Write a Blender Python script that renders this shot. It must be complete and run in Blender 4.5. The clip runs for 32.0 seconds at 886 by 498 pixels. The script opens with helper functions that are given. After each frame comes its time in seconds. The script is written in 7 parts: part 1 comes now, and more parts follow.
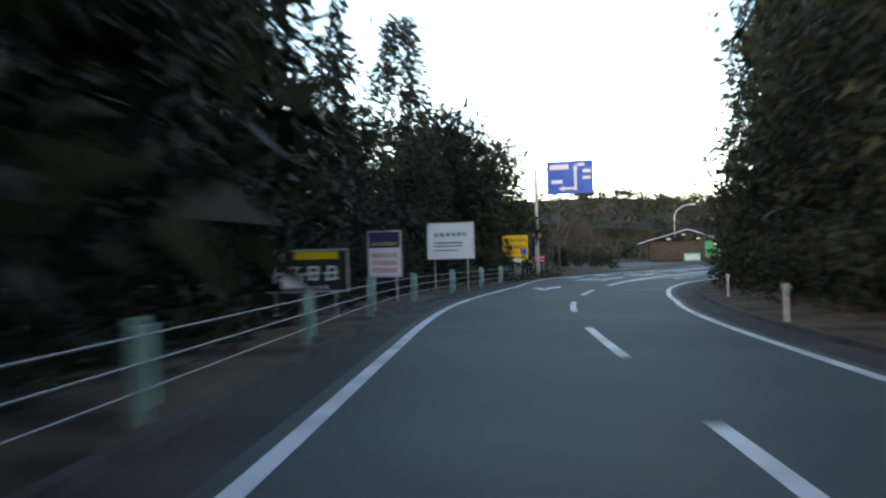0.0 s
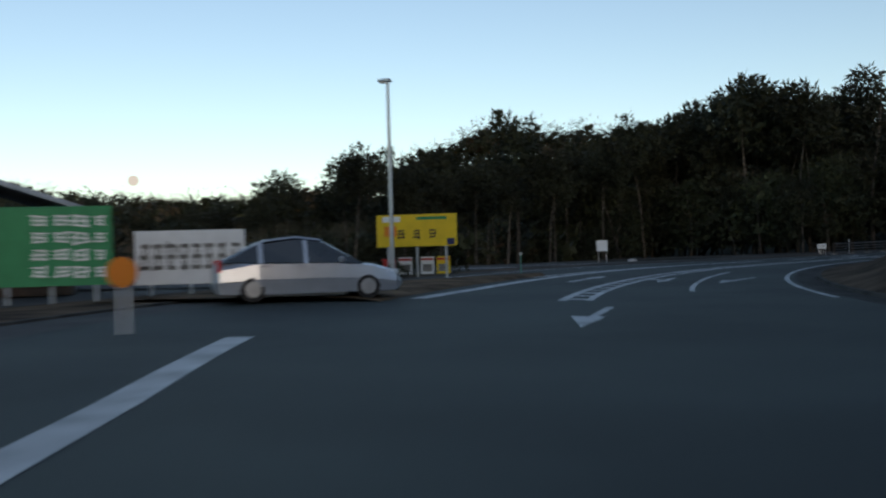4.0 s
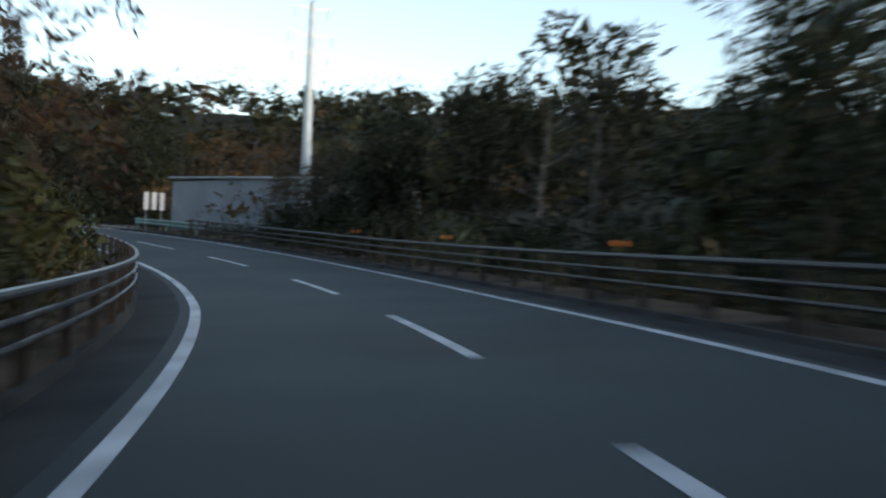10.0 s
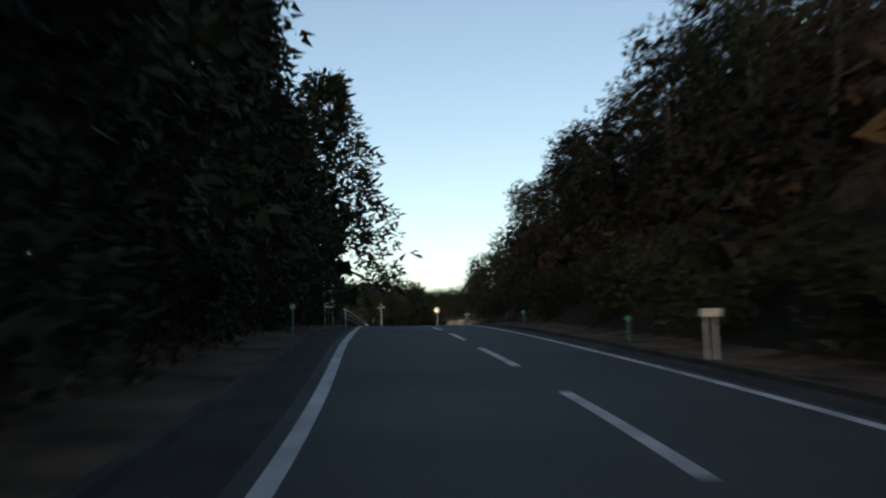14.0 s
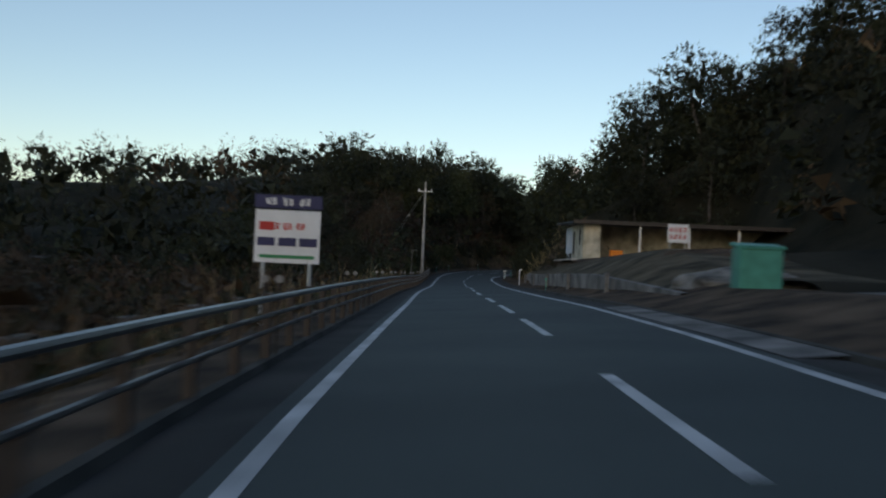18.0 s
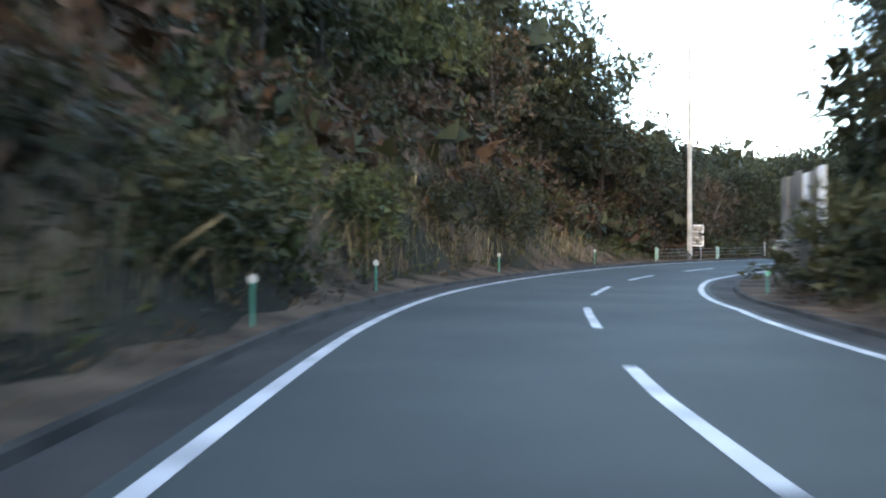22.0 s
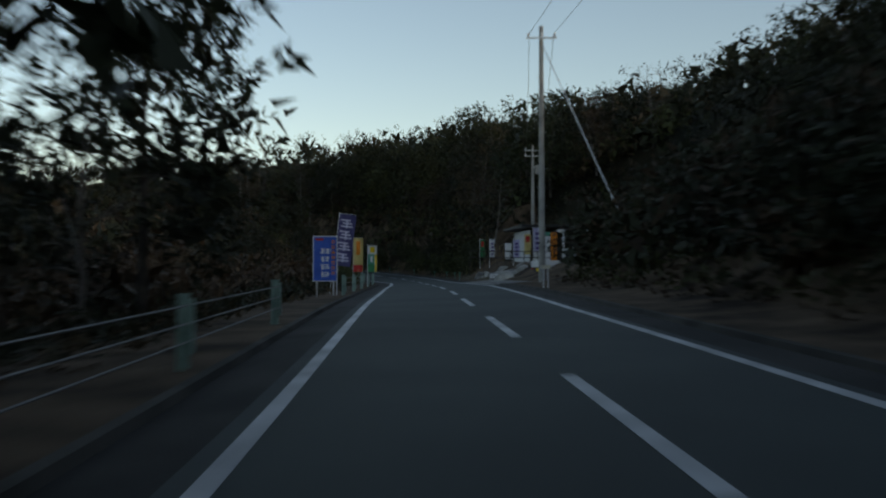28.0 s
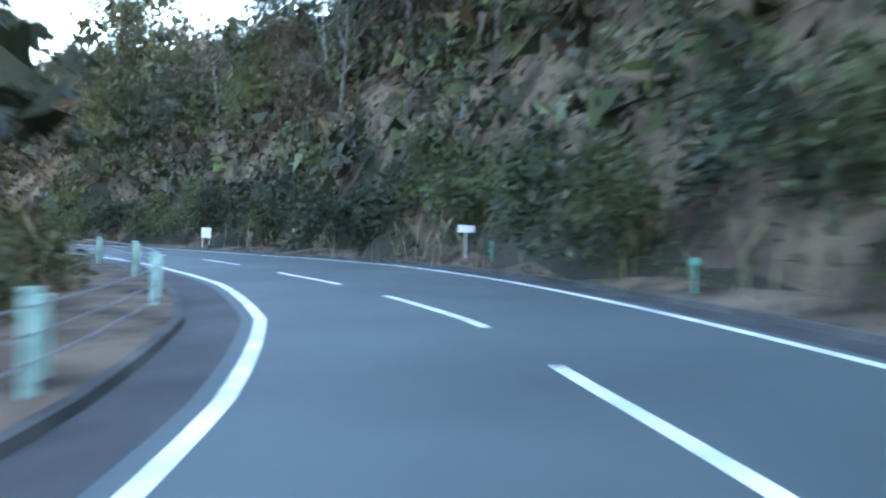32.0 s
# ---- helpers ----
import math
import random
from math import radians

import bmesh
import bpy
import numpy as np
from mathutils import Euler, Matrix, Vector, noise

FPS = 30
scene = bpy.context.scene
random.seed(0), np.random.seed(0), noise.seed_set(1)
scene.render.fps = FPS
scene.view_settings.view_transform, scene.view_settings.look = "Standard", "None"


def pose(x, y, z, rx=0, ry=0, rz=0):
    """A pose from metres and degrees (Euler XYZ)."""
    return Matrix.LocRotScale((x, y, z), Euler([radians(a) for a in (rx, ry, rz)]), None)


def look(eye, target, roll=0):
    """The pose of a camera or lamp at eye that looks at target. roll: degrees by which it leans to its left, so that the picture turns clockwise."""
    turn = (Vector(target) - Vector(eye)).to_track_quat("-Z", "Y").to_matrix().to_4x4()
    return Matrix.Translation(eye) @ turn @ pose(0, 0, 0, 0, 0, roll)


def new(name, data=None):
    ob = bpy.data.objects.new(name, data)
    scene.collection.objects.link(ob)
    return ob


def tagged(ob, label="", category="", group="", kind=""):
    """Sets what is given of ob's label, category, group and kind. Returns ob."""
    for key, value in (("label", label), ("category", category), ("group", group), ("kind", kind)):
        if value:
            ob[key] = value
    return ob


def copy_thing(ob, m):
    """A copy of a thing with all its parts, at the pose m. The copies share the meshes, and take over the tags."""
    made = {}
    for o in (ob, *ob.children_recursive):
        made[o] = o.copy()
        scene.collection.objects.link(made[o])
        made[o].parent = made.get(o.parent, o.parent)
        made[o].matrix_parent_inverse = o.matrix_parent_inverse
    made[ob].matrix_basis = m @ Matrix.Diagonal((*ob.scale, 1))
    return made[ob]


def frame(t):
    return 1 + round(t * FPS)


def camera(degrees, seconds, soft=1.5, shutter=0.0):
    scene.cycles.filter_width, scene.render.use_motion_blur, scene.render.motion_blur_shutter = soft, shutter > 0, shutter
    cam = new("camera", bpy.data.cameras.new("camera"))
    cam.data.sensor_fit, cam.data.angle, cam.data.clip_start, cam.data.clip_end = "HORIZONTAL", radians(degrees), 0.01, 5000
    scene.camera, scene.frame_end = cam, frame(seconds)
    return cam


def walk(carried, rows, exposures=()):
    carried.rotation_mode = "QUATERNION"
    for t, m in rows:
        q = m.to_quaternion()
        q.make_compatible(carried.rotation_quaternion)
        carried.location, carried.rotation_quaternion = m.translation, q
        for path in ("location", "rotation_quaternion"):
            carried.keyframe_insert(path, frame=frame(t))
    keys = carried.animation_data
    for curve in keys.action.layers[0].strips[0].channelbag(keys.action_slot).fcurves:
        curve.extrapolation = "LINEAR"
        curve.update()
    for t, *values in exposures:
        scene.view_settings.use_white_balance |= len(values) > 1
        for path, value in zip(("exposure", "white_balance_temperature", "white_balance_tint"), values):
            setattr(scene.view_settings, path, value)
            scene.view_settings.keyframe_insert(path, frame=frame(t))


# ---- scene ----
cam = camera(46.84, 32.0, soft=2.1, shutter=0.5)
WALK = [
    (0.0, pose(0.00, -0.00, -0.00, 90.53, 1.55, -0.00)),
    (0.5, pose(0.54, 15.08, 0.01, 90.43, 2.45, -3.24)),
    (1.0, pose(2.16, 30.09, -0.05, 90.17, 2.99, -8.24)),
    (1.5, pose(5.00, 44.72, -0.13, 90.17, 3.06, -13.24)),
    (2.0, pose(9.13, 58.45, -0.17, 90.05, 3.03, -20.12)),
    (2.5, pose(14.31, 71.04, -0.26, 90.10, 2.43, -25.01)),
    (3.0, pose(19.70, 82.62, -0.37, 90.15, 2.09, -26.49)),
    (3.5, pose(25.07, 93.62, -0.45, 90.38, 1.83, -27.81)),
    (4.0, pose(30.69, 104.21, -0.45, 90.79, 1.62, -30.76)),
    (4.5, pose(37.06, 114.42, -0.35, 91.42, 1.45, -35.71)),
    (5.0, pose(44.64, 124.28, -0.12, 91.32, 2.40, -41.70)),
    (5.5, pose(53.99, 133.01, 0.16, 91.07, 2.69, -53.11)),
    (6.0, pose(64.89, 139.89, 0.23, 90.72, 2.43, -62.93)),
    (6.5, pose(76.90, 144.95, 0.26, 90.90, 2.24, -71.46)),
    (7.0, pose(89.98, 148.57, 0.47, 91.35, 1.45, -78.37)),
    (7.5, pose(103.48, 150.99, 0.70, 91.61, 0.25, -83.24)),
    (8.0, pose(117.15, 152.71, 1.10, 92.55, -1.14, -85.92)),
    (8.5, pose(131.07, 154.38, 1.62, 92.65, -0.41, -84.89)),
    (9.0, pose(145.15, 156.67, 2.09, 92.18, -0.81, -82.24)),
    (9.5, pose(159.21, 160.23, 2.40, 91.98, -2.16, -76.25)),
    (10.0, pose(172.77, 165.46, 2.79, 91.66, -1.97, -68.91)),
    (10.5, pose(185.45, 172.55, 3.28, 91.56, -1.05, -60.15)),
    (11.0, pose(196.72, 181.84, 3.91, 91.98, -2.22, -51.33)),
    (11.5, pose(205.89, 192.11, 4.78, 94.05, -2.58, -42.95)),
    (12.0, pose(213.66, 202.87, 5.70, 94.57, 0.12, -35.44)),
    (12.5, pose(220.00, 213.73, 6.57, 94.81, -0.72, -24.34)),
    (13.0, pose(224.16, 225.31, 7.45, 95.61, 0.52, -17.43)),
    (13.5, pose(226.62, 237.17, 8.45, 96.12, 1.55, -9.95)),
    (14.0, pose(227.67, 248.86, 9.48, 96.32, 1.24, -3.12)),
    (14.5, pose(227.98, 260.99, 10.42, 95.07, 2.74, -1.33)),
    (15.0, pose(228.08, 273.57, 11.28, 94.37, 3.67, -0.27)),
    (15.5, pose(228.04, 286.49, 12.05, 93.65, 2.59, 0.16)),
    (16.0, pose(228.02, 299.46, 12.61, 92.24, 1.56, -0.46)),
    (16.5, pose(228.07, 312.52, 12.87, 91.44, 0.68, -0.68)),
    (17.0, pose(228.11, 325.75, 13.02, 91.22, -0.25, -0.53)),
    (17.5, pose(228.09, 339.18, 13.18, 91.56, -1.32, -0.27)),
    (18.0, pose(228.04, 352.86, 13.32, 90.87, -2.54, -0.44)),
    (18.5, pose(228.07, 366.73, 13.32, 90.42, -2.23, -0.65)),
    (19.0, pose(228.21, 380.67, 13.28, 89.95, -2.95, -0.82)),
    (19.5, pose(228.31, 394.56, 13.29, 89.52, -1.93, -1.16)),
    (20.0, pose(228.49, 408.19, 13.08, 89.10, -2.15, -1.58)),
    (20.5, pose(228.88, 421.82, 12.88, 89.59, -3.23, -2.02)),
    (21.0, pose(229.27, 435.45, 12.86, 90.00, -0.83, -2.48)),
    (21.5, pose(229.65, 449.12, 12.96, 90.31, -1.40, -2.06)),
    (22.0, pose(230.08, 462.94, 13.18, 90.81, -0.16, -3.16)),
    (22.5, pose(231.32, 476.92, 13.41, 90.83, 1.29, -7.39)),
    (23.0, pose(234.22, 490.89, 13.68, 90.94, 3.25, -16.02)),
    (23.5, pose(239.43, 504.32, 14.00, 91.70, 4.14, -24.63)),
    (24.0, pose(246.83, 516.54, 14.37, 92.27, 3.72, -34.69)),
    (24.5, pose(255.61, 526.88, 14.67, 92.22, 2.43, -44.24)),
    (25.0, pose(265.44, 535.71, 14.98, 92.31, 2.86, -51.31)),
    (25.5, pose(276.35, 543.30, 15.32, 92.46, 2.23, -58.26)),
    (26.0, pose(288.14, 549.71, 15.53, 92.32, 1.14, -65.53)),
    (26.5, pose(300.45, 555.63, 15.95, 92.55, 0.82, -66.92)),
    (27.0, pose(313.17, 561.41, 16.32, 91.81, 0.67, -67.31)),
    (27.5, pose(326.07, 567.23, 16.62, 91.76, 0.39, -66.93)),
    (28.0, pose(338.96, 573.20, 16.93, 91.85, 0.03, -66.05)),
    (28.5, pose(351.69, 579.31, 17.28, 92.05, -0.21, -65.33)),
    (29.0, pose(364.16, 585.41, 17.58, 91.67, -1.48, -65.74)),
    (29.5, pose(376.94, 591.54, 17.79, 91.30, -0.79, -66.17)),
    (30.0, pose(389.99, 597.86, 17.89, 90.97, -1.82, -66.18)),
    (30.5, pose(402.77, 604.22, 17.87, 90.28, -0.76, -65.61)),
    (31.0, pose(415.43, 611.09, 18.11, 91.80, -0.61, -62.43)),
    (31.5, pose(427.85, 618.59, 18.41, 91.74, -0.04, -60.33)),
    (32.0, pose(440.01, 626.66, 18.64, 91.02, -0.84, -55.78)),
]
EXPOSURES = [(0.0, 2.05, 7800, 12), (1.0, 0.50, 7800, 12), (2.0, -0.4, 6900, 12), (2.5, -0.25, 7000, 12), (4.5, 0.45, 7500, 12), (5.0, 0.90, 7600, 12), (6.0, 2.05, 7100, 12), (7.0, 2.10, 7600, 12), (7.5, 1.75, 7800, 12), (8.0, 1.10, 8000, 12), (9.0, 0.82, 8500, 12), (10.0, 1.40, 8300, 12), (11.0, 1.40, 8100, 12), (12.0, 2.00, 7900, 12), (13.0, 2.30, 7800, 12), (14.0, 0.3, 7800, 12), (15.0, 0.22, 7800, 12), (18.0, 0.00, 7200, 12), (19.0, 0.40, 7400, 12), (20.0, 1.50, 7700, 12), (21.0, 2.70, 7500, 12), (22.0, 3.20, 7400, 12), (23.0, 3.35, 7100, 12), (24.0, 3.5, 7000, 12), (25.0, 3.40, 7000, 12), (26.0, 1.95, 7600, 12), (28.5, 0.20, 8900, 12), (29.0, 0.28, 9200, 12), (30.0, 1.90, 7600, 12), (31.0, 3.45, 7100, 12), (32.0, 4.32, 6800, 12)]
walk(cam, WALK, EXPOSURES)

# plan of the road: points on its dashed axis, one per station, station 0 is the fourth
AXIS = [
    (-4.53, -77.82), (-2.52, -51.90), (-0.51, -25.98), (1.50, -0.05), (3.82, 29.84),
    (11.04, 57.78), (20.95, 82.03), (31.99, 103.46), (45.53, 123.47), (65.56, 138.60),
    (90.36, 146.90), (117.35, 151.07), (145.48, 155.08), (173.40, 164.13), (197.77, 180.70),
    (215.02, 202.00), (225.78, 224.86), (229.31, 248.76), (229.56, 273.57), (229.43, 299.45),
    (229.58, 325.75), (229.55, 352.86), (229.75, 380.65), (230.07, 408.16), (230.91, 435.40),
    (231.78, 462.82), (235.90, 490.40), (248.24, 515.53), (266.44, 534.45), (288.84, 548.36),
    (313.77, 560.09), (339.57, 571.92), (364.76, 584.17), (390.58, 596.66), (416.05, 610.00),
    (440.97, 625.31), (458.36, 643.64), (470.85, 666.59), (477.80, 691.50), (478.40, 717.50),
    (472.50, 743.00),
]
AXIS_Z = [-0.98, -1.07, -1.15, -1.24, -1.34, -1.47, -1.61, -1.67, -1.36, -1.04, -0.76, -0.05, 0.88, 1.67, 2.80, 4.55, 6.26, 8.21, 9.98, 11.30, 11.83, 12.14, 12.16, 11.95, 11.73, 12.01, 12.42, 13.05, 13.72, 14.35, 15.09, 15.74, 16.38, 16.69, 16.94, 17.45, 18.42, 19.20, 19.90, 20.50, 21.00]
BANK = [-0.32, -0.32, -0.32, -0.32, -1.56, -1.60, -0.91, -0.48, -0.96, -1.16, -0.02, 1.66, 2.37, 3.15, 2.92, 2.22, 0.78, -0.57, -1.66, -0.39, 1.54, 3.27, 3.67, 3.29, 2.52, 1.15, -1.36, -2.16, -1.31, -0.18, 0.60, 1.22, 2.15, 2.44, 1.92, 1.68, 1.68, 1.68, 1.68, 1.68, 1.68]
FIRST = -3          # station of the first point


# ---- world and light ----
world = bpy.data.worlds.new("world")
scene.world = world
world.use_nodes = True
nt = world.node_tree
sky = nt.nodes.new("ShaderNodeTexSky")
sky.sky_type = "NISHITA"
sky.sun_disc = False
SUN_EL, SUN_AZ = 14.0, 165.0
sky.sun_elevation, sky.sun_rotation = radians(SUN_EL), radians(-SUN_AZ)
sky.altitude, sky.air_density, sky.dust_density, sky.ozone_density = 200, 1.0, 0.4, 2.0
nt.links.new(sky.outputs[0], nt.nodes["Background"].inputs[0])
nt.nodes["Background"].inputs[1].default_value = 0.15
sun = new("sun", bpy.data.lights.new("sun", "SUN"))
sun.data.energy, sun.data.angle, sun.data.color = 0.3, radians(12), (1.0, 0.8, 0.62)
sun_way = Vector((-math.sin(radians(SUN_AZ)) * math.cos(radians(SUN_EL)), math.cos(radians(SUN_AZ)) * math.cos(radians(SUN_EL)), math.sin(radians(SUN_EL))))
sun.matrix_world = look(sun_way * 200, (0, 0, 0))


# ---- materials ----
def material(name, base, rough=0.8, spread=0.25, scale=3.0, fine=40.0, bump=0.15, metal=0.0, spec=0.3, second=None, coords="Object", random_tint=0.0):
    """Two scales of noise over a base colour, with a bump from the finer one."""
    m = bpy.data.materials.new(name)
    m.use_nodes = True
    t = m.node_tree
    bs = t.nodes["Principled BSDF"]
    bs.inputs["Roughness"].default_value, bs.inputs["Metallic"].default_value = rough, metal
    bs.inputs["Specular IOR Level"].default_value = spec
    tc = t.nodes.new("ShaderNodeTexCoord")
    geo = t.nodes.new("ShaderNodeNewGeometry")
    source = geo.outputs["Position"] if coords == "World" else tc.outputs["Object"]
    n1, n2 = t.nodes.new("ShaderNodeTexNoise"), t.nodes.new("ShaderNodeTexNoise")
    for n, s, d in ((n1, scale, 4), (n2, fine, 3)):
        n.inputs["Scale"].default_value, n.inputs["Detail"].default_value = s, d
        t.links.new(source, n.inputs["Vector"])
    low = [c * (1 - spread) for c in base]
    high = [min(1, c * (1 + spread)) for c in (second or base)]
    mix = t.nodes.new("ShaderNodeMix")
    mix.data_type = "RGBA"
    mix.inputs[6].default_value, mix.inputs[7].default_value = (*low, 1), (*high, 1)
    add = t.nodes.new("ShaderNodeMath")
    add.operation = "MULTIPLY_ADD"
    add.inputs[1].default_value, add.inputs[2].default_value = 0.5, -0.25
    t.links.new(n2.outputs["Fac"], add.inputs[0])
    plus = t.nodes.new("ShaderNodeMath")
    plus.use_clamp = True
    stretch = t.nodes.new("ShaderNodeMapRange")
    stretch.inputs[1].default_value, stretch.inputs[2].default_value = 0.32, 0.68
    t.links.new(n1.outputs["Fac"], stretch.inputs[0])
    t.links.new(stretch.outputs[0], plus.inputs[0])
    t.links.new(add.outputs[0], plus.inputs[1])
    t.links.new(plus.outputs[0], mix.inputs[0])
    colour = mix.outputs[2]
    if random_tint:
        info = t.nodes.new("ShaderNodeObjectInfo")
        hsv = t.nodes.new("ShaderNodeHueSaturation")
        rng = t.nodes.new("ShaderNodeMapRange")
        rng.inputs[3].default_value, rng.inputs[4].default_value = 1 - random_tint, 1 + random_tint
        t.links.new(info.outputs["Random"], rng.inputs[0])
        t.links.new(rng.outputs[0], hsv.inputs["Value"])
        t.links.new(colour, hsv.inputs["Color"])
        colour = hsv.outputs[0]
    t.links.new(colour, bs.inputs["Base Color"])
    if bump:
        b = t.nodes.new("ShaderNodeBump")
        b.inputs["Strength"].default_value, b.inputs["Distance"].default_value = bump, 0.02
        t.links.new(n2.outputs["Fac"], b.inputs["Height"])
        t.links.new(b.outputs[0], bs.inputs["Normal"])
    return m


def foliage(name, dark, light, rough=0.65):
    """Leaf colour that varies from leaf clump to leaf clump and from tree to tree."""
    m = material(name, dark, rough, 0.15, 0.35, 6.0, 0, second=light, coords="World", spec=0.2)
    t = m.node_tree
    bs = t.nodes["Principled BSDF"]
    geo = t.nodes.new("ShaderNodeNewGeometry")
    info = t.nodes.new("ShaderNodeObjectInfo")
    hsv = t.nodes.new("ShaderNodeHueSaturation")
    r1, r2, mul = t.nodes.new("ShaderNodeMapRange"), t.nodes.new("ShaderNodeMapRange"), t.nodes.new("ShaderNodeMath")
    mul.operation = "MULTIPLY"
    r1.inputs[3].default_value, r1.inputs[4].default_value = 0.7, 1.25
    r2.inputs[3].default_value, r2.inputs[4].default_value = 0.75, 1.3
    t.links.new(geo.outputs["Random Per Island"], r1.inputs[0])
    t.links.new(info.outputs["Random"], r2.inputs[0])
    t.links.new(r1.outputs[0], mul.inputs[0])
    t.links.new(r2.outputs[0], mul.inputs[1])
    t.links.new(mul.outputs[0], hsv.inputs["Value"])
    r3 = t.nodes.new("ShaderNodeMapRange")
    r3.inputs[3].default_value, r3.inputs[4].default_value = 0.485, 0.515
    t.links.new(info.outputs["Random"], r3.inputs[0])
    t.links.new(r3.outputs[0], hsv.inputs["Hue"])
    old = bs.inputs["Base Color"].links[0].from_socket
    t.links.new(old, hsv.inputs["Color"])
    t.links.new(hsv.outputs[0], bs.inputs["Base Color"])
    return m


ASPHALT = material("asphalt", (0.024, 0.034, 0.033), 0.75, 0.2, 0.25, 60, 0.35, second=(0.034, 0.045, 0.043), coords="World", spec=0.35)
OLD_ASPHALT = material("old asphalt", (0.042, 0.042, 0.042), 0.85, 0.2, 0.4, 60, 0.4, second=(0.062, 0.06, 0.058), coords="World")
SHOULDER = material("dark shoulder asphalt", (0.017, 0.018, 0.018), 0.9, 0.3, 0.6, 50, 0.4, second=(0.032, 0.03, 0.028), coords="World")
PAINT = material("road paint", (0.36, 0.37, 0.38), 0.6, 0.2, 1.2, 30, 0.2, second=(0.5, 0.51, 0.52), coords="World")
WORN_PAINT = material("worn road paint", (0.30, 0.31, 0.31), 0.7, 0.3, 2.0, 25, 0.2, second=(0.6, 0.6, 0.6), coords="World")
SOIL = material("leaf-strewn soil", (0.034, 0.025, 0.018), 0.95, 0.4, 0.7, 14, 0.8, second=(0.098, 0.068, 0.046), coords="World", spec=0.1)
GRASS_GROUND = material("dry grassy ground", (0.045, 0.04, 0.026), 0.95, 0.4, 0.7, 11, 0.9, second=(0.1, 0.082, 0.055), coords="World", spec=0.1)
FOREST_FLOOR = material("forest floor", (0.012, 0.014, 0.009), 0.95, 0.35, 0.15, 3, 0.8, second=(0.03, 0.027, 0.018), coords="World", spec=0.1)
KERB_STONE = material("mossy kerb concrete", (0.02, 0.02, 0.018), 0.9, 0.35, 0.8, 25, 0.4, second=(0.045, 0.043, 0.038))
LEAF_DARK = foliage("dark evergreen leaves", (0.014, 0.019, 0.010), (0.033, 0.039, 0.019))
LEAF_GREEN = foliage("green leaves", (0.026, 0.035, 0.013), (0.056, 0.060, 0.024))
LEAF_CEDAR = foliage("cedar needles", (0.012, 0.0155, 0.009), (0.026, 0.029, 0.016))
LEAF_BROWN = foliage("dry brown leaves", (0.034, 0.024, 0.016), (0.075, 0.05, 0.03))
LEAF_RUST = foliage("rust-brown leaves", (0.05, 0.028, 0.014), (0.10, 0.058, 0.026))
LEAF_RED = foliage("red autumn leaves", (0.24, 0.055, 0.018), (0.42, 0.12, 0.035))
LEAF_GOLD = foliage("yellow-green leaves", (0.14, 0.12, 0.02), (0.3, 0.24, 0.05))
REED = foliage("dry reed", (0.13, 0.095, 0.05), (0.26, 0.2, 0.115))
BARK = material("bark", (0.035, 0.03, 0.027), 0.9, 0.3, 2, 30, 0.6, second=(0.08, 0.07, 0.062), random_tint=0.3)
PINE_BARK = material("pine bark", (0.04, 0.035, 0.03), 0.9, 0.3, 2, 30, 0.5, second=(0.085, 0.075, 0.065), random_tint=0.3)
PALE_BARK = material("pale bark", (0.06, 0.055, 0.05), 0.9, 0.3, 2, 30, 0.5, second=(0.13, 0.12, 0.11), random_tint=0.3)
CONCRETE = material("concrete", (0.25, 0.25, 0.24), 0.85, 0.25, 0.8, 25, 0.3, second=(0.38, 0.37, 0.35))
DARK_CONCRETE = material("weathered concrete", (0.1, 0.1, 0.095), 0.9, 0.35, 0.8, 25, 0.4, second=(0.2, 0.19, 0.18))
STEEL = material("galvanised steel", (0.5, 0.52, 0.54), 0.4, 0.12, 3, 40, 0.05, metal=0.8)
CABLE = material("dull galvanised cable", (0.2, 0.2, 0.2), 0.6, 0.15, 3, 40, 0.05, metal=0.3)
BROWN_STEEL = material("dark brown painted steel", (0.045, 0.036, 0.03), 0.5, 0.2, 3, 30, 0.05)
RAIL_STEEL = material("brown rail, worn bright on top", (0.10, 0.10, 0.105), 0.32, 0.2, 3, 30, 0.05, metal=0.6)
GREEN_PAINT = material("pale green painted steel", (0.17, 0.29, 0.25), 0.5, 0.15, 3, 30, 0.1, second=(0.25, 0.37, 0.32), random_tint=0.1)
TEAL_PAINT = material("teal green painted steel", (0.06, 0.26, 0.2), 0.45, 0.15, 3, 30, 0.1)
WHITE = material("white paint", (0.7, 0.71, 0.72), 0.5, 0.06, 2, 30, 0.03, random_tint=0.05)
REFLECTOR = material("white reflector", (0.42, 0.42, 0.4), 0.25, 0.05, 6, 60, 0.05, spec=0.6)
DULL_REFLECTOR = material("dusty white reflector", (0.2, 0.2, 0.2), 0.4, 0.1, 6, 60, 0.05, spec=0.4)
ORANGE_REFLECTOR = material("orange reflector", (0.8, 0.2, 0.03), 0.25, 0.1, 6, 60, 0.05, spec=0.6)
BLUE = material("blue sign face", (0.02, 0.09, 0.42), 0.4, 0.08, 2, 30, 0.0, second=(0.03, 0.12, 0.5))
NAVY = material("navy", (0.02, 0.025, 0.09), 0.5, 0.1, 2, 30, 0)
BLACK = material("black", (0.02, 0.02, 0.022), 0.5, 0.15, 2, 30, 0)
RED = material("red", (0.5, 0.03, 0.025), 0.5, 0.1, 2, 30, 0)
YELLOW = material("yellow", (0.75, 0.5, 0.02), 0.5, 0.08, 2, 30, 0)
GREEN = material("green", (0.02, 0.22, 0.09), 0.5, 0.1, 2, 30, 0)
ORANGE = material("orange", (0.75, 0.22, 0.02), 0.5, 0.1, 2, 30, 0)


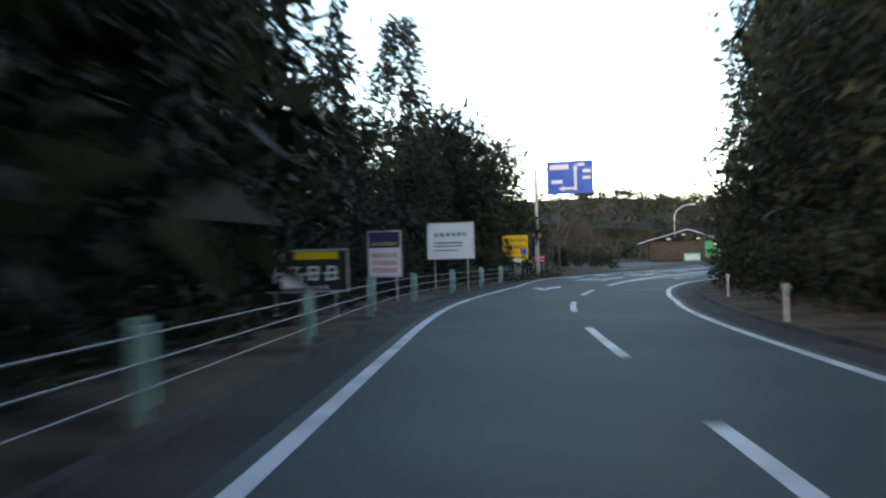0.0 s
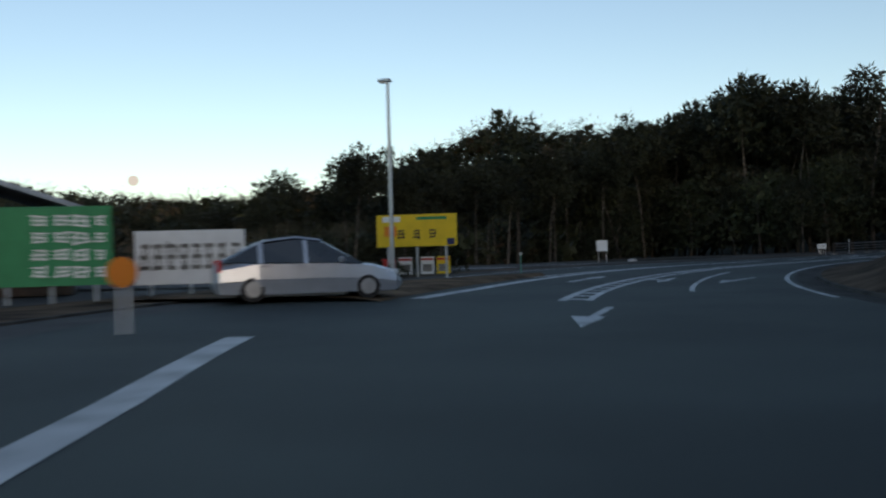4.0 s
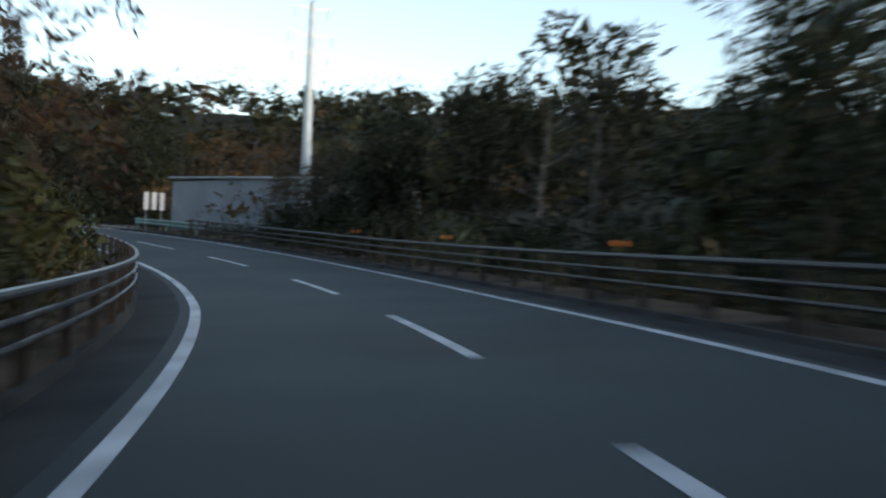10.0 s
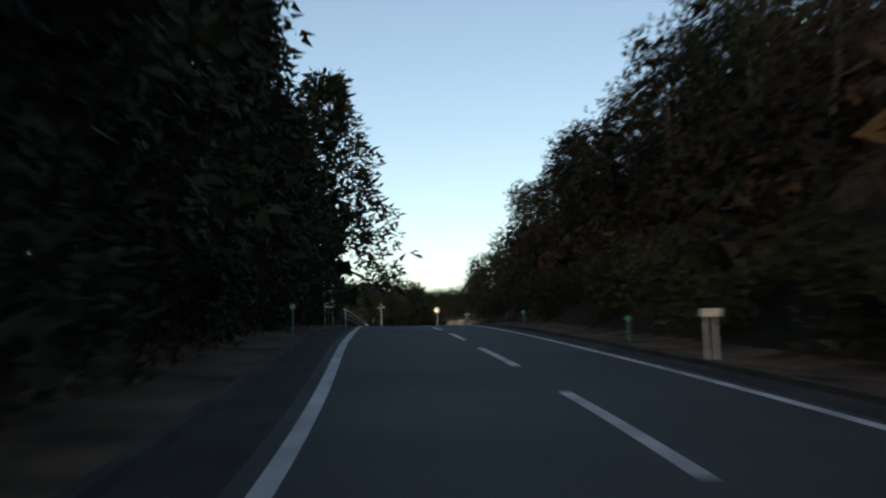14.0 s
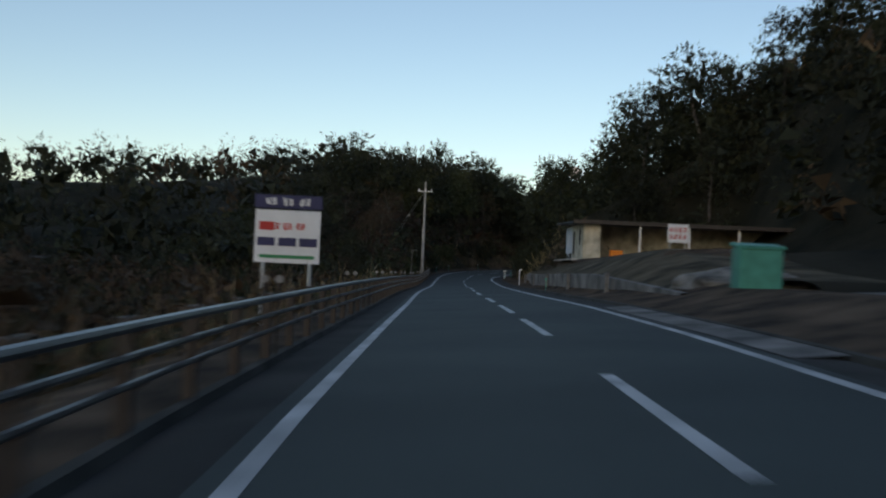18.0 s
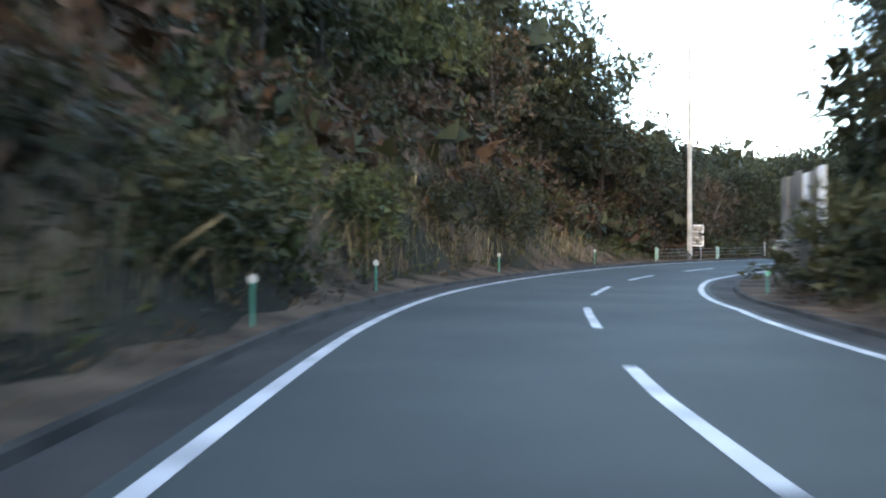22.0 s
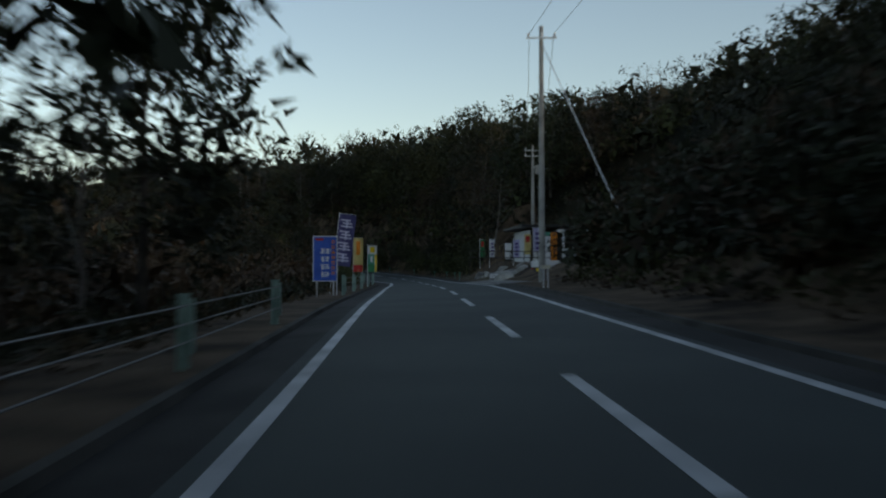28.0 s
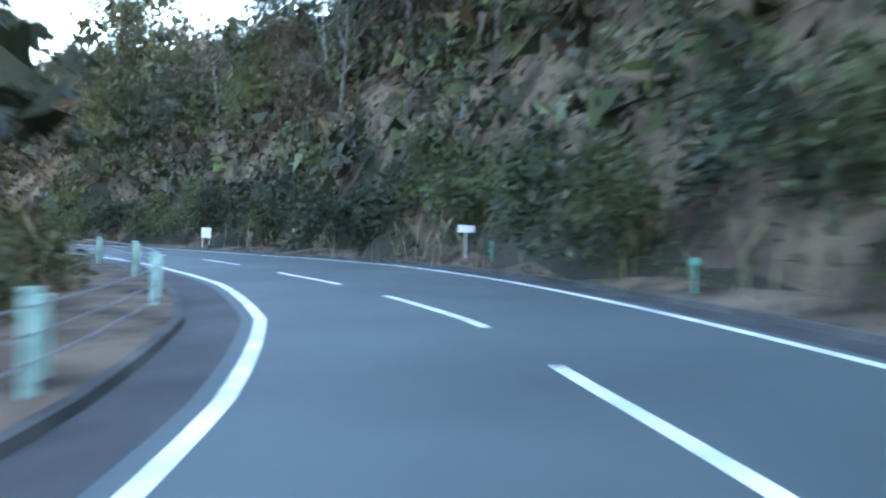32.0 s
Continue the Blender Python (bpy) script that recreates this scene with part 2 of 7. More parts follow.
# ---- the road's coordinates ----
def catmull(a, n):
    a = np.asarray(a, float)
    a = np.concatenate([[2 * a[0] - a[1]], a, [2 * a[-1] - a[-2]]])
    out = []
    for i in range(1, len(a) - 2):
        for u in np.arange(n) / n:
            p, q, r, s = a[i - 1], a[i], a[i + 1], a[i + 2]
            out.append(0.5 * (2 * q + (r - p) * u + (2 * p - 5 * q + 4 * r - s) * u * u + (3 * q - p - 3 * r + s) * u ** 3))
    out.append(a[-2])
    return np.array(out)


SUB = 20
XY, ZZ, BK = catmull(AXIS, SUB), catmull(AXIS_Z, SUB), catmull(BANK, SUB)
STATION = FIRST + np.arange(len(XY)) / SUB
WAY = np.gradient(XY, axis=0)
WAY /= np.linalg.norm(WAY, axis=1)[:, None]
RIGHT = np.column_stack([WAY[:, 1], -WAY[:, 0]])
LENGTH = np.concatenate([[0], np.cumsum(np.linalg.norm(np.diff(XY, axis=0), axis=1))])


def at(k, u, h=0.0):
    """The place at station k, u metres to the right of the axis and h above the banked road plane."""
    i = np.array([np.interp(k, STATION, c) for c in (XY[:, 0], XY[:, 1], ZZ, BK, RIGHT[:, 0], RIGHT[:, 1])])
    r = i[4:6] / np.linalg.norm(i[4:6])
    return Vector((i[0] + r[0] * u, i[1] + r[1] * u, i[2] + max(-7, min(7, u)) * math.tan(radians(i[3])) + h))


def heading(k):
    """Degrees of yaw of the road at station k: 0 looks along +y."""
    w = [np.interp(k, STATION, WAY[:, c]) for c in (0, 1)]
    return math.degrees(math.atan2(-w[0], w[1]))


def metres(k):
    return float(np.interp(k, STATION, LENGTH))


def station(m):
    return float(np.interp(m, LENGTH, STATION))


def steps(k0, k1, step):
    """Stations every step metres from k0 to k1."""
    n = max(1, round((metres(k1) - metres(k0)) / step))
    return [station(metres(k0) + (metres(k1) - metres(k0)) * i / n) for i in range(n + 1)]


def nearest(x, y):
    """Station index and signed offset from the axis of many points."""
    x, y = np.atleast_1d(x).astype(float), np.atleast_1d(y).astype(float)
    idx = np.empty(len(x), int)
    for c in range(0, len(x), 4000):
        d = (x[c:c + 4000, None] - XY[None, :, 0]) ** 2 + (y[c:c + 4000, None] - XY[None, :, 1]) ** 2
        idx[c:c + 4000] = d.argmin(1)
    dx, dy = x - XY[idx, 0], y - XY[idx, 1]
    side = dx * RIGHT[idx, 0] + dy * RIGHT[idx, 1]
    return idx, np.sign(side) * np.hypot(dx, dy)


# heights of the land beside the road: station, left at 10, 40 and 150 m, right at 10, 40 and 150 m
LAND = [(-3, 0, 0.5, 4, 1, 7, 12), (1, -0.6, 0.6, 3, 1.2, 6, 10), (2.5, 0.6, 1.2, -1, 2.3, 10, 14), (4.5, -0, 0.8, -3.5, 1.3, 3, 8), (6, -0.3, -2, -6, 0.8, 3, 8), (8, -0.5, -1, 0, 0.2, -1.5, 6), (9.2, 0.8, 5, 8, -0.2, -3, 4)]
LAND += [(10.5, 1, 6, 14, -1.7, -2, 3), (11.5, 1.7, 8, 16, 0.8, 5.3, 15.2), (13, 1.6, 11.8, 16.2, -0.3, 7, 30), (14.2, 2.3, 10, 6.1, 4.9, 12, 29), (15.3, 0.1, 1.7, -3.9, 5.1, 16, 18), (16.5, -1.2, -4.6, -5, 5.5, 22.5, 24.2)]
LAND += [(18, -2.2, -5.6, -1, 1.2, 9.6, 30), (20, -2.2, -4.3, 3, 2, 13, 36), (21.2, -0.6, -0.5, 6, 6.5, 25, 34), (22.2, 4.0, 5.5, 12, 2.7, 14, 24), (23.4, 7.0, 13.5, 9, 1.3, 7, 12), (24.3, -1.0, 16, 12, 1, 9, 14)]
LAND += [(26, 0.6, 8.7, 9.8, 1.1, 12, 16), (27.3, 0.9, 1, 4, 4.9, 14, 20), (29, -0.8, -3, 0, 2.9, 14, 28), (30, -1, -3, 0, 2, 18, 32), (31, 0, -1, 1, 6.2, 20.6, 36), (33, 0, 7, 13, 8.2, 22, 36)]
LAND += [(35, 2, 12, 15, 8.0, 20.5, 29), (37, 3, 16, 18, 7.0, 17, 23)]
LK = np.array(LAND)
# levelled ground: station from, to, offset from, to, height
PADS = [(18.45, 19.3, 5.5, 15, 0.45), (19.45, 21.2, 8, 21, 1.95), (29.95, 31.1, 8, 19, 1.1), (5.3, 7.3, -24, -6, 0.02), (3.3, 5.4, -44, -6, 0.0)]


def rise(k, u):
    """Height of the land above the road's edge, at stations k and offsets u."""
    a = np.abs(u)
    h10, h40, h150 = (np.where(u < 0, np.interp(k, LK[:, 0], LK[:, c]), np.interp(k, LK[:, 0], LK[:, c + 3])) for c in (1, 2, 3))
    near = np.clip((a - 5.0) / 5.0, 0, 1)
    near = near * near * (3 - 2 * near)
    out = h10 * near + (h40 - h10) * np.clip((a - 10.0) / 30.0, 0, 1) + (h150 - h40) * np.clip((a - 40) / 110, 0, 1)
    for k0, k1, u0, u1, h in PADS:
        flat = np.clip((k - k0) / 0.15 + 1, 0, 1) * np.clip((k1 - k) / 0.15 + 1, 0, 1) * np.clip((u - u0) / 3 + 1, 0, 1) * np.clip((u1 - u) / 5 + 1, 0, 1)
        out = out * (1 - flat) + h * flat
    return out


def ground_z(x, y):
    i, u = nearest(x, y)
    u = np.asarray(u)
    k = STATION[i]
    lean = np.clip(u, -6, 6) * np.tan(np.radians(BK[i]))
    z = ZZ[i] + lean + rise(k, u)
    wob = np.array([noise.noise((a * 0.05, b * 0.05, 0)) for a, b in zip(np.atleast_1d(x), np.atleast_1d(y))])
    far = np.array([noise.noise((a * 0.006, b * 0.006, 5)) for a, b in zip(np.atleast_1d(x), np.atleast_1d(y))])
    fade = np.clip((np.abs(u) - 12) / 30, 0, 1)
    return z + wob * fade * 1.5 + far * np.clip((np.abs(u) - 60) / 120, 0, 1) * 5


def mesh_object(name, verts, faces, mat, parent=None, smooth=False):
    me = bpy.data.meshes.new(name)
    me.from_pydata([tuple(v) for v in verts], [], [tuple(f) for f in faces])
    me.materials.append(mat)
    if smooth:
        me.polygons.foreach_set("use_smooth", [True] * len(me.polygons))
    ob = new(name, me)
    if parent:
        ob.parent = parent
    return ob


def ribbon(name, ks, sides, mat, parent=None):
    """A strip along the road: at every station a row of (u, h) given by sides(k)."""
    verts, faces = [], []
    for k in ks:
        row = sides(k)
        n = len(row)
        verts += [at(k, u, h) for u, h in row]
    for i in range(len(ks) - 1):
        for j in range(n - 1):
            a = i * n + j
            faces.append((a, a + 1, a + n + 1, a + n))
    return mesh_object(name, verts, faces, mat, parent)


def part(name, bm, mat, parent, label=""):
    me = bpy.data.meshes.new(name)
    bm.normal_update()
    bm.to_mesh(me)
    bm.free()
    me.materials.append(mat)
    ob = new(name, me)
    ob.parent = parent
    if label:
        ob["label"] = label
    return ob


def thing(name, m, label, category, group=""):
    ob = new(name)
    ob.empty_display_size = 0.2
    ob.matrix_world = m
    return tagged(ob, label, category, group)


def on_road(k, u, h=0.0, turn=0.0):
    """A pose at station k, its y axis along the road."""
    p = at(k, u, h)
    return pose(p.x, p.y, p.z, 0, 0, heading(k) + turn)


def on_land(k, u, turn=0.0, sink=0.0):
    p = at(k, u)
    return pose(p.x, p.y, float(ground_z(p.x, p.y)[0]) - sink, 0, 0, heading(k) + turn)


def box(bm, sx, sy, sz, x=0, y=0, z=0, bevel=0.0, turn=0.0, tilt=0.0, lean=0.0):
    """A bevelled block with its middle at x, y, z."""
    m = pose(x, y, z, tilt, lean, turn) @ Matrix.Diagonal((sx, sy, sz, 1))
    made = bmesh.ops.create_cube(bm, size=1, matrix=m)
    if bevel:
        edges = {e for v in made["verts"] for e in v.link_edges}
        bmesh.ops.bevel(bm, geom=list(edges), offset=bevel, segments=1, affect="EDGES")
    return bm


def rod(bm, r, p, q, n=8, r2=None, caps=True):
    """A round bar from p to q."""
    p, q = Vector(p), Vector(q)
    d = q - p
    m = Matrix.Translation((p + q) / 2) @ d.to_track_quat("Z", "Y").to_matrix().to_4x4()
    bmesh.ops.create_cone(bm, cap_ends=caps, segments=n, radius1=r, radius2=r if r2 is None else r2, depth=d.length, matrix=m)
    return bm


def block(name, parent, mat, *args, label="", **kw):
    return part(name, box(bmesh.new(), *args, **kw), mat, parent, label)


def bar(name, parent, mat, *args, label="", **kw):
    return part(name, rod(bmesh.new(), *args, **kw), mat, parent, label)


# ---- ground, road surface and markings ----
def build_land():
    step, verts, faces = 4.0, [], []
    lo, hi = XY.min(0) - 150, XY.max(0) + 150
    xs, ys = np.arange(lo[0], hi[0], step), np.arange(lo[1], hi[1], step)
    gx, gy = np.meshgrid(xs, ys, indexing="ij")
    fx, fy = gx.ravel(), gy.ravel()
    z = ground_z(fx, fy)
    _, u = nearest(fx, fy)
    z = np.where(np.abs(u) < 9.5, z - 0.9 * np.clip((9.5 - np.abs(u)) / 3.5, 0, 1), z)
    nx, ny = len(xs), len(ys)
    verts = np.column_stack([fx, fy, z]).tolist()
    # outer skirt to the horizon
    ring = [(i, 0) for i in range(nx)] + [(nx - 1, j) for j in range(1, ny)] + [(i, ny - 1) for i in range(nx - 2, -1, -1)] + [(0, j) for j in range(ny - 2, 0, -1)]
    c = (lo + hi) / 2
    base = len(verts)
    for i, j in ring:
        p = np.array([xs[i], ys[j]])
        for f, h in ((1.5, -6), (3.0, 2), (9.0, -20)):
            q = c + (p - c) * f
            verts.append((q[0], q[1], 6 + h + 6 * noise.noise((q[0] * 0.004, q[1] * 0.004, 2))))
    idx = np.arange(nx * ny).reshape(nx, ny)
    faces = np.stack([idx[:-1, :-1], idx[1:, :-1], idx[1:, 1:], idx[:-1, 1:]], -1).reshape(-1, 4).tolist()
    n = len(ring)
    for a in range(n):
        b = (a + 1) % n
        ia, ib = ring[a][0] * ny + ring[a][1], ring[b][0] * ny + ring[b][1]
        faces.append((ia, base + 3 * a, base + 3 * b, ib))
        for r in range(2):
            faces.append((base + 3 * a + r, base + 3 * a + r + 1, base + 3 * b + r + 1, base + 3 * b + r))
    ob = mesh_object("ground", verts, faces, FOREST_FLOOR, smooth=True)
    tagged(ob, "dark forest floor and hillsides beside the road", "ground", kind="structure")


build_land()
ALL = [k for k in np.arange(-2.9, 36.9, 0.05)]


def tab(k, rows):
    return float(np.interp(k, [r[0] for r in rows], [r[1] for r in rows]))


# offsets of the white edge lines from the axis
LEFT_LINE = [(-3, -3.0), (0.5, -3.0), (1.2, -3.2), (1.48, -3.6), (1.65, -4.2), (1.93, -5.0), (2.3, -5.2), (2.8, -5.8), (3.2, -6.4), (3.7, -7.4), (4.1, -8.5),
             (4.6, -9.0), (5.2, -8.0), (5.7, -7.6), (6.2, -7.6), (6.6, -7.4), (7.0, -6.6), (7.3, -5.6), (7.5, -5.1), (7.66, -4.5), (7.8, -3.5), (7.95, -2.75), (9.2, -2.8)]
LEFT_LINE += [(10.2, -2.65), (10.6, -2.55), (11.1, -2.64), (11.6, -2.7), (12.1, -2.88), (12.5, -3.0), (12.82, -2.98), (13.3, -2.75), (13.65, -2.58), (15.2, -2.88), (15.8, -2.85), (17.8, -2.5), (18.3, -2.65), (19.2, -2.62), (19.5, -2.68), (20.7, -3.0), (21.2, -3.1), (21.7, -2.95), (22.1, -3.35), (22.5, -3.55), (23.2, -3.6), (24.0, -3.65), (24.4, -3.45), (25.2, -3.6), (25.6, -3.5), (26.1, -2.75), (26.3, -2.6), (28.8, -2.55), (29.4, -2.6), (29.85, -2.7), (30.2, -2.53), (30.6, -2.25), (30.9, -2.2), (31.2, -2.9), (31.5, -3.3), (31.8, -3.3), (32.1, -2.85), (32.3, -2.35), (32.55, -1.97), (32.85, -2.05), (33.1, -2.4), (33.6, -2.7), (37, -2.9)]
RIGHT_LINE = [(-3, 2.1), (0.35, 2.2), (0.55, 2.4), (1.0, 2.9), (1.46, 2.8), (1.8, 3.1), (2.24, 4.5), (2.63, 4.9), (2.93, 5.2), (3.5, 6.2), (4.3, 6.6), (5.0, 6.0), (5.6, 5.0), (6.2, 4.0), (6.6, 3.4),
              (7.0, 3.0), (7.4, 2.4), (7.9, 2.0), (8.3, 1.95), (8.74, 2.15), (9.2, 2.8), (9.8, 3.0)]
RIGHT_LINE += [(10.3, 3.0), (10.6, 2.92), (11.0, 3.15), (11.3, 3.4), (11.6, 3.55), (12.0, 3.3), (12.3, 2.8), (12.7, 2.95), (13.0, 2.9), (13.4, 2.8), (13.73, 2.35), (15.8, 2.1), (17.8, 2.3), (18.3, 2.45), (18.6, 2.6), (19.0, 2.6), (19.4, 2.4), (21.3, 2.41), (21.8, 2.44), (22.1, 2.5), (22.4, 2.7), (22.75, 3.0), (23.0, 2.7), (23.4, 2.2), (23.6, 2.35), (24.0, 2.75), (24.9, 2.5), (25.5, 2.8), (25.9, 2.9), (26.6, 2.3), (28.8, 2.15), (29.3, 2.35), (29.8, 2.6), (30.3, 2.15), (30.6, 2.1), (31.0, 2.3), (31.3, 2.6), (31.6, 2.65), (31.9, 2.9), (32.2, 3.1), (32.5, 3.45), (32.8, 3.75), (33.15, 4.0), (33.6, 3.5), (37, 3.0)]
road = ribbon("road", ALL, lambda k: [(u, 0) for u in np.linspace(tab(k, LEFT_LINE) - 0.25, tab(k, RIGHT_LINE) + 0.25, 7)], ASPHALT)
tagged(road, "worn grey asphalt of a two-lane country road", "road", kind="structure")


def verge_row(k, line, out):
    """Gutter kerb, flat soil and the foot of the bank, as it rises from the road's edge."""
    e = tab(k, line)
    f = lambda d: float(rise(k, np.array([e + out * d]))[0])
    row = [(0.98, -0.03), (1.02, 0.05), (1.09, 0.045), (2.2, 0.06 + 0.5 * f(2.2)), (3.4, 0.05 + f(3.4)), (5.0, f(5.0) + 0.02), (7.0, f(7.0) - 0.02), (9.0, f(9.0) - 0.12)]
    return [(e + out * d, h) for d, h in row]


for side, line, out in (("left", LEFT_LINE, -1), ("right", RIGHT_LINE, 1)):
    s = ribbon("road_shoulder", ALL, lambda k: [(tab(k, line) + out * 0.25, 0.0), (tab(k, line) + out * 0.7, -0.01), (tab(k, line) + out * 1.0, -0.03)][::out], SHOULDER)
    tagged(s, "dark gutter strip of old asphalt beside the white line", "road shoulder", kind="structure")
    kerb = ribbon("kerb", ALL, lambda k: [(tab(k, line) + out * 0.97, -0.03), (tab(k, line) + out * 1.0, 0.055), (tab(k, line) + out * 1.12, 0.06), (tab(k, line) + out * 1.14, 0.04)][::out], KERB_STONE)
    tagged(kerb, "low dark moss-stained concrete kerb", "kerb", kind="structure")
    v = ribbon("verge", ALL, lambda k: verge_row(k, line, out)[2:][::out], SOIL)
    tagged(v, "brown soil verge strewn with dry leaves", "verge", kind="structure")


def edge_line(k0, k1, line, shift=0.0, width=0.16):
    ks = [k0] + [k for k in ALL if k0 < k < k1] + [k1]
    e = ribbon("edge_line", ks, lambda k: [(tab(k, line) + shift - width / 2, 0.006), (tab(k, line) + shift + width / 2, 0.006)], PAINT)
    return tagged(e, "solid white edge line painted on the asphalt", "road marking", kind="structure")


edge_line(-2.9, 4.05, LEFT_LINE)
edge_line(5.3, 36.9, LEFT_LINE)
edge_line(-2.9, 4.2, RIGHT_LINE)
edge_line(5.0, 36.9, RIGHT_LINE)


def strip(k0, k1, u0, u1, width, mat=None, label="white line painted on the asphalt", n=12, h=0.007):
    """A painted line from offset u0 at k0 to u1 at k1."""
    ks = list(np.linspace(k0, k1, n))
    ob = ribbon("road_line", ks, lambda k: [(u0 + (u1 - u0) * (k - k0) / (k1 - k0) - width / 2, h), (u0 + (u1 - u0) * (k - k0) / (k1 - k0) + width / 2, h)], mat or PAINT)
    return tagged(ob, label, "road marking", "painted lines", "structure")


def polyline(rows, width, label, h=0.007, mat=None):
    ks = sorted(set([r[0] for r in rows] + [k for k in ALL if rows[0][0] < k < rows[-1][0]]))
    ob = ribbon("road_line", ks, lambda k: [(tab(k, rows) - width / 2, h), (tab(k, rows) + width / 2, h)], mat or PAINT)
    return tagged(ob, label, "road marking", "painted lines", "structure")


def decal(name, k, u, shapes, label, h=0.008, turn=0):
    """Flat painted shapes: outlines in metres, x to the right and y along the road from station k."""
    verts, faces = [], []
    for s in shapes:
        n = len(verts)
        for x, y in s:
            if turn:
                x, y = -x, -y
            verts.append(at(station(metres(k) + y), u + x, h))
        faces.append(list(range(n, n + len(s)))[::-1] if turn else list(range(n, n + len(s))))
    ob = mesh_object(name, verts, faces, PAINT)
    return tagged(ob, label, "road marking", "painted lines", "structure")


def stroke(x0, y0, x1, y1, w):
    d = math.hypot(x1 - x0, y1 - y0)
    nx, ny = -(y1 - y0) / d * w / 2, (x1 - x0) / d * w / 2
    return [(x0 + nx, y0 + ny), (x0 - nx, y0 - ny), (x1 - nx, y1 - ny), (x1 + nx, y1 + ny)]


def slab(x0, y0, x1, y1):
    return [(x0, y0), (x1, y0), (x1, y1), (x0, y1)]


STRAIGHT = [slab(-0.1, 0, 0.1, 3.6), [(-0.3, 3.3), (0.3, 3.3), (0, 5.6)]]
AHEAD_LEFT = [slab(-0.1, 0, 0.1, 3.4), [(-0.34, 3.2), (0.34, 3.2), (0, 5.4)], [(-0.1, 0.6), (-0.1, 1.4), (-0.38, 2.4), (-0.55, 2.0)], [(-0.72, 1.7), (-0.18, 2.4), (-0.66, 3.2)]]
TURN_LEFT = [slab(-0.1, 0, 0.1, 2.4), [(0.1, 2.4), (0.1, 2.9), (-0.5, 2.9), (-0.5, 2.4)], [(-0.5, 1.9), (-0.5, 3.4), (-1.1, 2.65)]]
SLANT = [stroke(-0.3, 0, 0.15, 3.0, 0.17), [(-0.12, 2.8), (0.48, 2.5), (0.42, 5.0)]]
ONCOMING = [slab(-0.1, 0, 0.1, 3.0), [(-0.32, 2.8), (0.32, 2.8), (0, 5.0)], [(0.1, 0.4), (0.1, 1.1), (0.42, 1.8), (0.55, 1.4)], [(0.74, 1.0), (0.2, 1.7), (0.68, 2.5)]]

# centre dashes: the stations where some of them begin
DASH_STARTS = [7.13, 7.52, 8.20, 8.55, 9.28, 9.62, 10.01, 10.34, 10.69, 11.10, 11.47, 11.84, 12.23, 12.64, 13.05, 13.43, 13.84, 14.27, 15.38, 15.75, 18.21, 18.62, 19.22, 19.63, 20.29, 20.97, 21.39, 21.80, 22.18, 22.55, 22.93, 23.30, 23.69, 24.10, 24.53, 25.30, 26.40, 26.74, 29.26, 29.65, 30.32, 31.09, 31.45, 31.78, 32.14, 32.48, 32.82]
DASH_SHIFT = [(-3, 0), (6.9, 0), (7.2, -0.18), (7.6, -0.2), (8.2, 0.08), (8.6, -0.25), (9.0, 0), (9.3, 0.3), (10.6, 0.27), (11.2, 0.26), (12.0, 0.17), (12.3, 0.12), (12.6, 0.0), (12.9, -0.08), (13.15, 0.12), (13.42, 0.14), (13.63, 0.18), (13.85, 0.14), (14.07, 0.07), (14.4, 0.05), (15.5, 0), (17.5, 0.2), (18.5, 0.36), (19.3, 0.24), (20.4, 0.1)]
DASH_SHIFT += [(20.9, -0.3), (21.2, -0.4), (21.5, -0.36), (21.7, -0.15), (21.9, -0.08), (22.0, -0.12), (22.3, -0.22), (22.6, -0.03), (23.0, -0.06), (23.4, -0.32), (23.66, -0.28), (24.0, -0.1), (24.3, -0.12), (24.8, -0.3), (25.4, 0.1), (28.5, 0.15), (29.4, 0.25), (30.4, 0.02), (31.2, 0.15), (31.5, 0.1), (31.77, -0.05), (32.0, 0.03), (32.15, 0.36), (32.3, 0.43), (32.5, 0.66), (32.65, 0.47), (32.83, 0.22), (33, -0.1), (33.5, 0)]


def dash(m, length=5.3):
    ks = [station(m + d) for d in np.linspace(0, length, 6)]
    ob = ribbon("centre_dash", ks, lambda k: [(tab(k, DASH_SHIFT) - 0.075, 0.006), (tab(k, DASH_SHIFT) + 0.075, 0.006)], PAINT)
    return tagged(ob, "white centre-line dash painted on the asphalt", "road marking", "centre-line dashes", "structure")


def build_dashes():
    for a, b in zip(DASH_STARTS, DASH_STARTS[1:]):
        gap = metres(b) - metres(a)
        n = max(1, round(gap / 10.8))
        for i in range(n):
            dash(metres(a) + gap * i / n)
    for i in range(9):
        dash(metres(DASH_STARTS[-1]) + 10.8 * i)
    for k in (1.15, 0.79, 0.43, 0.07, -0.29, -0.65, -1.01, -1.37, -1.73, -2.09):
        dash(metres(k), 5.5)


build_dashes()

# the junction: divided lanes, hatched islands, arrows and lettering
polyline([(1.56, 0.0), (1.8, 0.0), (4.1, 0.0)], 0.28, "broad white line along the hatched island")
ZR1 = [(1.8, 0.05), (2.05, 0.6), (2.29, 1.35), (2.42, 1.75), (2.8, 2.2), (3.2, 2.1), (3.7, 1.7), (4.1, 1.0)]
polyline(ZR1, 0.18, "white line along the hatched island")
ZL2, ZR2 = [(4.95, 0.0), (5.7, 0.0), (6.2, 0.14), (6.4, 0.28), (6.7, 0.1), (7.05, -0.08)], [(4.95, 0.6), (5.6, 0.62), (6.0, 0.8), (6.3, 1.2), (6.45, 1.1), (6.65, 0.6), (7.02, 0.1)]
polyline(ZL2, 0.22, "broad white line along the hatched island")
polyline(ZR2, 0.18, "white line along the hatched island")
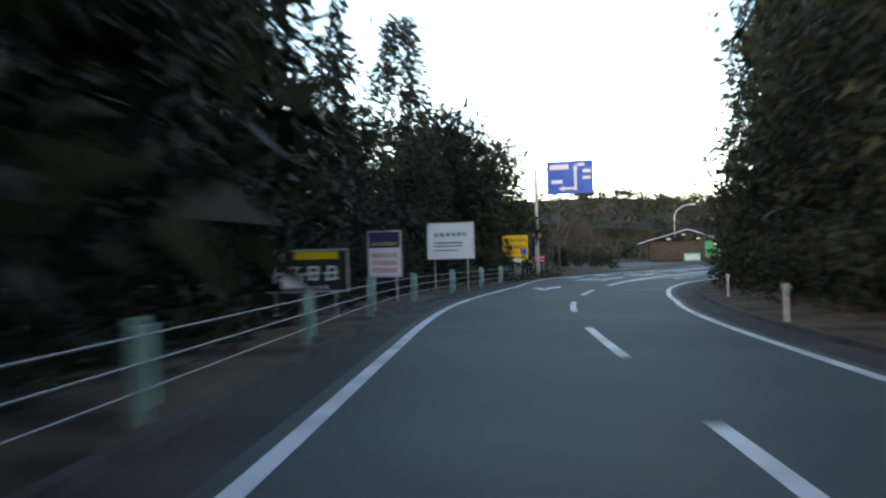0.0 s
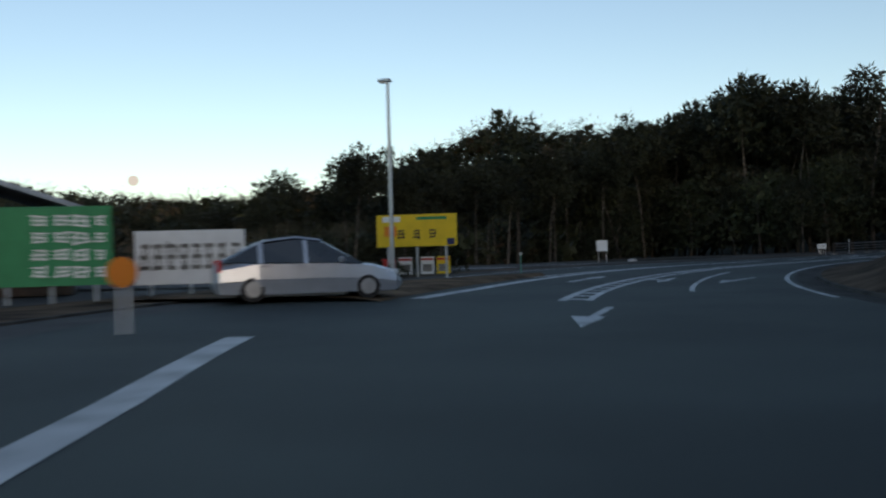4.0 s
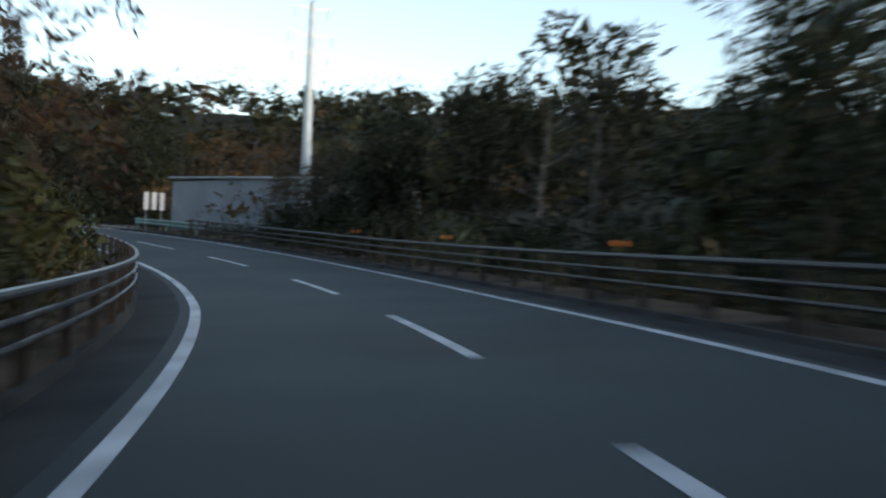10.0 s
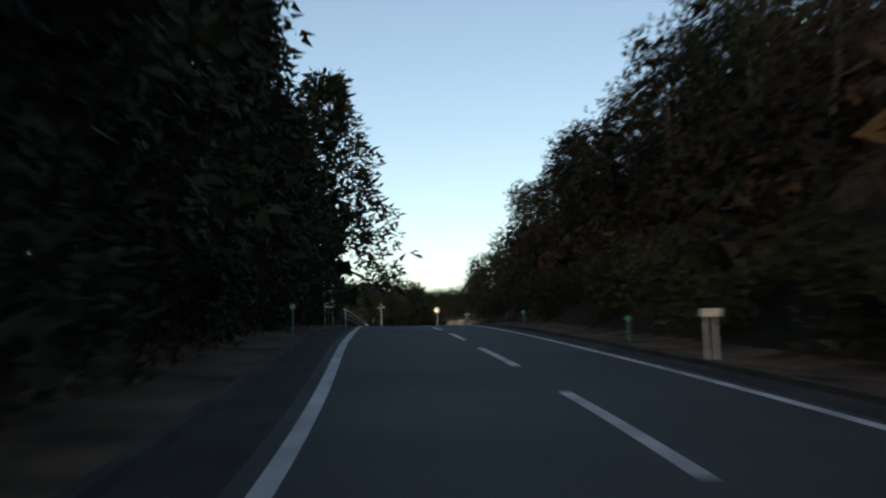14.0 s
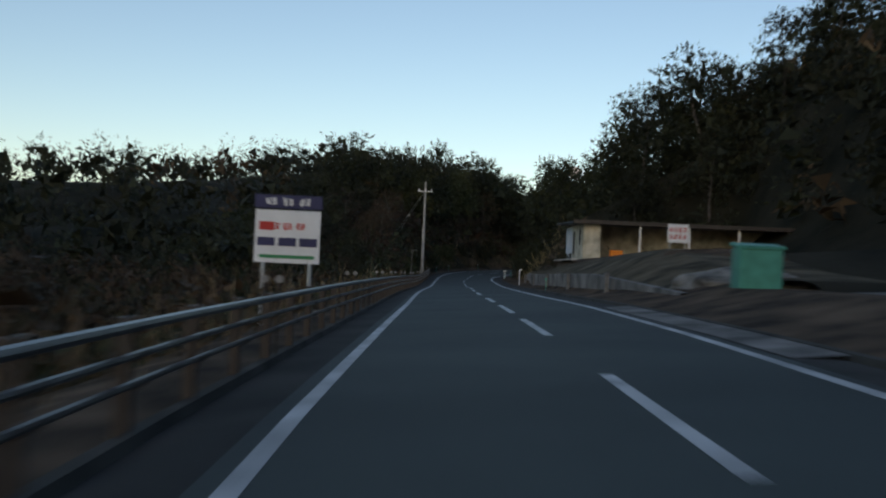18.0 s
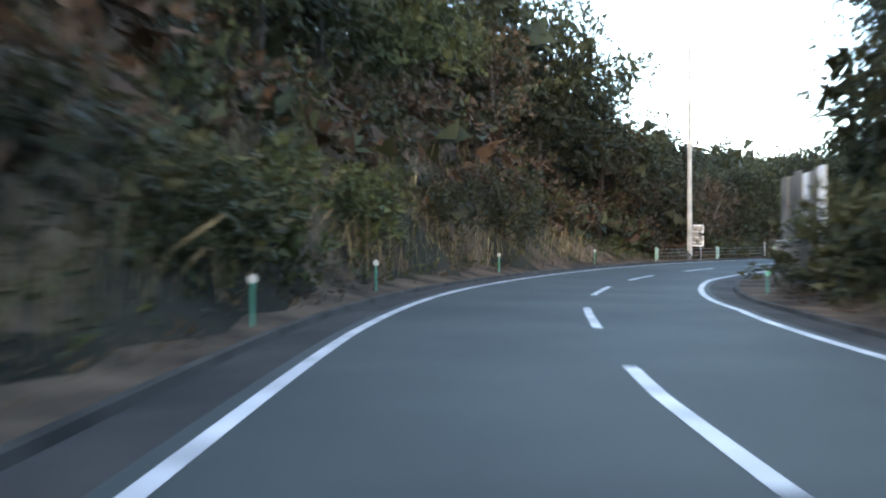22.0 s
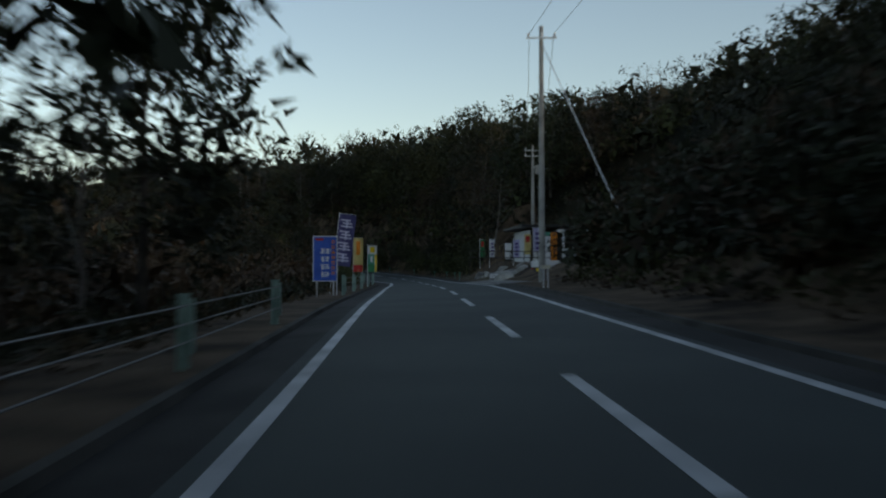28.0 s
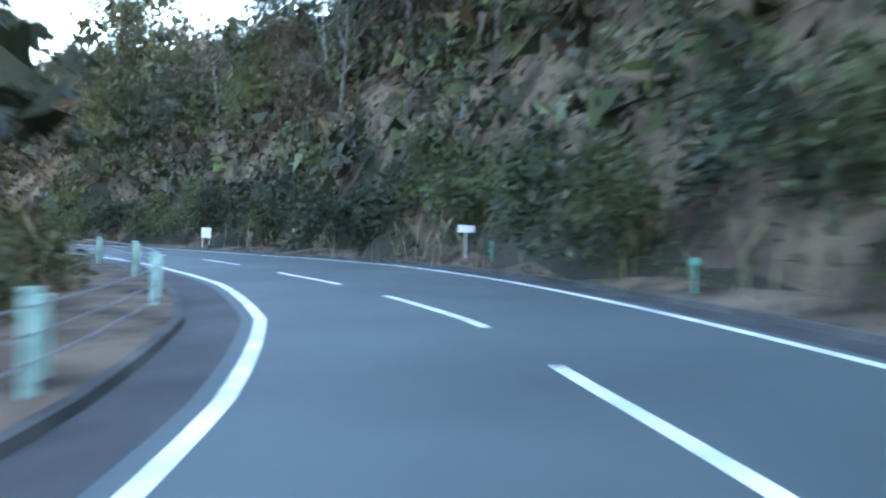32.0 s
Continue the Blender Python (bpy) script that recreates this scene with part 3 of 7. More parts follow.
for k0, k1, right in ((1.98, 4.05, ZR1), (4.97, 6.9, ZR2)):
    m = metres(k0)
    while m < metres(k1):
        w = tab(station(m), right)
        if w > 0.25:
            back = 0.28 * w
            verts = [at(station(m), 0.12, 0.0065), at(station(m - back), w - 0.06, 0.0065), at(station(m - back + 0.45), w - 0.06, 0.0065), at(station(m + 0.45), 0.12, 0.0065)]
            ob = mesh_object("hatch_bar", verts, [(0, 1, 2, 3)], PAINT)
            tagged(ob, "white slanting bar of a hatched island", "road marking", "hatched bars", "structure")
        m += 1.5 if k0 > 4 else 2.2
for a, b in ((2.0, 2.15), (2.28, 2.44), (2.57, 2.73), (2.85, 2.98)):
    strip(a, b, -4.2 + 0.5 * min(1, (a - 2.0) / 0.5), -4.2 + 0.5 * min(1, (b - 2.0) / 0.5), 0.45, label="broad white dash between two lanes")
polyline([(3.0, -3.55), (3.5, -3.6), (4.0, -3.9), (4.35, -4.2), (4.6, -4.6)], 0.4, "broad white line beside the junction")
polyline([(3.1, -3.75), (3.6, -4.5), (4.0, -5.3), (4.3, -6.1)], 0.2, "white line beside the junction")
for k in (3.7, 3.85, 4.0, 4.12, 4.24):
    strip(k, k + 0.02, (tab(k, [(3.1, -3.75), (3.6, -4.5), (4.0, -5.3), (4.3, -6.1)]) + tab(k, [(3.5, -3.6), (4.0, -3.9), (4.35, -4.2)])) / 2, (tab(k, [(3.1, -3.75), (3.6, -4.5), (4.0, -5.3), (4.3, -6.1)]) + tab(k, [(3.5, -3.6), (4.0, -3.9), (4.35, -4.2)])) / 2, max(0.3, 0.75 * (tab(k, [(3.5, -3.6), (4.35, -4.2)]) - tab(k, [(3.1, -3.75), (3.6, -4.5), (4.3, -6.1)]))), label="white bar of a hatched gore", n=3)
polyline([(5.0, -3.6), (5.2, -3.3), (5.7, -3.35), (6.2, -3.2), (6.58, -3.25)], 0.42, "broad white line between two lanes")
polyline([(5.55, -4.1), (5.75, -4.0), (6.05, -3.6)], 0.18, "white line of the gore")
for k in (5.6, 5.68, 5.77):
    strip(k, k + 0.015, -3.75, -3.75, 0.5, label="white bar of a hatched gore", n=3)
for a, b in ((6.70, 6.83), (6.98, 7.10), (7.27, 7.41), (7.52, 7.65), (7.78, 7.88)):
    strip(a, b, -3.1, -3.0, 0.45, label="broad white dash between two lanes")
for k in (2.84, 3.05, 3.25, 3.43, 3.6, 3.78):
    strip(k, k + 0.09, tab(k, [(2.8, 2.4), (3.4, 3.2), (3.8, 3.4)]), tab(k + 0.09, [(2.8, 2.4), (3.4, 3.2), (3.8, 3.4)]), 0.15, label="white dash between two lanes")
polyline([(5.13, 2.85), (5.4, 2.6), (5.78, 2.2)], 0.15, "white line between two lanes")
decal("arrow_marking", 1.30, -1.87, AHEAD_LEFT, "white straight-and-left arrow painted on the lane")
decal("arrow_marking", 2.9, -1.9, STRAIGHT, "white straight-ahead arrow painted on the lane")
decal("arrow_marking", 5.39, -1.6, STRAIGHT, "white straight-ahead arrow painted on the lane")
decal("arrow_marking", 6.8, -1.7, STRAIGHT, "white straight-ahead arrow painted on the lane")
decal("arrow_marking", 7.4, -1.5, STRAIGHT, "white straight-ahead arrow painted on the lane")
decal("arrow_marking", 8.2, -1.2, STRAIGHT, "white straight-ahead arrow painted on the lane")
decal("arrow_marking", 2.42, -4.9, TURN_LEFT, "white left-turn arrow painted on the lane")
decal("arrow_marking", 3.05, -4.9, TURN_LEFT, "white left-turn arrow painted on the lane")
decal("arrow_marking", 2.22, 2.2, SLANT, "white arrow for oncoming traffic", turn=1)
decal("arrow_marking", 3.2, 3.9, SLANT, "white arrow for oncoming traffic", turn=1)
decal("arrow_marking", 5.53, 1.35, [[(x * 0.8, y * 0.78) for x, y in c] for c in ONCOMING], "white straight-and-right arrow for oncoming traffic", turn=1)
decal("arrow_marking", 5.55, 3.7, SLANT, "white arrow for oncoming traffic", turn=1)
decal("arrow_marking", 4.85, 0.8, SLANT, "white arrow for oncoming traffic", turn=1)
decal("arrow_marking", 6.95, 1.5, SLANT, "white arrow for oncoming traffic", turn=1)
decal("arrow_marking", 7.57, 1.2, ONCOMING, "white straight-and-right arrow for oncoming traffic", turn=1)
decal("arrow_marking", 8.64, 0.75, [[(x * 0.8, y * 0.8) for x, y in c] for c in ONCOMING], "white straight-and-right arrow for oncoming traffic", turn=1)
# the two characters for the main line, each about 5 m long
HON = [slab(-0.12, 0, 0.12, 5.0), slab(-0.85, 3.9, 0.85, 4.35), stroke(-0.05, 3.7, -0.85, 0.75, 0.2), stroke(0.05, 3.7, 0.85, 0.75, 0.2), slab(-0.5, 0.9, 0.5, 1.3)]
SEN = [stroke(-0.75, 4.8, -0.95, 3.6, 0.14), stroke(-0.55, 3.9, -0.9, 2.7, 0.14), slab(-0.98, 2.4, -0.3, 2.75), slab(-0.72, 0.2, -0.58, 2.4), stroke(-0.85, 1.9, -0.98, 0.9, 0.12), stroke(-0.45, 1.9, -0.3, 0.9, 0.12),
       slab(0.02, 4.0, 0.88, 4.3), slab(0.02, 3.4, 0.88, 3.7), slab(0.02, 2.8, 0.88, 3.1), slab(0.0, 2.8, 0.13, 4.3), slab(0.77, 2.8, 0.9, 4.3), slab(0.38, 0.1, 0.52, 5.0), slab(-0.15, 1.9, 0.3, 2.15), stroke(0.25, 2.0, -0.2, 0.4, 0.12), stroke(0.5, 2.2, 0.98, 0.3, 0.13), stroke(0.95, 2.5, 0.65, 1.7, 0.12)]
decal("road_lettering", 1.8, -2.1, [[(x * 0.85, y * 2.08) for x, y in c] for c in SEN], "large white character painted along the lane", 0.0085)
decal("road_lettering", 2.30, -1.86, [[(x * 0.85, y * 2.08) for x, y in c] for c in HON], "large white character painted along the lane", 0.0085)
# side road, car park and the triangle of soil between them
side = ribbon("side_road", [3.6, 3.9, 4.2, 4.5, 4.8, 5.1, 5.35], lambda k: [(-38, 0.03), (-20, 0.02), (tab(k, LEFT_LINE) - 0.3, 0.004), (tab(k, LEFT_LINE) + 0.5, 0.004)], OLD_ASPHALT)
tagged(side, "older grey asphalt of a side road at the junction", "road", kind="structure")
lot = ribbon("car_park", list(np.arange(5.3, 7.7, 0.1)), lambda k: [(-29 + 60 * max(0, k - 7.35), 0.12), (tab(k, LEFT_LINE) - 0.9, 0.05), (tab(k, LEFT_LINE) - 0.2, 0.004)], OLD_ASPHALT)
tagged(lot, "grey asphalt lay-by beside the road", "pavement", kind="structure")
for k in (5.75, 6.05, 6.35):
    strip(k, k + 0.04, -14.0, -14.0, 5.0, mat=WORN_PAINT, label="faded parking line", n=3, h=0.10)
island = ribbon("traffic_island", [4.95, 5.05, 5.2, 5.35, 5.5, 5.62], lambda k: [(tab(k, [(4.95, -12), (5.3, -9), (5.62, -4.6)]), 0.05), (tab(k, [(4.95, -10), (5.3, -7), (5.62, -4.4)]), 0.14), (tab(k, [(4.95, -4.9), (5.25, -4.7), (5.62, -4.3)]), 0.1), (tab(k, [(4.95, -4.2), (5.62, -4.15)]), 0.01)], material("bare brown soil", (0.06, 0.038, 0.022), 0.95, 0.35, 0.8, 16, 0.7, second=(0.14, 0.092, 0.056), coords="World", spec=0.1))
tagged(island, "triangle of bare brown soil between the roads", "traffic island", kind="structure")


# ---- trees and plants ----
def sprigs(pts, out, size, rng, spread=0.8, blades=4, width=0.26):
    """Small twigs with pointed leaves to both sides: vertices and triangles."""
    n = len(pts)
    d = out + rng.normal(0, spread, (n, 3))
    d /= np.linalg.norm(d, axis=1)[:, None] + 1e-9
    side = np.cross(d, rng.normal(0, 1, (n, 3)))
    side /= np.linalg.norm(side, axis=1)[:, None] + 1e-9
    third = np.cross(d, side)
    size = (np.broadcast_to(size, (n,)) * rng.uniform(0.65, 1.35, n))[:, None]
    vs = []
    for b in range(blades):
        a = (0.95 if b % 2 else -0.95) * (1 - 0.75 * b / blades) + rng.normal(0, 0.2, (n, 1))
        w = d * np.cos(a) + side * np.sin(a) + third * rng.normal(0, 0.3, (n, 1))
        foot = pts + d * size * (0.62 * b / blades)
        cr = third * rng.uniform(0.3, 1, (n, 1)) + side * rng.uniform(-0.6, 0.6, (n, 1))
        mid = foot + w * size * 0.16
        vs += [mid + cr * size * width * 0.6, mid - cr * size * width * 0.6, foot + w * size * 0.6]
    v = np.stack(vs, 1).reshape(-1, 3)
    return v, np.arange(len(v)).reshape(-1, 3)


def faces_mesh(name, v, f, mat):
    """A mesh from arrays of vertices and of triangles or quads."""
    me = bpy.data.meshes.new(name)
    me.vertices.add(len(v))
    me.vertices.foreach_set("co", np.asarray(v, np.float32).ravel())
    me.loops.add(f.size)
    me.loops.foreach_set("vertex_index", f.ravel().astype(np.int32))
    me.polygons.add(len(f))
    me.polygons.foreach_set("loop_start", np.arange(0, f.size, f.shape[1], dtype=np.int32))
    me.update(calc_edges=True)
    me.materials.append(mat)
    return me


def shards(c, r, rng, each=26, size=0.28):
    """Inner foliage: loose ragged leaf masses round the centres c, as single triangles."""
    n = len(c)
    r = np.asarray(r, float).reshape(n, -1) * np.ones((1, 3))
    d = rng.normal(0, 1, (n, each, 3))
    d /= np.linalg.norm(d, axis=2)[..., None]
    p = np.asarray(c)[:, None, :] + d * rng.uniform(0.2, 0.72, (n, each, 1)) * r[:, None, :]
    a = rng.uniform(-1.4, 1.4, (n, each, 3, 3)) * (r.mean(1) * size)[:, None, None, None]
    v = (p[:, :, None, :] + a).reshape(-1, 3)
    return v, np.arange(len(v)).reshape(-1, 3)


def join(*meshes):
    vs, fs, n = [], [], 0
    for v, f in meshes:
        vs.append(v)
        fs.append(f + n)
        n += len(v)
    return np.concatenate(vs), np.concatenate(fs)


def crown_points(kind, h, r, n, rng):
    """Places on and in a crown, the way outward, and the inner masses."""
    if kind == "cedar":
        z = h * (0.16 + 0.84 * rng.uniform(0, 1, n) ** 0.85)
        a = rng.uniform(0, 2 * math.pi, n)
        lobes = 1 + 0.28 * np.sin(a * 3 + z * 1.7) + 0.25 * np.sin(a * 5 - z * 2.9)
        rad = r * lobes * np.clip(1.04 - (z / h - 0.16) / 0.86, 0.03, 1) ** 0.8 * rng.uniform(0.4, 1, n) ** 0.4
        p = np.column_stack([rad * np.cos(a), rad * np.sin(a), z - 0.2 * rad])
        out = np.column_stack([np.cos(a), np.sin(a), np.full(n, -0.25)])
        q = np.linspace(0.2, 0.9, 8)
        c = np.column_stack([rng.normal(0, 0.2, 8), rng.normal(0, 0.2, 8), h * q])
        rr = np.clip(r * 0.72 * (1.05 - (q - 0.16) / 0.86) ** 0.8, 0.2, None)
        return p, out, (c, np.column_stack([rr, rr, np.maximum(rr, h * 0.07)]))
    blobs = {"broad": 11, "tall": 7, "bush": 6}[kind]
    c = []
    for b in range(blobs):
        q = b / blobs
        a = b * 2.4 + rng.uniform(-0.4, 0.4)
        zz = h * {"broad": 0.3 + 0.6 * q, "tall": 0.70 + 0.26 * q, "bush": 0.2 + 0.55 * q}[kind]
        rr = r * (0.68 if b % 3 else 0.3) * (1.1 - 0.6 * q)
        c.append((rr * math.cos(a), rr * math.sin(a), zz, r * rng.uniform(0.34, 0.58) * (1 - 0.3 * q)))
    c = np.array(c)
    pick = rng.integers(0, blobs, n)
    d = rng.normal(0, 1, (n, 3))
    d /= np.linalg.norm(d, axis=1)[:, None]
    rad = c[pick, 3] * rng.uniform(0.55, 1.12, n)
    p = c[pick, :3] + d * rad[:, None] * np.array([1, 1, 0.8])
    return p, d + np.array([0, 0, 0.2]), (c[:, :3], c[:, 3] * 0.74)


def trunk_mesh(h, r, rng, limbs, lean=0.0, start=0.35, droop=0.3, twig=1, reach=1.0):
    """A tapered, slightly bent trunk with limbs."""
    bm = bmesh.new()

    def branch(p, d, length, rad, level):
        n, q = 4 if level else 6, Vector(p)
        d = Vector(d).normalized()
        ring0 = None
        for i in range(n + 1):
            t = i / n
            rr = rad * (1 - 0.82 * t)
            side = d.orthogonal().normalized()
            up = d.cross(side)
            m = 6 if not level else (4 if level == 1 else 3)
            ring = [bm.verts.new(q + (side * math.cos(a) + up * math.sin(a)) * rr) for a in np.arange(m) * 2 * math.pi / m]
            if ring0:
                for j in range(len(ring)):
                    bm.faces.new((ring0[j], ring0[(j + 1) % len(ring)], ring[(j + 1) % len(ring)], ring[j]))
            ring0 = ring
            if level < twig and i:
                for _ in range(limbs if level == 0 and t >= start else (2 if level else 0)):
                    a = rng.uniform(0, 2 * math.pi)
                    nd = d * rng.uniform(0.2, 0.7) + Vector((math.cos(a), math.sin(a), rng.uniform(-droop, 0.6)))
                    branch(q, nd, length * rng.uniform(0.25, 0.5) * (1.15 - 0.6 * t) * (reach if level == 0 else 1), rr * 0.5, level + 1)
            q = q + d * (length / n)
            d = (d + Vector(rng.normal(0, 0.07 + 0.06 * level, 3)) + Vector((0, 0, 0.03))).normalized()

    branch((0, 0, -0.4), (math.sin(lean), 0.1 * math.sin(lean), math.cos(lean)), h, r, 0)
    me = bpy.data.meshes.new("trunk")
    bm.to_mesh(me)
    bm.free()
    return me


KINDS = {}


def tree_kind(key, kind, h, r, trunk_r, leaves, size, leaf, bark, limbs, seeds, lean=0.0, start=0.35, twig=1, width=0.26, core=True):
    KINDS[key] = []
    for seed in seeds:
        rng = np.random.default_rng(seed)
        tm = trunk_mesh(h * (0.97 if kind == "cedar" else 0.85), trunk_r, rng, limbs, lean, start, twig=twig, reach=0.3 if kind == "cedar" else (0.7 if core and leaves else 1.0))
        tm.materials.append(bark)
        cm = None
        if leaves:
            p, out, (c, cr) = crown_points(kind, h, r, leaves, rng)
            v, f = sprigs(p, out, size, rng, 0.6 if kind == "cedar" else 0.8, width=width)
            if core:
                v, f = join((v, f), shards(c, cr, rng))
            cm = faces_mesh("crown", v, f, leaf)
            far = np.random.default_rng(seed + 100)
            p, out, (c, cr) = crown_points(kind, h, r, int(leaves * 0.36), far)
            v, f = sprigs(p, out, size * 1.4, far, width=width * 1.1)
            thin = faces_mesh("crown", *(join((v, f), shards(c, cr, far, 14, 0.34)) if core else (v, f)), leaf)
        KINDS[key].append((tm, cm, thin if leaves else None))


tree_kind("cedar", "cedar", 15, 2.4, 0.2, 1100, 0.82, LEAF_CEDAR, BARK, 1, (1, 2, 3), width=0.2)
tree_kind("cypress", "cedar", 13, 2.8, 0.22, 1500, 0.7, LEAF_DARK, BARK, 1, (4,))
tree_kind("pine", "tall", 14, 2.9, 0.15, 900, 0.7, LEAF_CEDAR, PINE_BARK, 2, (5, 6, 7), start=0.72)
tree_kind("oak", "broad", 11, 4.2, 0.2, 1150, 0.58, LEAF_DARK, BARK, 2, (8, 9, 10))
tree_kind("laurel", "broad", 9, 3.2, 0.16, 950, 0.5, LEAF_CEDAR, BARK, 2, (20, 21))
tree_kind("green", "broad", 8, 3.4, 0.14, 1000, 0.5, LEAF_GREEN, BARK, 2, (11, 12))
tree_kind("brown", "broad", 8, 3.2, 0.13, 650, 0.45, LEAF_BROWN, PALE_BARK, 2, (13, 14), twig=2, core=False)
tree_kind("bare", "broad", 9, 3.0, 0.12, 0, 0.4, LEAF_BROWN, PALE_BARK, 3, (15, 16, 17), twig=2, start=0.3)
tree_kind("maple", "tall", 4.2, 1.9, 0.07, 620, 0.34, LEAF_RED, BARK, 3, (18,), start=0.3, core=False)
tree_kind("gold", "broad", 6, 2.4, 0.1, 800, 0.42, LEAF_GOLD, BARK, 2, (19,), core=False)
tree_kind("shrub", "bush", 2.6, 1.6, 0.05, 320, 0.4, LEAF_GREEN, BARK, 1, (22, 23))
tree_kind("dark_shrub", "bush", 2.8, 1.8, 0.05, 320, 0.42, LEAF_DARK, BARK, 1, (24, 25))

TREE_WORDS = {
    "cedar": ("cedar_tree", "tall dark cedar with a narrow ragged crown", "tree"),
    "cypress": ("cypress_tree", "dense dark cypress with a full pointed crown", "tree"),
    "pine": ("pine_tree", "tall slender pine with a bare pale trunk", "tree"),
    "oak": ("oak_tree", "dark evergreen oak with a rounded uneven crown", "tree"),
    "laurel": ("laurel_tree", "dark bushy laurel tree at the wood's edge", "tree"),
    "green": ("evergreen_tree", "small green broadleaf tree on the slope", "tree"),
    "brown": ("autumn_tree", "half-bare tree with dry brown leaves", "tree"),
    "bare": ("bare_tree", "leafless tree with pale forking branches", "tree"),
    "maple": ("maple_tree", "small maple with bright red autumn leaves", "tree"),
    "gold": ("yellow_tree", "small tree with yellow-green leaves", "tree"),
    "shrub": ("shrub", "leafy green shrub on the roadside bank", "shrub"),
    "dark_shrub": ("evergreen_shrub", "dark evergreen shrub on the roadside bank", "shrub"),
}
tree_rng = random.Random(7)


def plant_tree(key, x, y, scale=1.0, tall=1.0, deep=False):
    name, label, cat = TREE_WORDS[key]
    tm, cm, thin = tree_rng.choice(KINDS[key])
    z = float(ground_z(x, y)[0])
    ob = new(name)
    tagged(ob, label, cat, "roadside shrubs" if cat == "shrub" else "roadside trees")
    s = scale * tree_rng.uniform(0.82, 1.18)
    ob.matrix_world = pose(x, y, z - 0.1, tree_rng.uniform(-3, 3), tree_rng.uniform(-3, 3), tree_rng.uniform(0, 360)) @ Matrix.Diagonal((s, s, s * tall, 1))
    t = new("trunk", tm)
    t.parent = ob
    if cm:
        c = new("crown", thin if deep else cm)
        c.parent = ob
    return ob


def forest(k0, k1, u0, u1, gap, kinds, scale=1.0, tall=1.0, jitter=0.4, clear=5.2):
    """Trees in rows about gap metres apart between two stations and two offsets."""
    side = 1 if u0 > 0 else -1
    m = metres(k0)
    while m < metres(k1):
        u = abs(u0) + tree_rng.uniform(0, gap * 0.5)
        while u <= abs(u1):
            mm = m + tree_rng.uniform(-jitter, jitter) * gap
            p = at(station(mm), side * u)
            i, un = nearest(p.x, p.y)
            if abs(un[0]) > clear and abs(un[0]) > u * 0.8 and np.sign(un[0]) == side:
                plant_tree(tree_rng.choice(kinds), p.x, p.y, scale, tall, u > abs(u0) + 0.8 * gap)
            u += gap * tree_rng.uniform(0.8, 1.3)
        m += gap


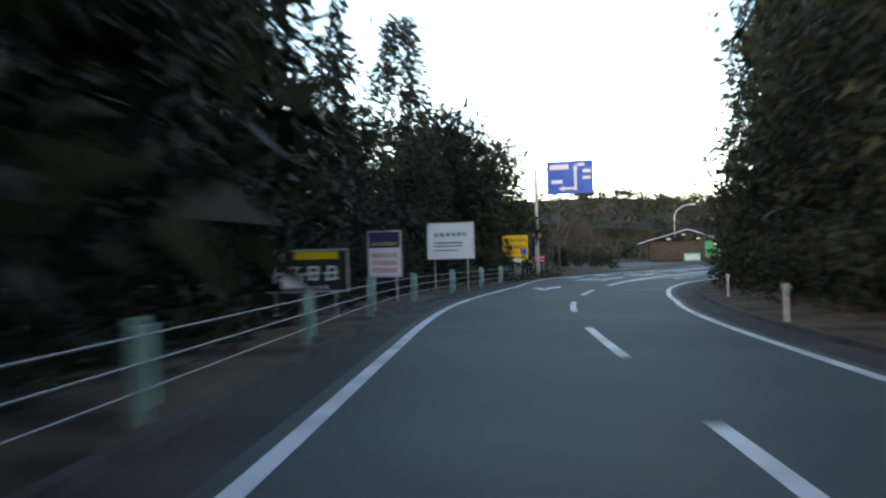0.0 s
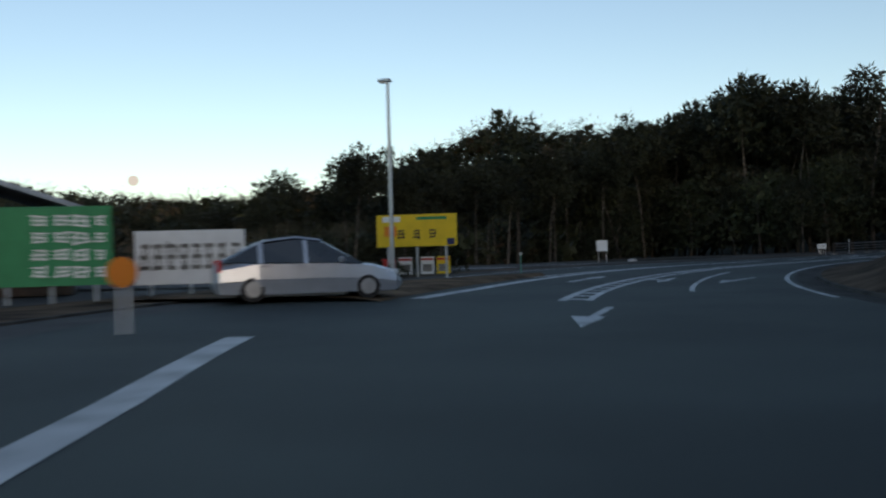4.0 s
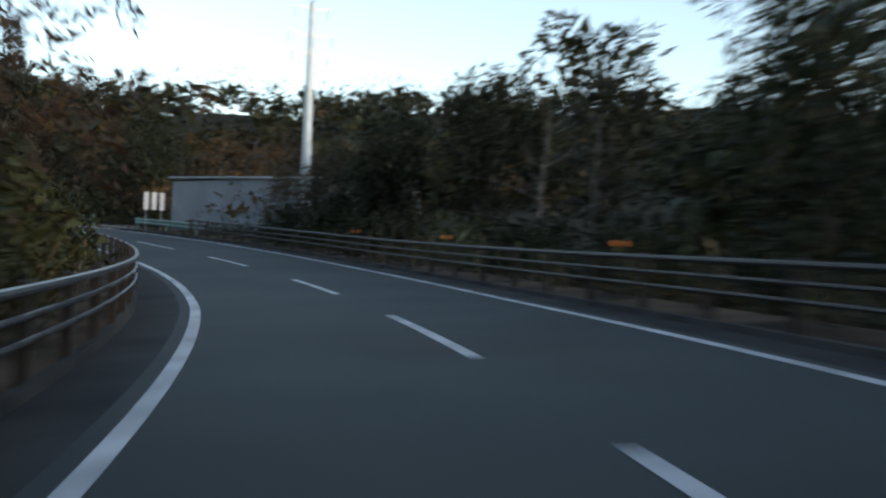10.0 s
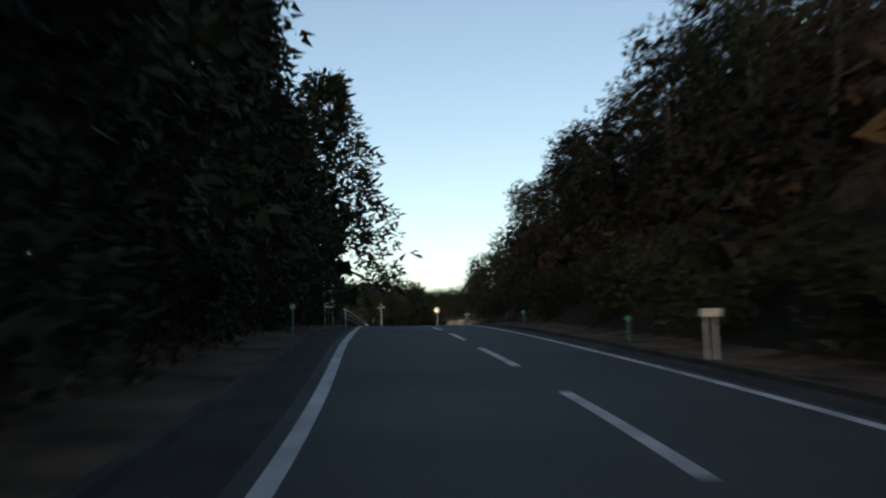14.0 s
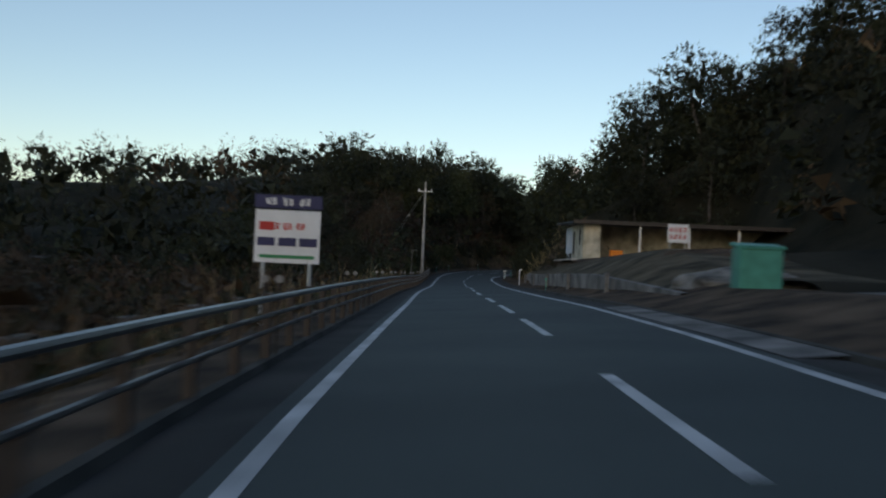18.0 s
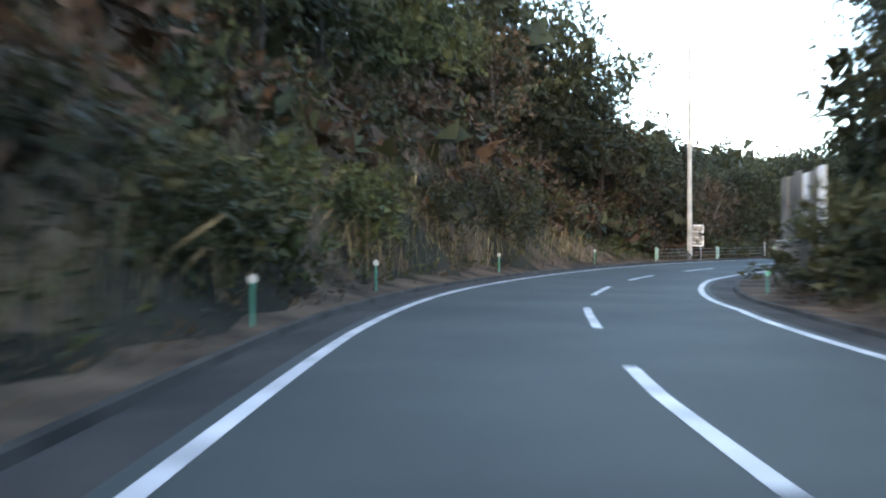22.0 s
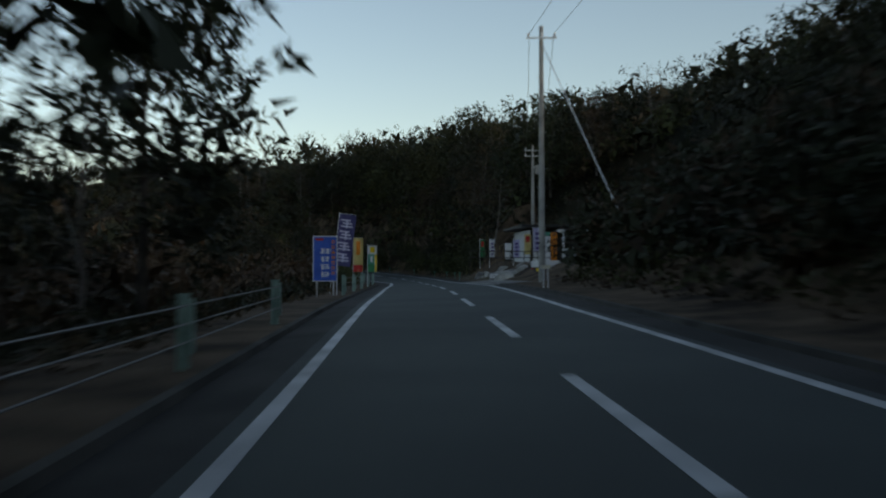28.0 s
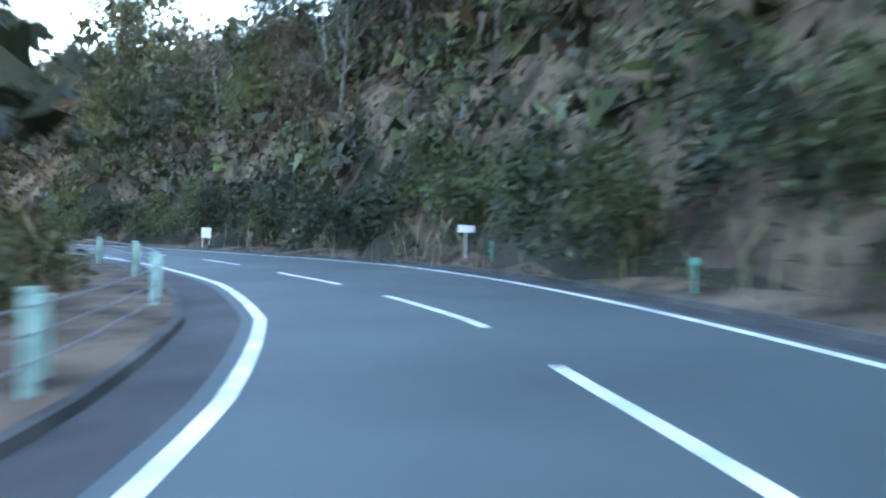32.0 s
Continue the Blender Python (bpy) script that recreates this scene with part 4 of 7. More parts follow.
# station from, to, offset from, to, spacing, kinds, scale, tallness
FORESTS = [
    (-1.5, 0.75, -7.0, -16, 4.4, ["cedar", "cedar", "oak", "laurel"], 1.0, 1.0),
    (-1.0, 0.8, -7.4, -17, 3.8, ["cypress", "oak", "laurel"], 1.05, 1.0),
    (0.75, 1.7, -8.0, -17, 4.0, ["cedar", "oak", "laurel"], 0.76, 1.0),
    (1.7, 2.2, -8.8, -14.5, 3.2, ["oak", "oak", "laurel"], 0.95, 1.0),
    (1.9, 2.7, -11, -19, 4.5, ["laurel", "bare", "bare"], 0.6, 1.0),
    (-1.5, 2.2, 6.6, 14, 5.0, ["cedar", "oak", "laurel"], 0.85, 1.0),
    (2.2, 3.7, 9.0, 18, 4.0, ["oak", "laurel", "cedar"], 1.12, 1.1),
    (3.7, 5.2, 13, 20, 5.0, ["oak", "laurel"], 0.6, 1.0),
    (2.1, 2.85, -9.6, -17, 2.5, ["bare", "bare", "bare", "brown"], 0.72, 1.0),
    (2.6, 3.4, -11, -24, 2.6, ["bare", "bare", "brown"], 0.55, 1.0),
    (2.85, 3.5, -10, -18, 3.2, ["brown", "laurel", "dark_shrub"], 0.62, 1.0),
    (3.0, 5.0, -48, -60, 6.0, ["laurel", "pine", "brown"], 0.42, 1.0),
    (5.5, 6.35, -34, -46, 5.5, ["pine"], 0.42, 1.0),
    (6.35, 7.05, -29, -41, 3.5, ["pine"], 0.7, 1.0),
    (7.05, 7.6, -29, -41, 3.5, ["pine"], 0.93, 1.0),
    (6.4, 7.6, -44, -58, 5.0, ["oak", "laurel"], 0.52, 1.0),
    (7.3, 8.0, -30, -44, 4.0, ["oak", "cedar"], 0.85, 1.0),
    (7.5, 8.0, -13.5, -26, 3.6, ["laurel", "oak"], 0.9, 1.0),
    (7.62, 8.1, -16, -36, 3.4, ["pine"], 1.08, 1.0),
    (7.85, 8.75, -8.0, -16, 3.8, ["oak", "cedar", "laurel"], 1.08, 1.0),
    (5.2, 7.4, 10.0, 17, 5.0, ["oak", "laurel", "pine"], 0.75, 1.0),
    (7.4, 8.4, 8.5, 16, 4.5, ["oak", "laurel", "pine"], 0.9, 1.0),
    (8.75, 9.7, -6.8, -13, 4.2, ["cedar", "oak", "laurel"], 1.0, 1.0),
    (8.4, 9.3, 7.2, 16, 4.2, ["oak", "laurel", "pine"], 0.92, 1.0),
    (9.3, 9.8, 7.5, 16, 3.2, ["brown", "bare", "brown", "laurel"], 1.05, 1.0),
    (9.8, 10.3, 7.5, 16, 4.2, ["oak", "laurel", "bare"], 0.66, 1.0),
    (10.3, 11.4, 7.8, 15, 4.2, ["oak", "laurel", "bare", "bare"], 0.84, 1.0),
    (9.66, 9.98, -6.4, -10, 2.8, ["cypress", "cypress", "oak"], 1.0, 1.0),
    (10.15, 10.65, -6.6, -10.5, 3.2, ["brown", "brown", "laurel"], 0.78, 1.0),
    (9.98, 12.6, -7.0, -14, 4.5, ["green", "brown", "laurel", "brown"], 0.6, 1.0),
    (12.5, 14.0, 8.5, 22, 4.6, ["laurel", "brown", "oak", "bare", "brown"], 0.68, 1.0),
    (12.7, 13.4, -7.0, -14, 4.2, ["oak", "cedar", "laurel"], 0.9, 1.0),
    (13.4, 15.0, -6.7, -14, 4.0, ["oak", "cypress", "laurel"], 1.02, 1.0),
    (14.0, 17.3, 7.8, 20, 4.8, ["oak", "laurel", "brown"], 0.68, 1.0),
    (15.0, 16.0, -7.2, -15, 4.0, ["oak", "cedar", "oak"], 1.12, 1.0),
    (16.0, 16.5, -7.4, -12, 3.4, ["cypress", "cedar", "oak"], 1.1, 1.0),
    (14.4, 15.4, 26, 40, 5.0, ["oak", "cedar"], 0.85, 1.0),
    (11.2, 11.85, 8.5, 11.5, 3.5, ["laurel"], 0.42, 1.0),
    (16.6, 19.3, -14, -26, 5.5, ["brown", "bare", "green", "brown"], 0.5, 1.0),
    (19.3, 21.0, -14, -26, 5.0, ["brown", "laurel", "brown"], 0.36, 1.0),
    (17.4, 18.6, 9, 20, 5.0, ["laurel", "green"], 0.5, 1.0),
    (21.0, 22.0, -9, -18, 4.4, ["oak", "brown", "laurel"], 0.48, 1.0),
    (21.6, 23.0, 7.5, 17, 4.4, ["oak", "laurel"], 0.8, 1.0),
    (22.0, 22.7, -8.5, -22, 4.4, ["laurel", "green", "brown", "bare", "oak"], 0.66, 1.0),
    (22.7, 23.85, -8.5, -22, 4.2, ["laurel", "green", "oak", "oak", "brown"], 1.02, 1.0),
    (23.85, 24.2, -9.5, -21, 3.4, ["oak", "laurel", "oak"], 1.13, 1.0),
    (22.6, 23.15, 8.8, 17, 4.0, ["oak", "laurel"], 0.98, 1.0),
    (23.15, 23.9, 9.0, 16, 4.2, ["laurel", "oak"], 0.82, 1.0),
    (23.9, 25.2, 6.8, 15, 4.6, ["oak", "laurel", "gold"], 0.55, 1.0),
    (25.2, 26.4, 6.6, 15, 4.4, ["oak", "cypress", "laurel"], 0.98, 1.0),
    (24.2, 24.5, -8.8, -17, 3.2, ["oak", "laurel", "brown"], 0.98, 1.0),
    (24.55, 25.2, -7.0, -15, 4.2, ["oak", "laurel", "brown"], 0.74, 1.0),
    (25.2, 26.2, -7.2, -16, 3.9, ["oak", "laurel"], 0.94, 1.0),
    (26.2, 27.4, -7.0, -16, 3.9, ["oak", "cypress", "laurel"], 0.98, 1.0),
    (26.4, 27.4, 7.0, 15, 4.6, ["oak", "laurel"], 1.0, 1.0),
    (27.4, 28.7, 8.2, 16, 4.6, ["oak", "laurel"], 0.78, 1.0),
    (27.4, 28.5, -6.6, -13, 4.0, ["laurel", "bare", "oak", "oak"], 1.06, 1.0),
    (28.5, 28.95, -7.0, -13, 4.4, ["laurel", "bare"], 0.8, 1.0),
    (28.7, 30.4, 17, 26, 5.0, ["oak", "laurel"], 0.7, 1.0),
    (28.6, 31.2, -11, -22, 5.5, ["brown", "bare", "laurel"], 0.45, 1.0),
    (31.25, 33.8, 7.5, 24, 4.4, ["laurel", "green", "oak", "bare", "brown", "bare", "brown"], 0.84, 1.0),
    (33.8, 36.5, 7.5, 24, 4.4, ["laurel", "green", "bare", "brown", "bare", "brown"], 0.7, 1.0),
    (33.2, 35.0, 8.5, 18, 4.2, ["oak", "bare", "brown", "laurel", "bare"], 0.9, 1.0),
    (21.2, 22.2, 14, 36, 5.0, ["oak", "laurel"], 0.92, 1.0),
    (31.2, 32.5, -8, -16, 4.2, ["green", "laurel", "brown", "bare"], 0.6, 1.0),
    (32.5, 33.3, -7.5, -14, 4.0, ["oak", "laurel", "brown"], 0.85, 1.0),
    (33.3, 36.0, -8, -16, 4.2, ["green", "laurel", "brown", "bare"], 0.6, 1.0),
]
for row in FORESTS:
    tree_rng.seed(int(row[0] * 100) + int(abs(row[2]) * 7) + (0 if row[2] > 0 else 5000))
    forest(*row)
SHRUBS = [
    (-1.5, 2.0, -7.0, -7.8, 3.0, ["dark_shrub"], 0.9), (-1.5, 3.0, 5.6, 6.4, 2.6, ["dark_shrub"], 1.1), (7.95, 9.6, -5.6, -7.0, 2.6, ["dark_shrub", "shrub"], 0.9),
    (8.5, 11.6, 5.8, 7.2, 3.0, ["dark_shrub", "shrub"], 0.8), (9.6, 13.6, -5.4, -7.0, 2.6, ["shrub"], 1.0), (12.5, 17.2, 5.6, 7.4, 2.8, ["dark_shrub"], 0.8),
    (13.6, 16.2, -5.6, -7.0, 2.6, ["dark_shrub"], 1.1), (21.4, 23.8, -6.2, -8.0, 3.0, ["shrub", "dark_shrub"], 0.9), (21.6, 28.8, 5.6, 7.2, 2.8, ["dark_shrub"], 1.0),
    (24.2, 28.0, -5.8, -6.6, 3.0, ["dark_shrub"], 0.8), (31.2, 35.5, 5.4, 7.2, 2.4, ["shrub", "dark_shrub"], 1.0), (30.6, 35.5, -5.4, -7.4, 2.6, ["shrub"], 0.7), (16.6, 21.0, -8, -13, 4.5, ["dark_shrub", "shrub"], 0.6),
]
for a, b, u0, u1, gap, kinds, size in SHRUBS:
    forest(a, b, u0, u1, gap, kinds, size, clear=4.6)
# deeper woods behind the front rows
for row in [(5.5, 7.6, -30, -40, 4.4, ["dark_shrub", "laurel"], 0.5, 1.0), (26.1, 27.3, -14, -24, 4.2, ["cedar"], 0.66, 1.0)]:
    forest(*row)


def brush(name, k0, k1, u0, u1, count, size, mat, label, seed, low=0.0, high=1.2, category="undergrowth"):
    """Low leafy growth over a stretch of the verge."""
    rng = np.random.default_rng(seed)
    ks, us = rng.uniform(k0, k1, count), rng.uniform(min(u0, u1), max(u0, u1), count)
    x = np.interp(ks, STATION, XY[:, 0]) + np.interp(ks, STATION, RIGHT[:, 0]) * us
    y = np.interp(ks, STATION, XY[:, 1]) + np.interp(ks, STATION, RIGHT[:, 1]) * us
    z = ground_z(x, y)
    clump = np.array([noise.noise((a * 0.35, b * 0.35, seed)) for a, b in zip(x, y)])
    top = low + (high - low) * np.clip(0.4 + clump * 1.5, 0.05, 1)
    p = np.column_stack([x, y, z + top * rng.uniform(0.05, 1, count)])
    ob = new(name, faces_mesh(name, *sprigs(p, np.tile([0, 0, 0.7], (count, 1)), size, rng), mat))
    return tagged(ob, label, category, kind="stuff")


# open ground: station from, to, offset from, to
EMPTY = [(3.2, 5.4, -48, 13), (5.0, 7.6, -30, 10), (11.4, 12.7, 0, 22), (17.3, 21.2, 0, 22), (28.6, 30.5, 0, 20), (16.4, 21.0, -30, 0), (28.4, 31.0, -26, 0)]


def hill_woods(name, umin, umax, count, mat, label, seed, size=0.95, each=22):
    """Far woods: uneven crowns of leafy twigs joined into one."""
    rng = np.random.default_rng(seed)
    ks, us = rng.uniform(-1.5, 36.9, count), umin * (umax / umin) ** rng.uniform(0, 1, count) ** 0.75 * rng.choice([-1, 1], count)
    x = np.interp(ks, STATION, XY[:, 0]) + np.interp(ks, STATION, RIGHT[:, 0]) * us
    y = np.interp(ks, STATION, XY[:, 1]) + np.interp(ks, STATION, RIGHT[:, 1]) * us
    i, u = nearest(x, y)
    k = STATION[i]
    keep = np.abs(u) > umin * 0.95
    for a, b, c, d in EMPTY:
        keep &= ~((k > a) & (k < b) & (u > c) & (u < d))
    x, y, u = x[keep], y[keep], np.abs(u[keep])
    z = ground_z(x, y)
    n = len(x)
    grow = np.where(u > 75, 1.35, 1.0)
    h, r = rng.uniform(4.5, 8.0, n) * np.where(u > 75, 1.05, 1), rng.uniform(2.0, 3.6, n) * grow
    mid = np.stack([x, y, z + h * 0.42], 1)
    d = rng.normal(0, 1, (n, each, 3))
    d /= np.linalg.norm(d, axis=2)[..., None]
    d[..., 2] = np.abs(d[..., 2]) * 1.15 - 0.2
    p = mid[:, None, :] + d * np.stack([r, r, h * 0.5], 1)[:, None, :] * rng.uniform(0.8, 1.1, (n, each, 1))
    leaf = sprigs(p.reshape(-1, 3), d.reshape(-1, 3), size, rng, 0.6, 3, 0.22)
    ob = new(name, faces_mesh(name, *join(leaf, shards(mid, np.stack([r, r, h * 0.5], 1) * 0.92, rng, 22, 0.24)), mat))
    return tagged(ob, label, "woods", kind="stuff")


hill_woods("far_woods", 16, 190, 5200, LEAF_CEDAR, "dark evergreen woods on the hillsides", 31)
hill_woods("far_woods", 16, 190, 2200, LEAF_DARK, "dark green woods on the hillsides", 32)
hill_woods("autumn_woods", 16, 190, 1100, LEAF_BROWN, "brown autumn woods on the hillsides", 33)


def slope_bushes(k0, k1, u0, u1, count, mat, label, seed, low=1.2, high=3.2):
    """Low woody growth that covers a slope, joined into one."""
    rng = np.random.default_rng(seed)
    ks, us = rng.uniform(k0, k1, count), rng.uniform(min(u0, u1), max(u0, u1), count)
    x = np.interp(ks, STATION, XY[:, 0]) + np.interp(ks, STATION, RIGHT[:, 0]) * us
    y = np.interp(ks, STATION, XY[:, 1]) + np.interp(ks, STATION, RIGHT[:, 1]) * us
    _, u = nearest(x, y)
    keep = np.abs(u) > 6.2
    x, y = x[keep], y[keep]
    n, each = len(x), 19
    h, r = rng.uniform(low, high, n) * (1 + np.clip((np.abs(u[keep]) - 18) / 20, 0, 1)), rng.uniform(0.9, 1.9, n) * (1 + 0.4 * np.clip((np.abs(u[keep]) - 18) / 20, 0, 1))
    mid = np.stack([x, y, ground_z(x, y) + h * 0.45], 1)
    d = rng.normal(0, 1, (n, each, 3))
    d /= np.linalg.norm(d, axis=2)[..., None]
    d[..., 2] = np.abs(d[..., 2])
    p = mid[:, None, :] + d * np.stack([r, r, h * 0.55], 1)[:, None, :] * rng.uniform(0.6, 1.1, (n, each, 1))
    leaf = sprigs(p.reshape(-1, 3), d.reshape(-1, 3) + np.array([0, 0, 0.3]), 0.6, rng, 0.6, 3, 0.26)
    ob = new("hillside_bushes", faces_mesh("hillside_bushes", *join(leaf, shards(mid, np.stack([r, r, h * 0.5], 1), rng, 10, 0.26)), mat))
    return tagged(ob, label, "bushes", kind="stuff")


BUSHES = [(31.2, 36.9, 6.6, 28, 1900, LEAF_DARK), (31.2, 36.9, 6.6, 26, 900, LEAF_GREEN), (31.2, 36.9, 7, 28, 1100, LEAF_BROWN), (28.5, 29.8, 6.0, 16, 260, LEAF_DARK), (28.5, 29.8, 6.0, 14, 150, LEAF_BROWN), (21.1, 22.4, 7, 40, 450, LEAF_CEDAR), (24.2, 27.4, -7.5, -20, 450, LEAF_CEDAR), (24.2, 27.4, -7, -18, 250, LEAF_BROWN), (23.6, 26.2, -18, -62, 700, LEAF_CEDAR), (12.4, 17.3, 6.8, 24, 900, LEAF_CEDAR), (12.4, 17.3, 6.8, 20, 400, LEAF_BROWN), (11.8, 15.2, 8, 32, 700, LEAF_RUST), (10.0, 13.0, -8, -30, 350, LEAF_RUST), (18.6, 21.5, 23, 50, 600, LEAF_CEDAR),
          (17.0, 18.6, 9, 24, 200, LEAF_DARK), (20.8, 24.2, -7, -26, 700, LEAF_DARK), (21.2, 24.2, -6.6, -18, 400, LEAF_BROWN), (16.4, 20.8, -8, -34, 500, LEAF_BROWN), (16.4, 20.8, -9, -34, 400, LEAF_CEDAR), (31, 36.9, -7, -20, 350, LEAF_GREEN), (26.4, 28.8, 6.8, 18, 250, LEAF_CEDAR), (28.4, 31.2, -8, -26, 350, LEAF_BROWN), (28.5, 31.0, 18, 34, 300, LEAF_CEDAR), (9.5, 13.5, -7, -20, 350, LEAF_BROWN)]
for n, (a, b, c, d, count, mat) in enumerate(BUSHES):
    slope_bushes(a, b, c, d, count, mat, {LEAF_BROWN: "dry brown bushes on the slope", LEAF_RUST: "rust-brown autumn bushes on the slope", LEAF_GREEN: "green bushes on the slope"}.get(mat, "dark evergreen bushes on the slope"), 300 + n)
BRUSH = [(-2.5, 2.2), (7.7, 8.5), (8.5, 11.0), (11.0, 14.0), (14.0, 17.0), (17.0, 20.8), (20.8, 24.0), (24.0, 27.5), (27.5, 31.0), (31.0, 36.0)]
for n, (a, b) in enumerate(BRUSH):
    brush("undergrowth", a, b, -5.4, -9, 2600, 0.4, LEAF_GREEN if n in (3, 6, 9) else LEAF_DARK, "tangled green undergrowth at the wood's edge", 50 + n, high=0.9)
    brush("dry_undergrowth", a, b, -4.9, -8, 1300, 0.3, LEAF_BROWN, "dry brown weeds and fallen leaves on the verge", 110 + n, high=0.4)
    if n != 5:
        a, b = {8: (a, 29.6), 9: (31.2, b)}.get(n, (a, b))
        brush("undergrowth", a, b, 5.2, 10, 2800, 0.4, LEAF_GREEN if n in (3, 8, 9) else LEAF_DARK, "tangled green undergrowth on the bank", 70 + n, high=1.2)
        brush("dry_undergrowth", a, b, 4.6, 8, 1300, 0.3, LEAF_BROWN, "dry brown weeds and fallen leaves on the verge", 130 + n, high=0.4)


# ---- kinds of roadside things ----
def disc(bm, r, x, y, z, depth=0.02, n=16, tilt=90):
    m = pose(x, y, z, tilt, 0, 0)
    bmesh.ops.create_cone(bm, cap_ends=True, segments=n, radius1=r, radius2=r, depth=depth, matrix=m)
    return bm


def make_delineator(two, colour, height, stake):
    ob = thing("delineator", Matrix(), ("pair of" if two else "single") + (" orange" if colour is ORANGE_REFLECTOR else " white") + " round reflectors on thin " + ("green" if stake is TEAL_PAINT else "pale") + " stakes", "delineator", "road delineators")
    for x in ((-0.1, 0.1) if two else (0,)):
        bar("stake", ob, stake, 0.022, (x, 0, -0.2), (x, 0, height - 0.05), n=6)
        part("reflector", disc(bmesh.new(), 0.055 if stake is BROWN_STEEL else 0.07, x, 0, height, 0.03, 14), colour, ob)
    return ob


DEL = {}


def delineator(k, u, two=True, colour=None, height=0.75, stake=None, turn=0.0):
    two = two and (colour is ORANGE_REFLECTOR or stake is BROWN_STEEL)
    key = (two, (colour or REFLECTOR).name, height, (stake or TEAL_PAINT).name)
    m = on_land(k, u, turn)
    if key not in DEL:
        DEL[key] = make_delineator(two, colour or REFLECTOR, height, stake or TEAL_PAINT)
        DEL[key].matrix_world = m
        return DEL[key]
    return copy_thing(DEL[key], m)


def cable_fence(k0, k1, u, step=5.0, lift=0.0):
    """Pale green posts with three steel cables."""
    ob = thing("cable_fence", Matrix(), "guard fence of pale green posts strung with three steel cables", "fence", "guard fences")
    ks = steps(k0, k1, step)
    uu = (lambda k: u) if not callable(u) else u
    post = None
    for k in ks:
        p = at(k, uu(k))
        z = float(ground_z(p.x, p.y)[0]) if abs(uu(k)) > 5.5 else p.z + 0.1
        m = pose(p.x, p.y, z + lift, 0, 0, heading(k))
        if post is None:
            bm = rod(bmesh.new(), 0.07, (0, 0, -0.2), (0, 0, 0.92), 10)
            disc(bm, 0.078, 0, 0, 0.93, 0.03, 10, 0)
            box(bm, 0.05, 0.16, 0.62, 0.085, 0, 0.58, 0.008)
            post = part("post", bm, GREEN_PAINT, ob)
            post.matrix_world = m
        else:
            q = new("post", post.data)
            q.parent, q.matrix_world = ob, m
    fine = steps(k0, k1, 1.6)
    for h in (0.42, 0.62, 0.82):
        pts = []
        for k in fine:
            p = at(k, uu(k) + 0.09)
            z = float(ground_z(p.x, p.y)[0]) if abs(uu(k)) > 5.5 else p.z + 0.1
            pts.append(Vector((p.x, p.y, z + h + lift)))
        part("cable", tube(bmesh.new(), pts, 0.011, 5), CABLE, ob)
    return ob


def tube(bm, pts, r, n=8):
    rings = []
    for i, p in enumerate(pts):
        d = (pts[min(i + 1, len(pts) - 1)] - pts[max(i - 1, 0)]).normalized()
        s = d.cross(Vector((0, 0, 1))).normalized()
        t = s.cross(d)
        rings.append([bm.verts.new(p + (s * math.cos(a) + t * math.sin(a)) * r) for a in np.arange(n) * 2 * math.pi / n])
    for a, b in zip(rings, rings[1:]):
        for j in range(n):
            bm.faces.new((a[j], a[(j + 1) % n], b[(j + 1) % n], b[j]))
    return bm


def pipe_rail(k0, k1, u, step=2.0, bases=False, rail=None):
    """Dark brown posts with three pipe rails."""
    ob = thing("pipe_guardrail", Matrix(), "dark brown guard rail of three steel pipes on short posts", "guard rail", "guard rails")
    uu = (lambda k: u) if not callable(u) else u
    out = -1 if uu(k0) < 0 else 1
    post = base = None
    for k in steps(k0, k1, step):
        p = at(k, uu(k) + out * 0.1)
        m = pose(p.x, p.y, p.z + 0.05, 0, 0, heading(k))
        if post is None:
            bm = box(bmesh.new(), 0.11, 0.12, 1.15, 0, 0, 0.28, 0.01)
            for z in (0.38, 0.58, 0.78):
                box(bm, 0.12, 0.09, 0.07, -out * 0.08, 0, z, 0.008)
            post = part("post", bm, BROWN_STEEL, ob)
            post.matrix_world = m
        else:
            q = new("post", post.data)
            q.parent, q.matrix_world = ob, m
        if bases:
            if base is None:
                base = block("footing", ob, DARK_CONCRETE, 0.45, 0.45, 0.14, 0, 0, 0.02, bevel=0.02)
                base.matrix_world = m
            else:
                q = new("footing", base.data)
                q.parent, q.matrix_world = ob, m
    fine = steps(k0, k1, 1.5)
    for h, r in ((0.43, 0.03), (0.63, 0.03), (0.84, 0.042)):
        part("rail", tube(bmesh.new(), [at(k, uu(k), h) for k in fine], r), rail or RAIL_STEEL, ob)
    return ob


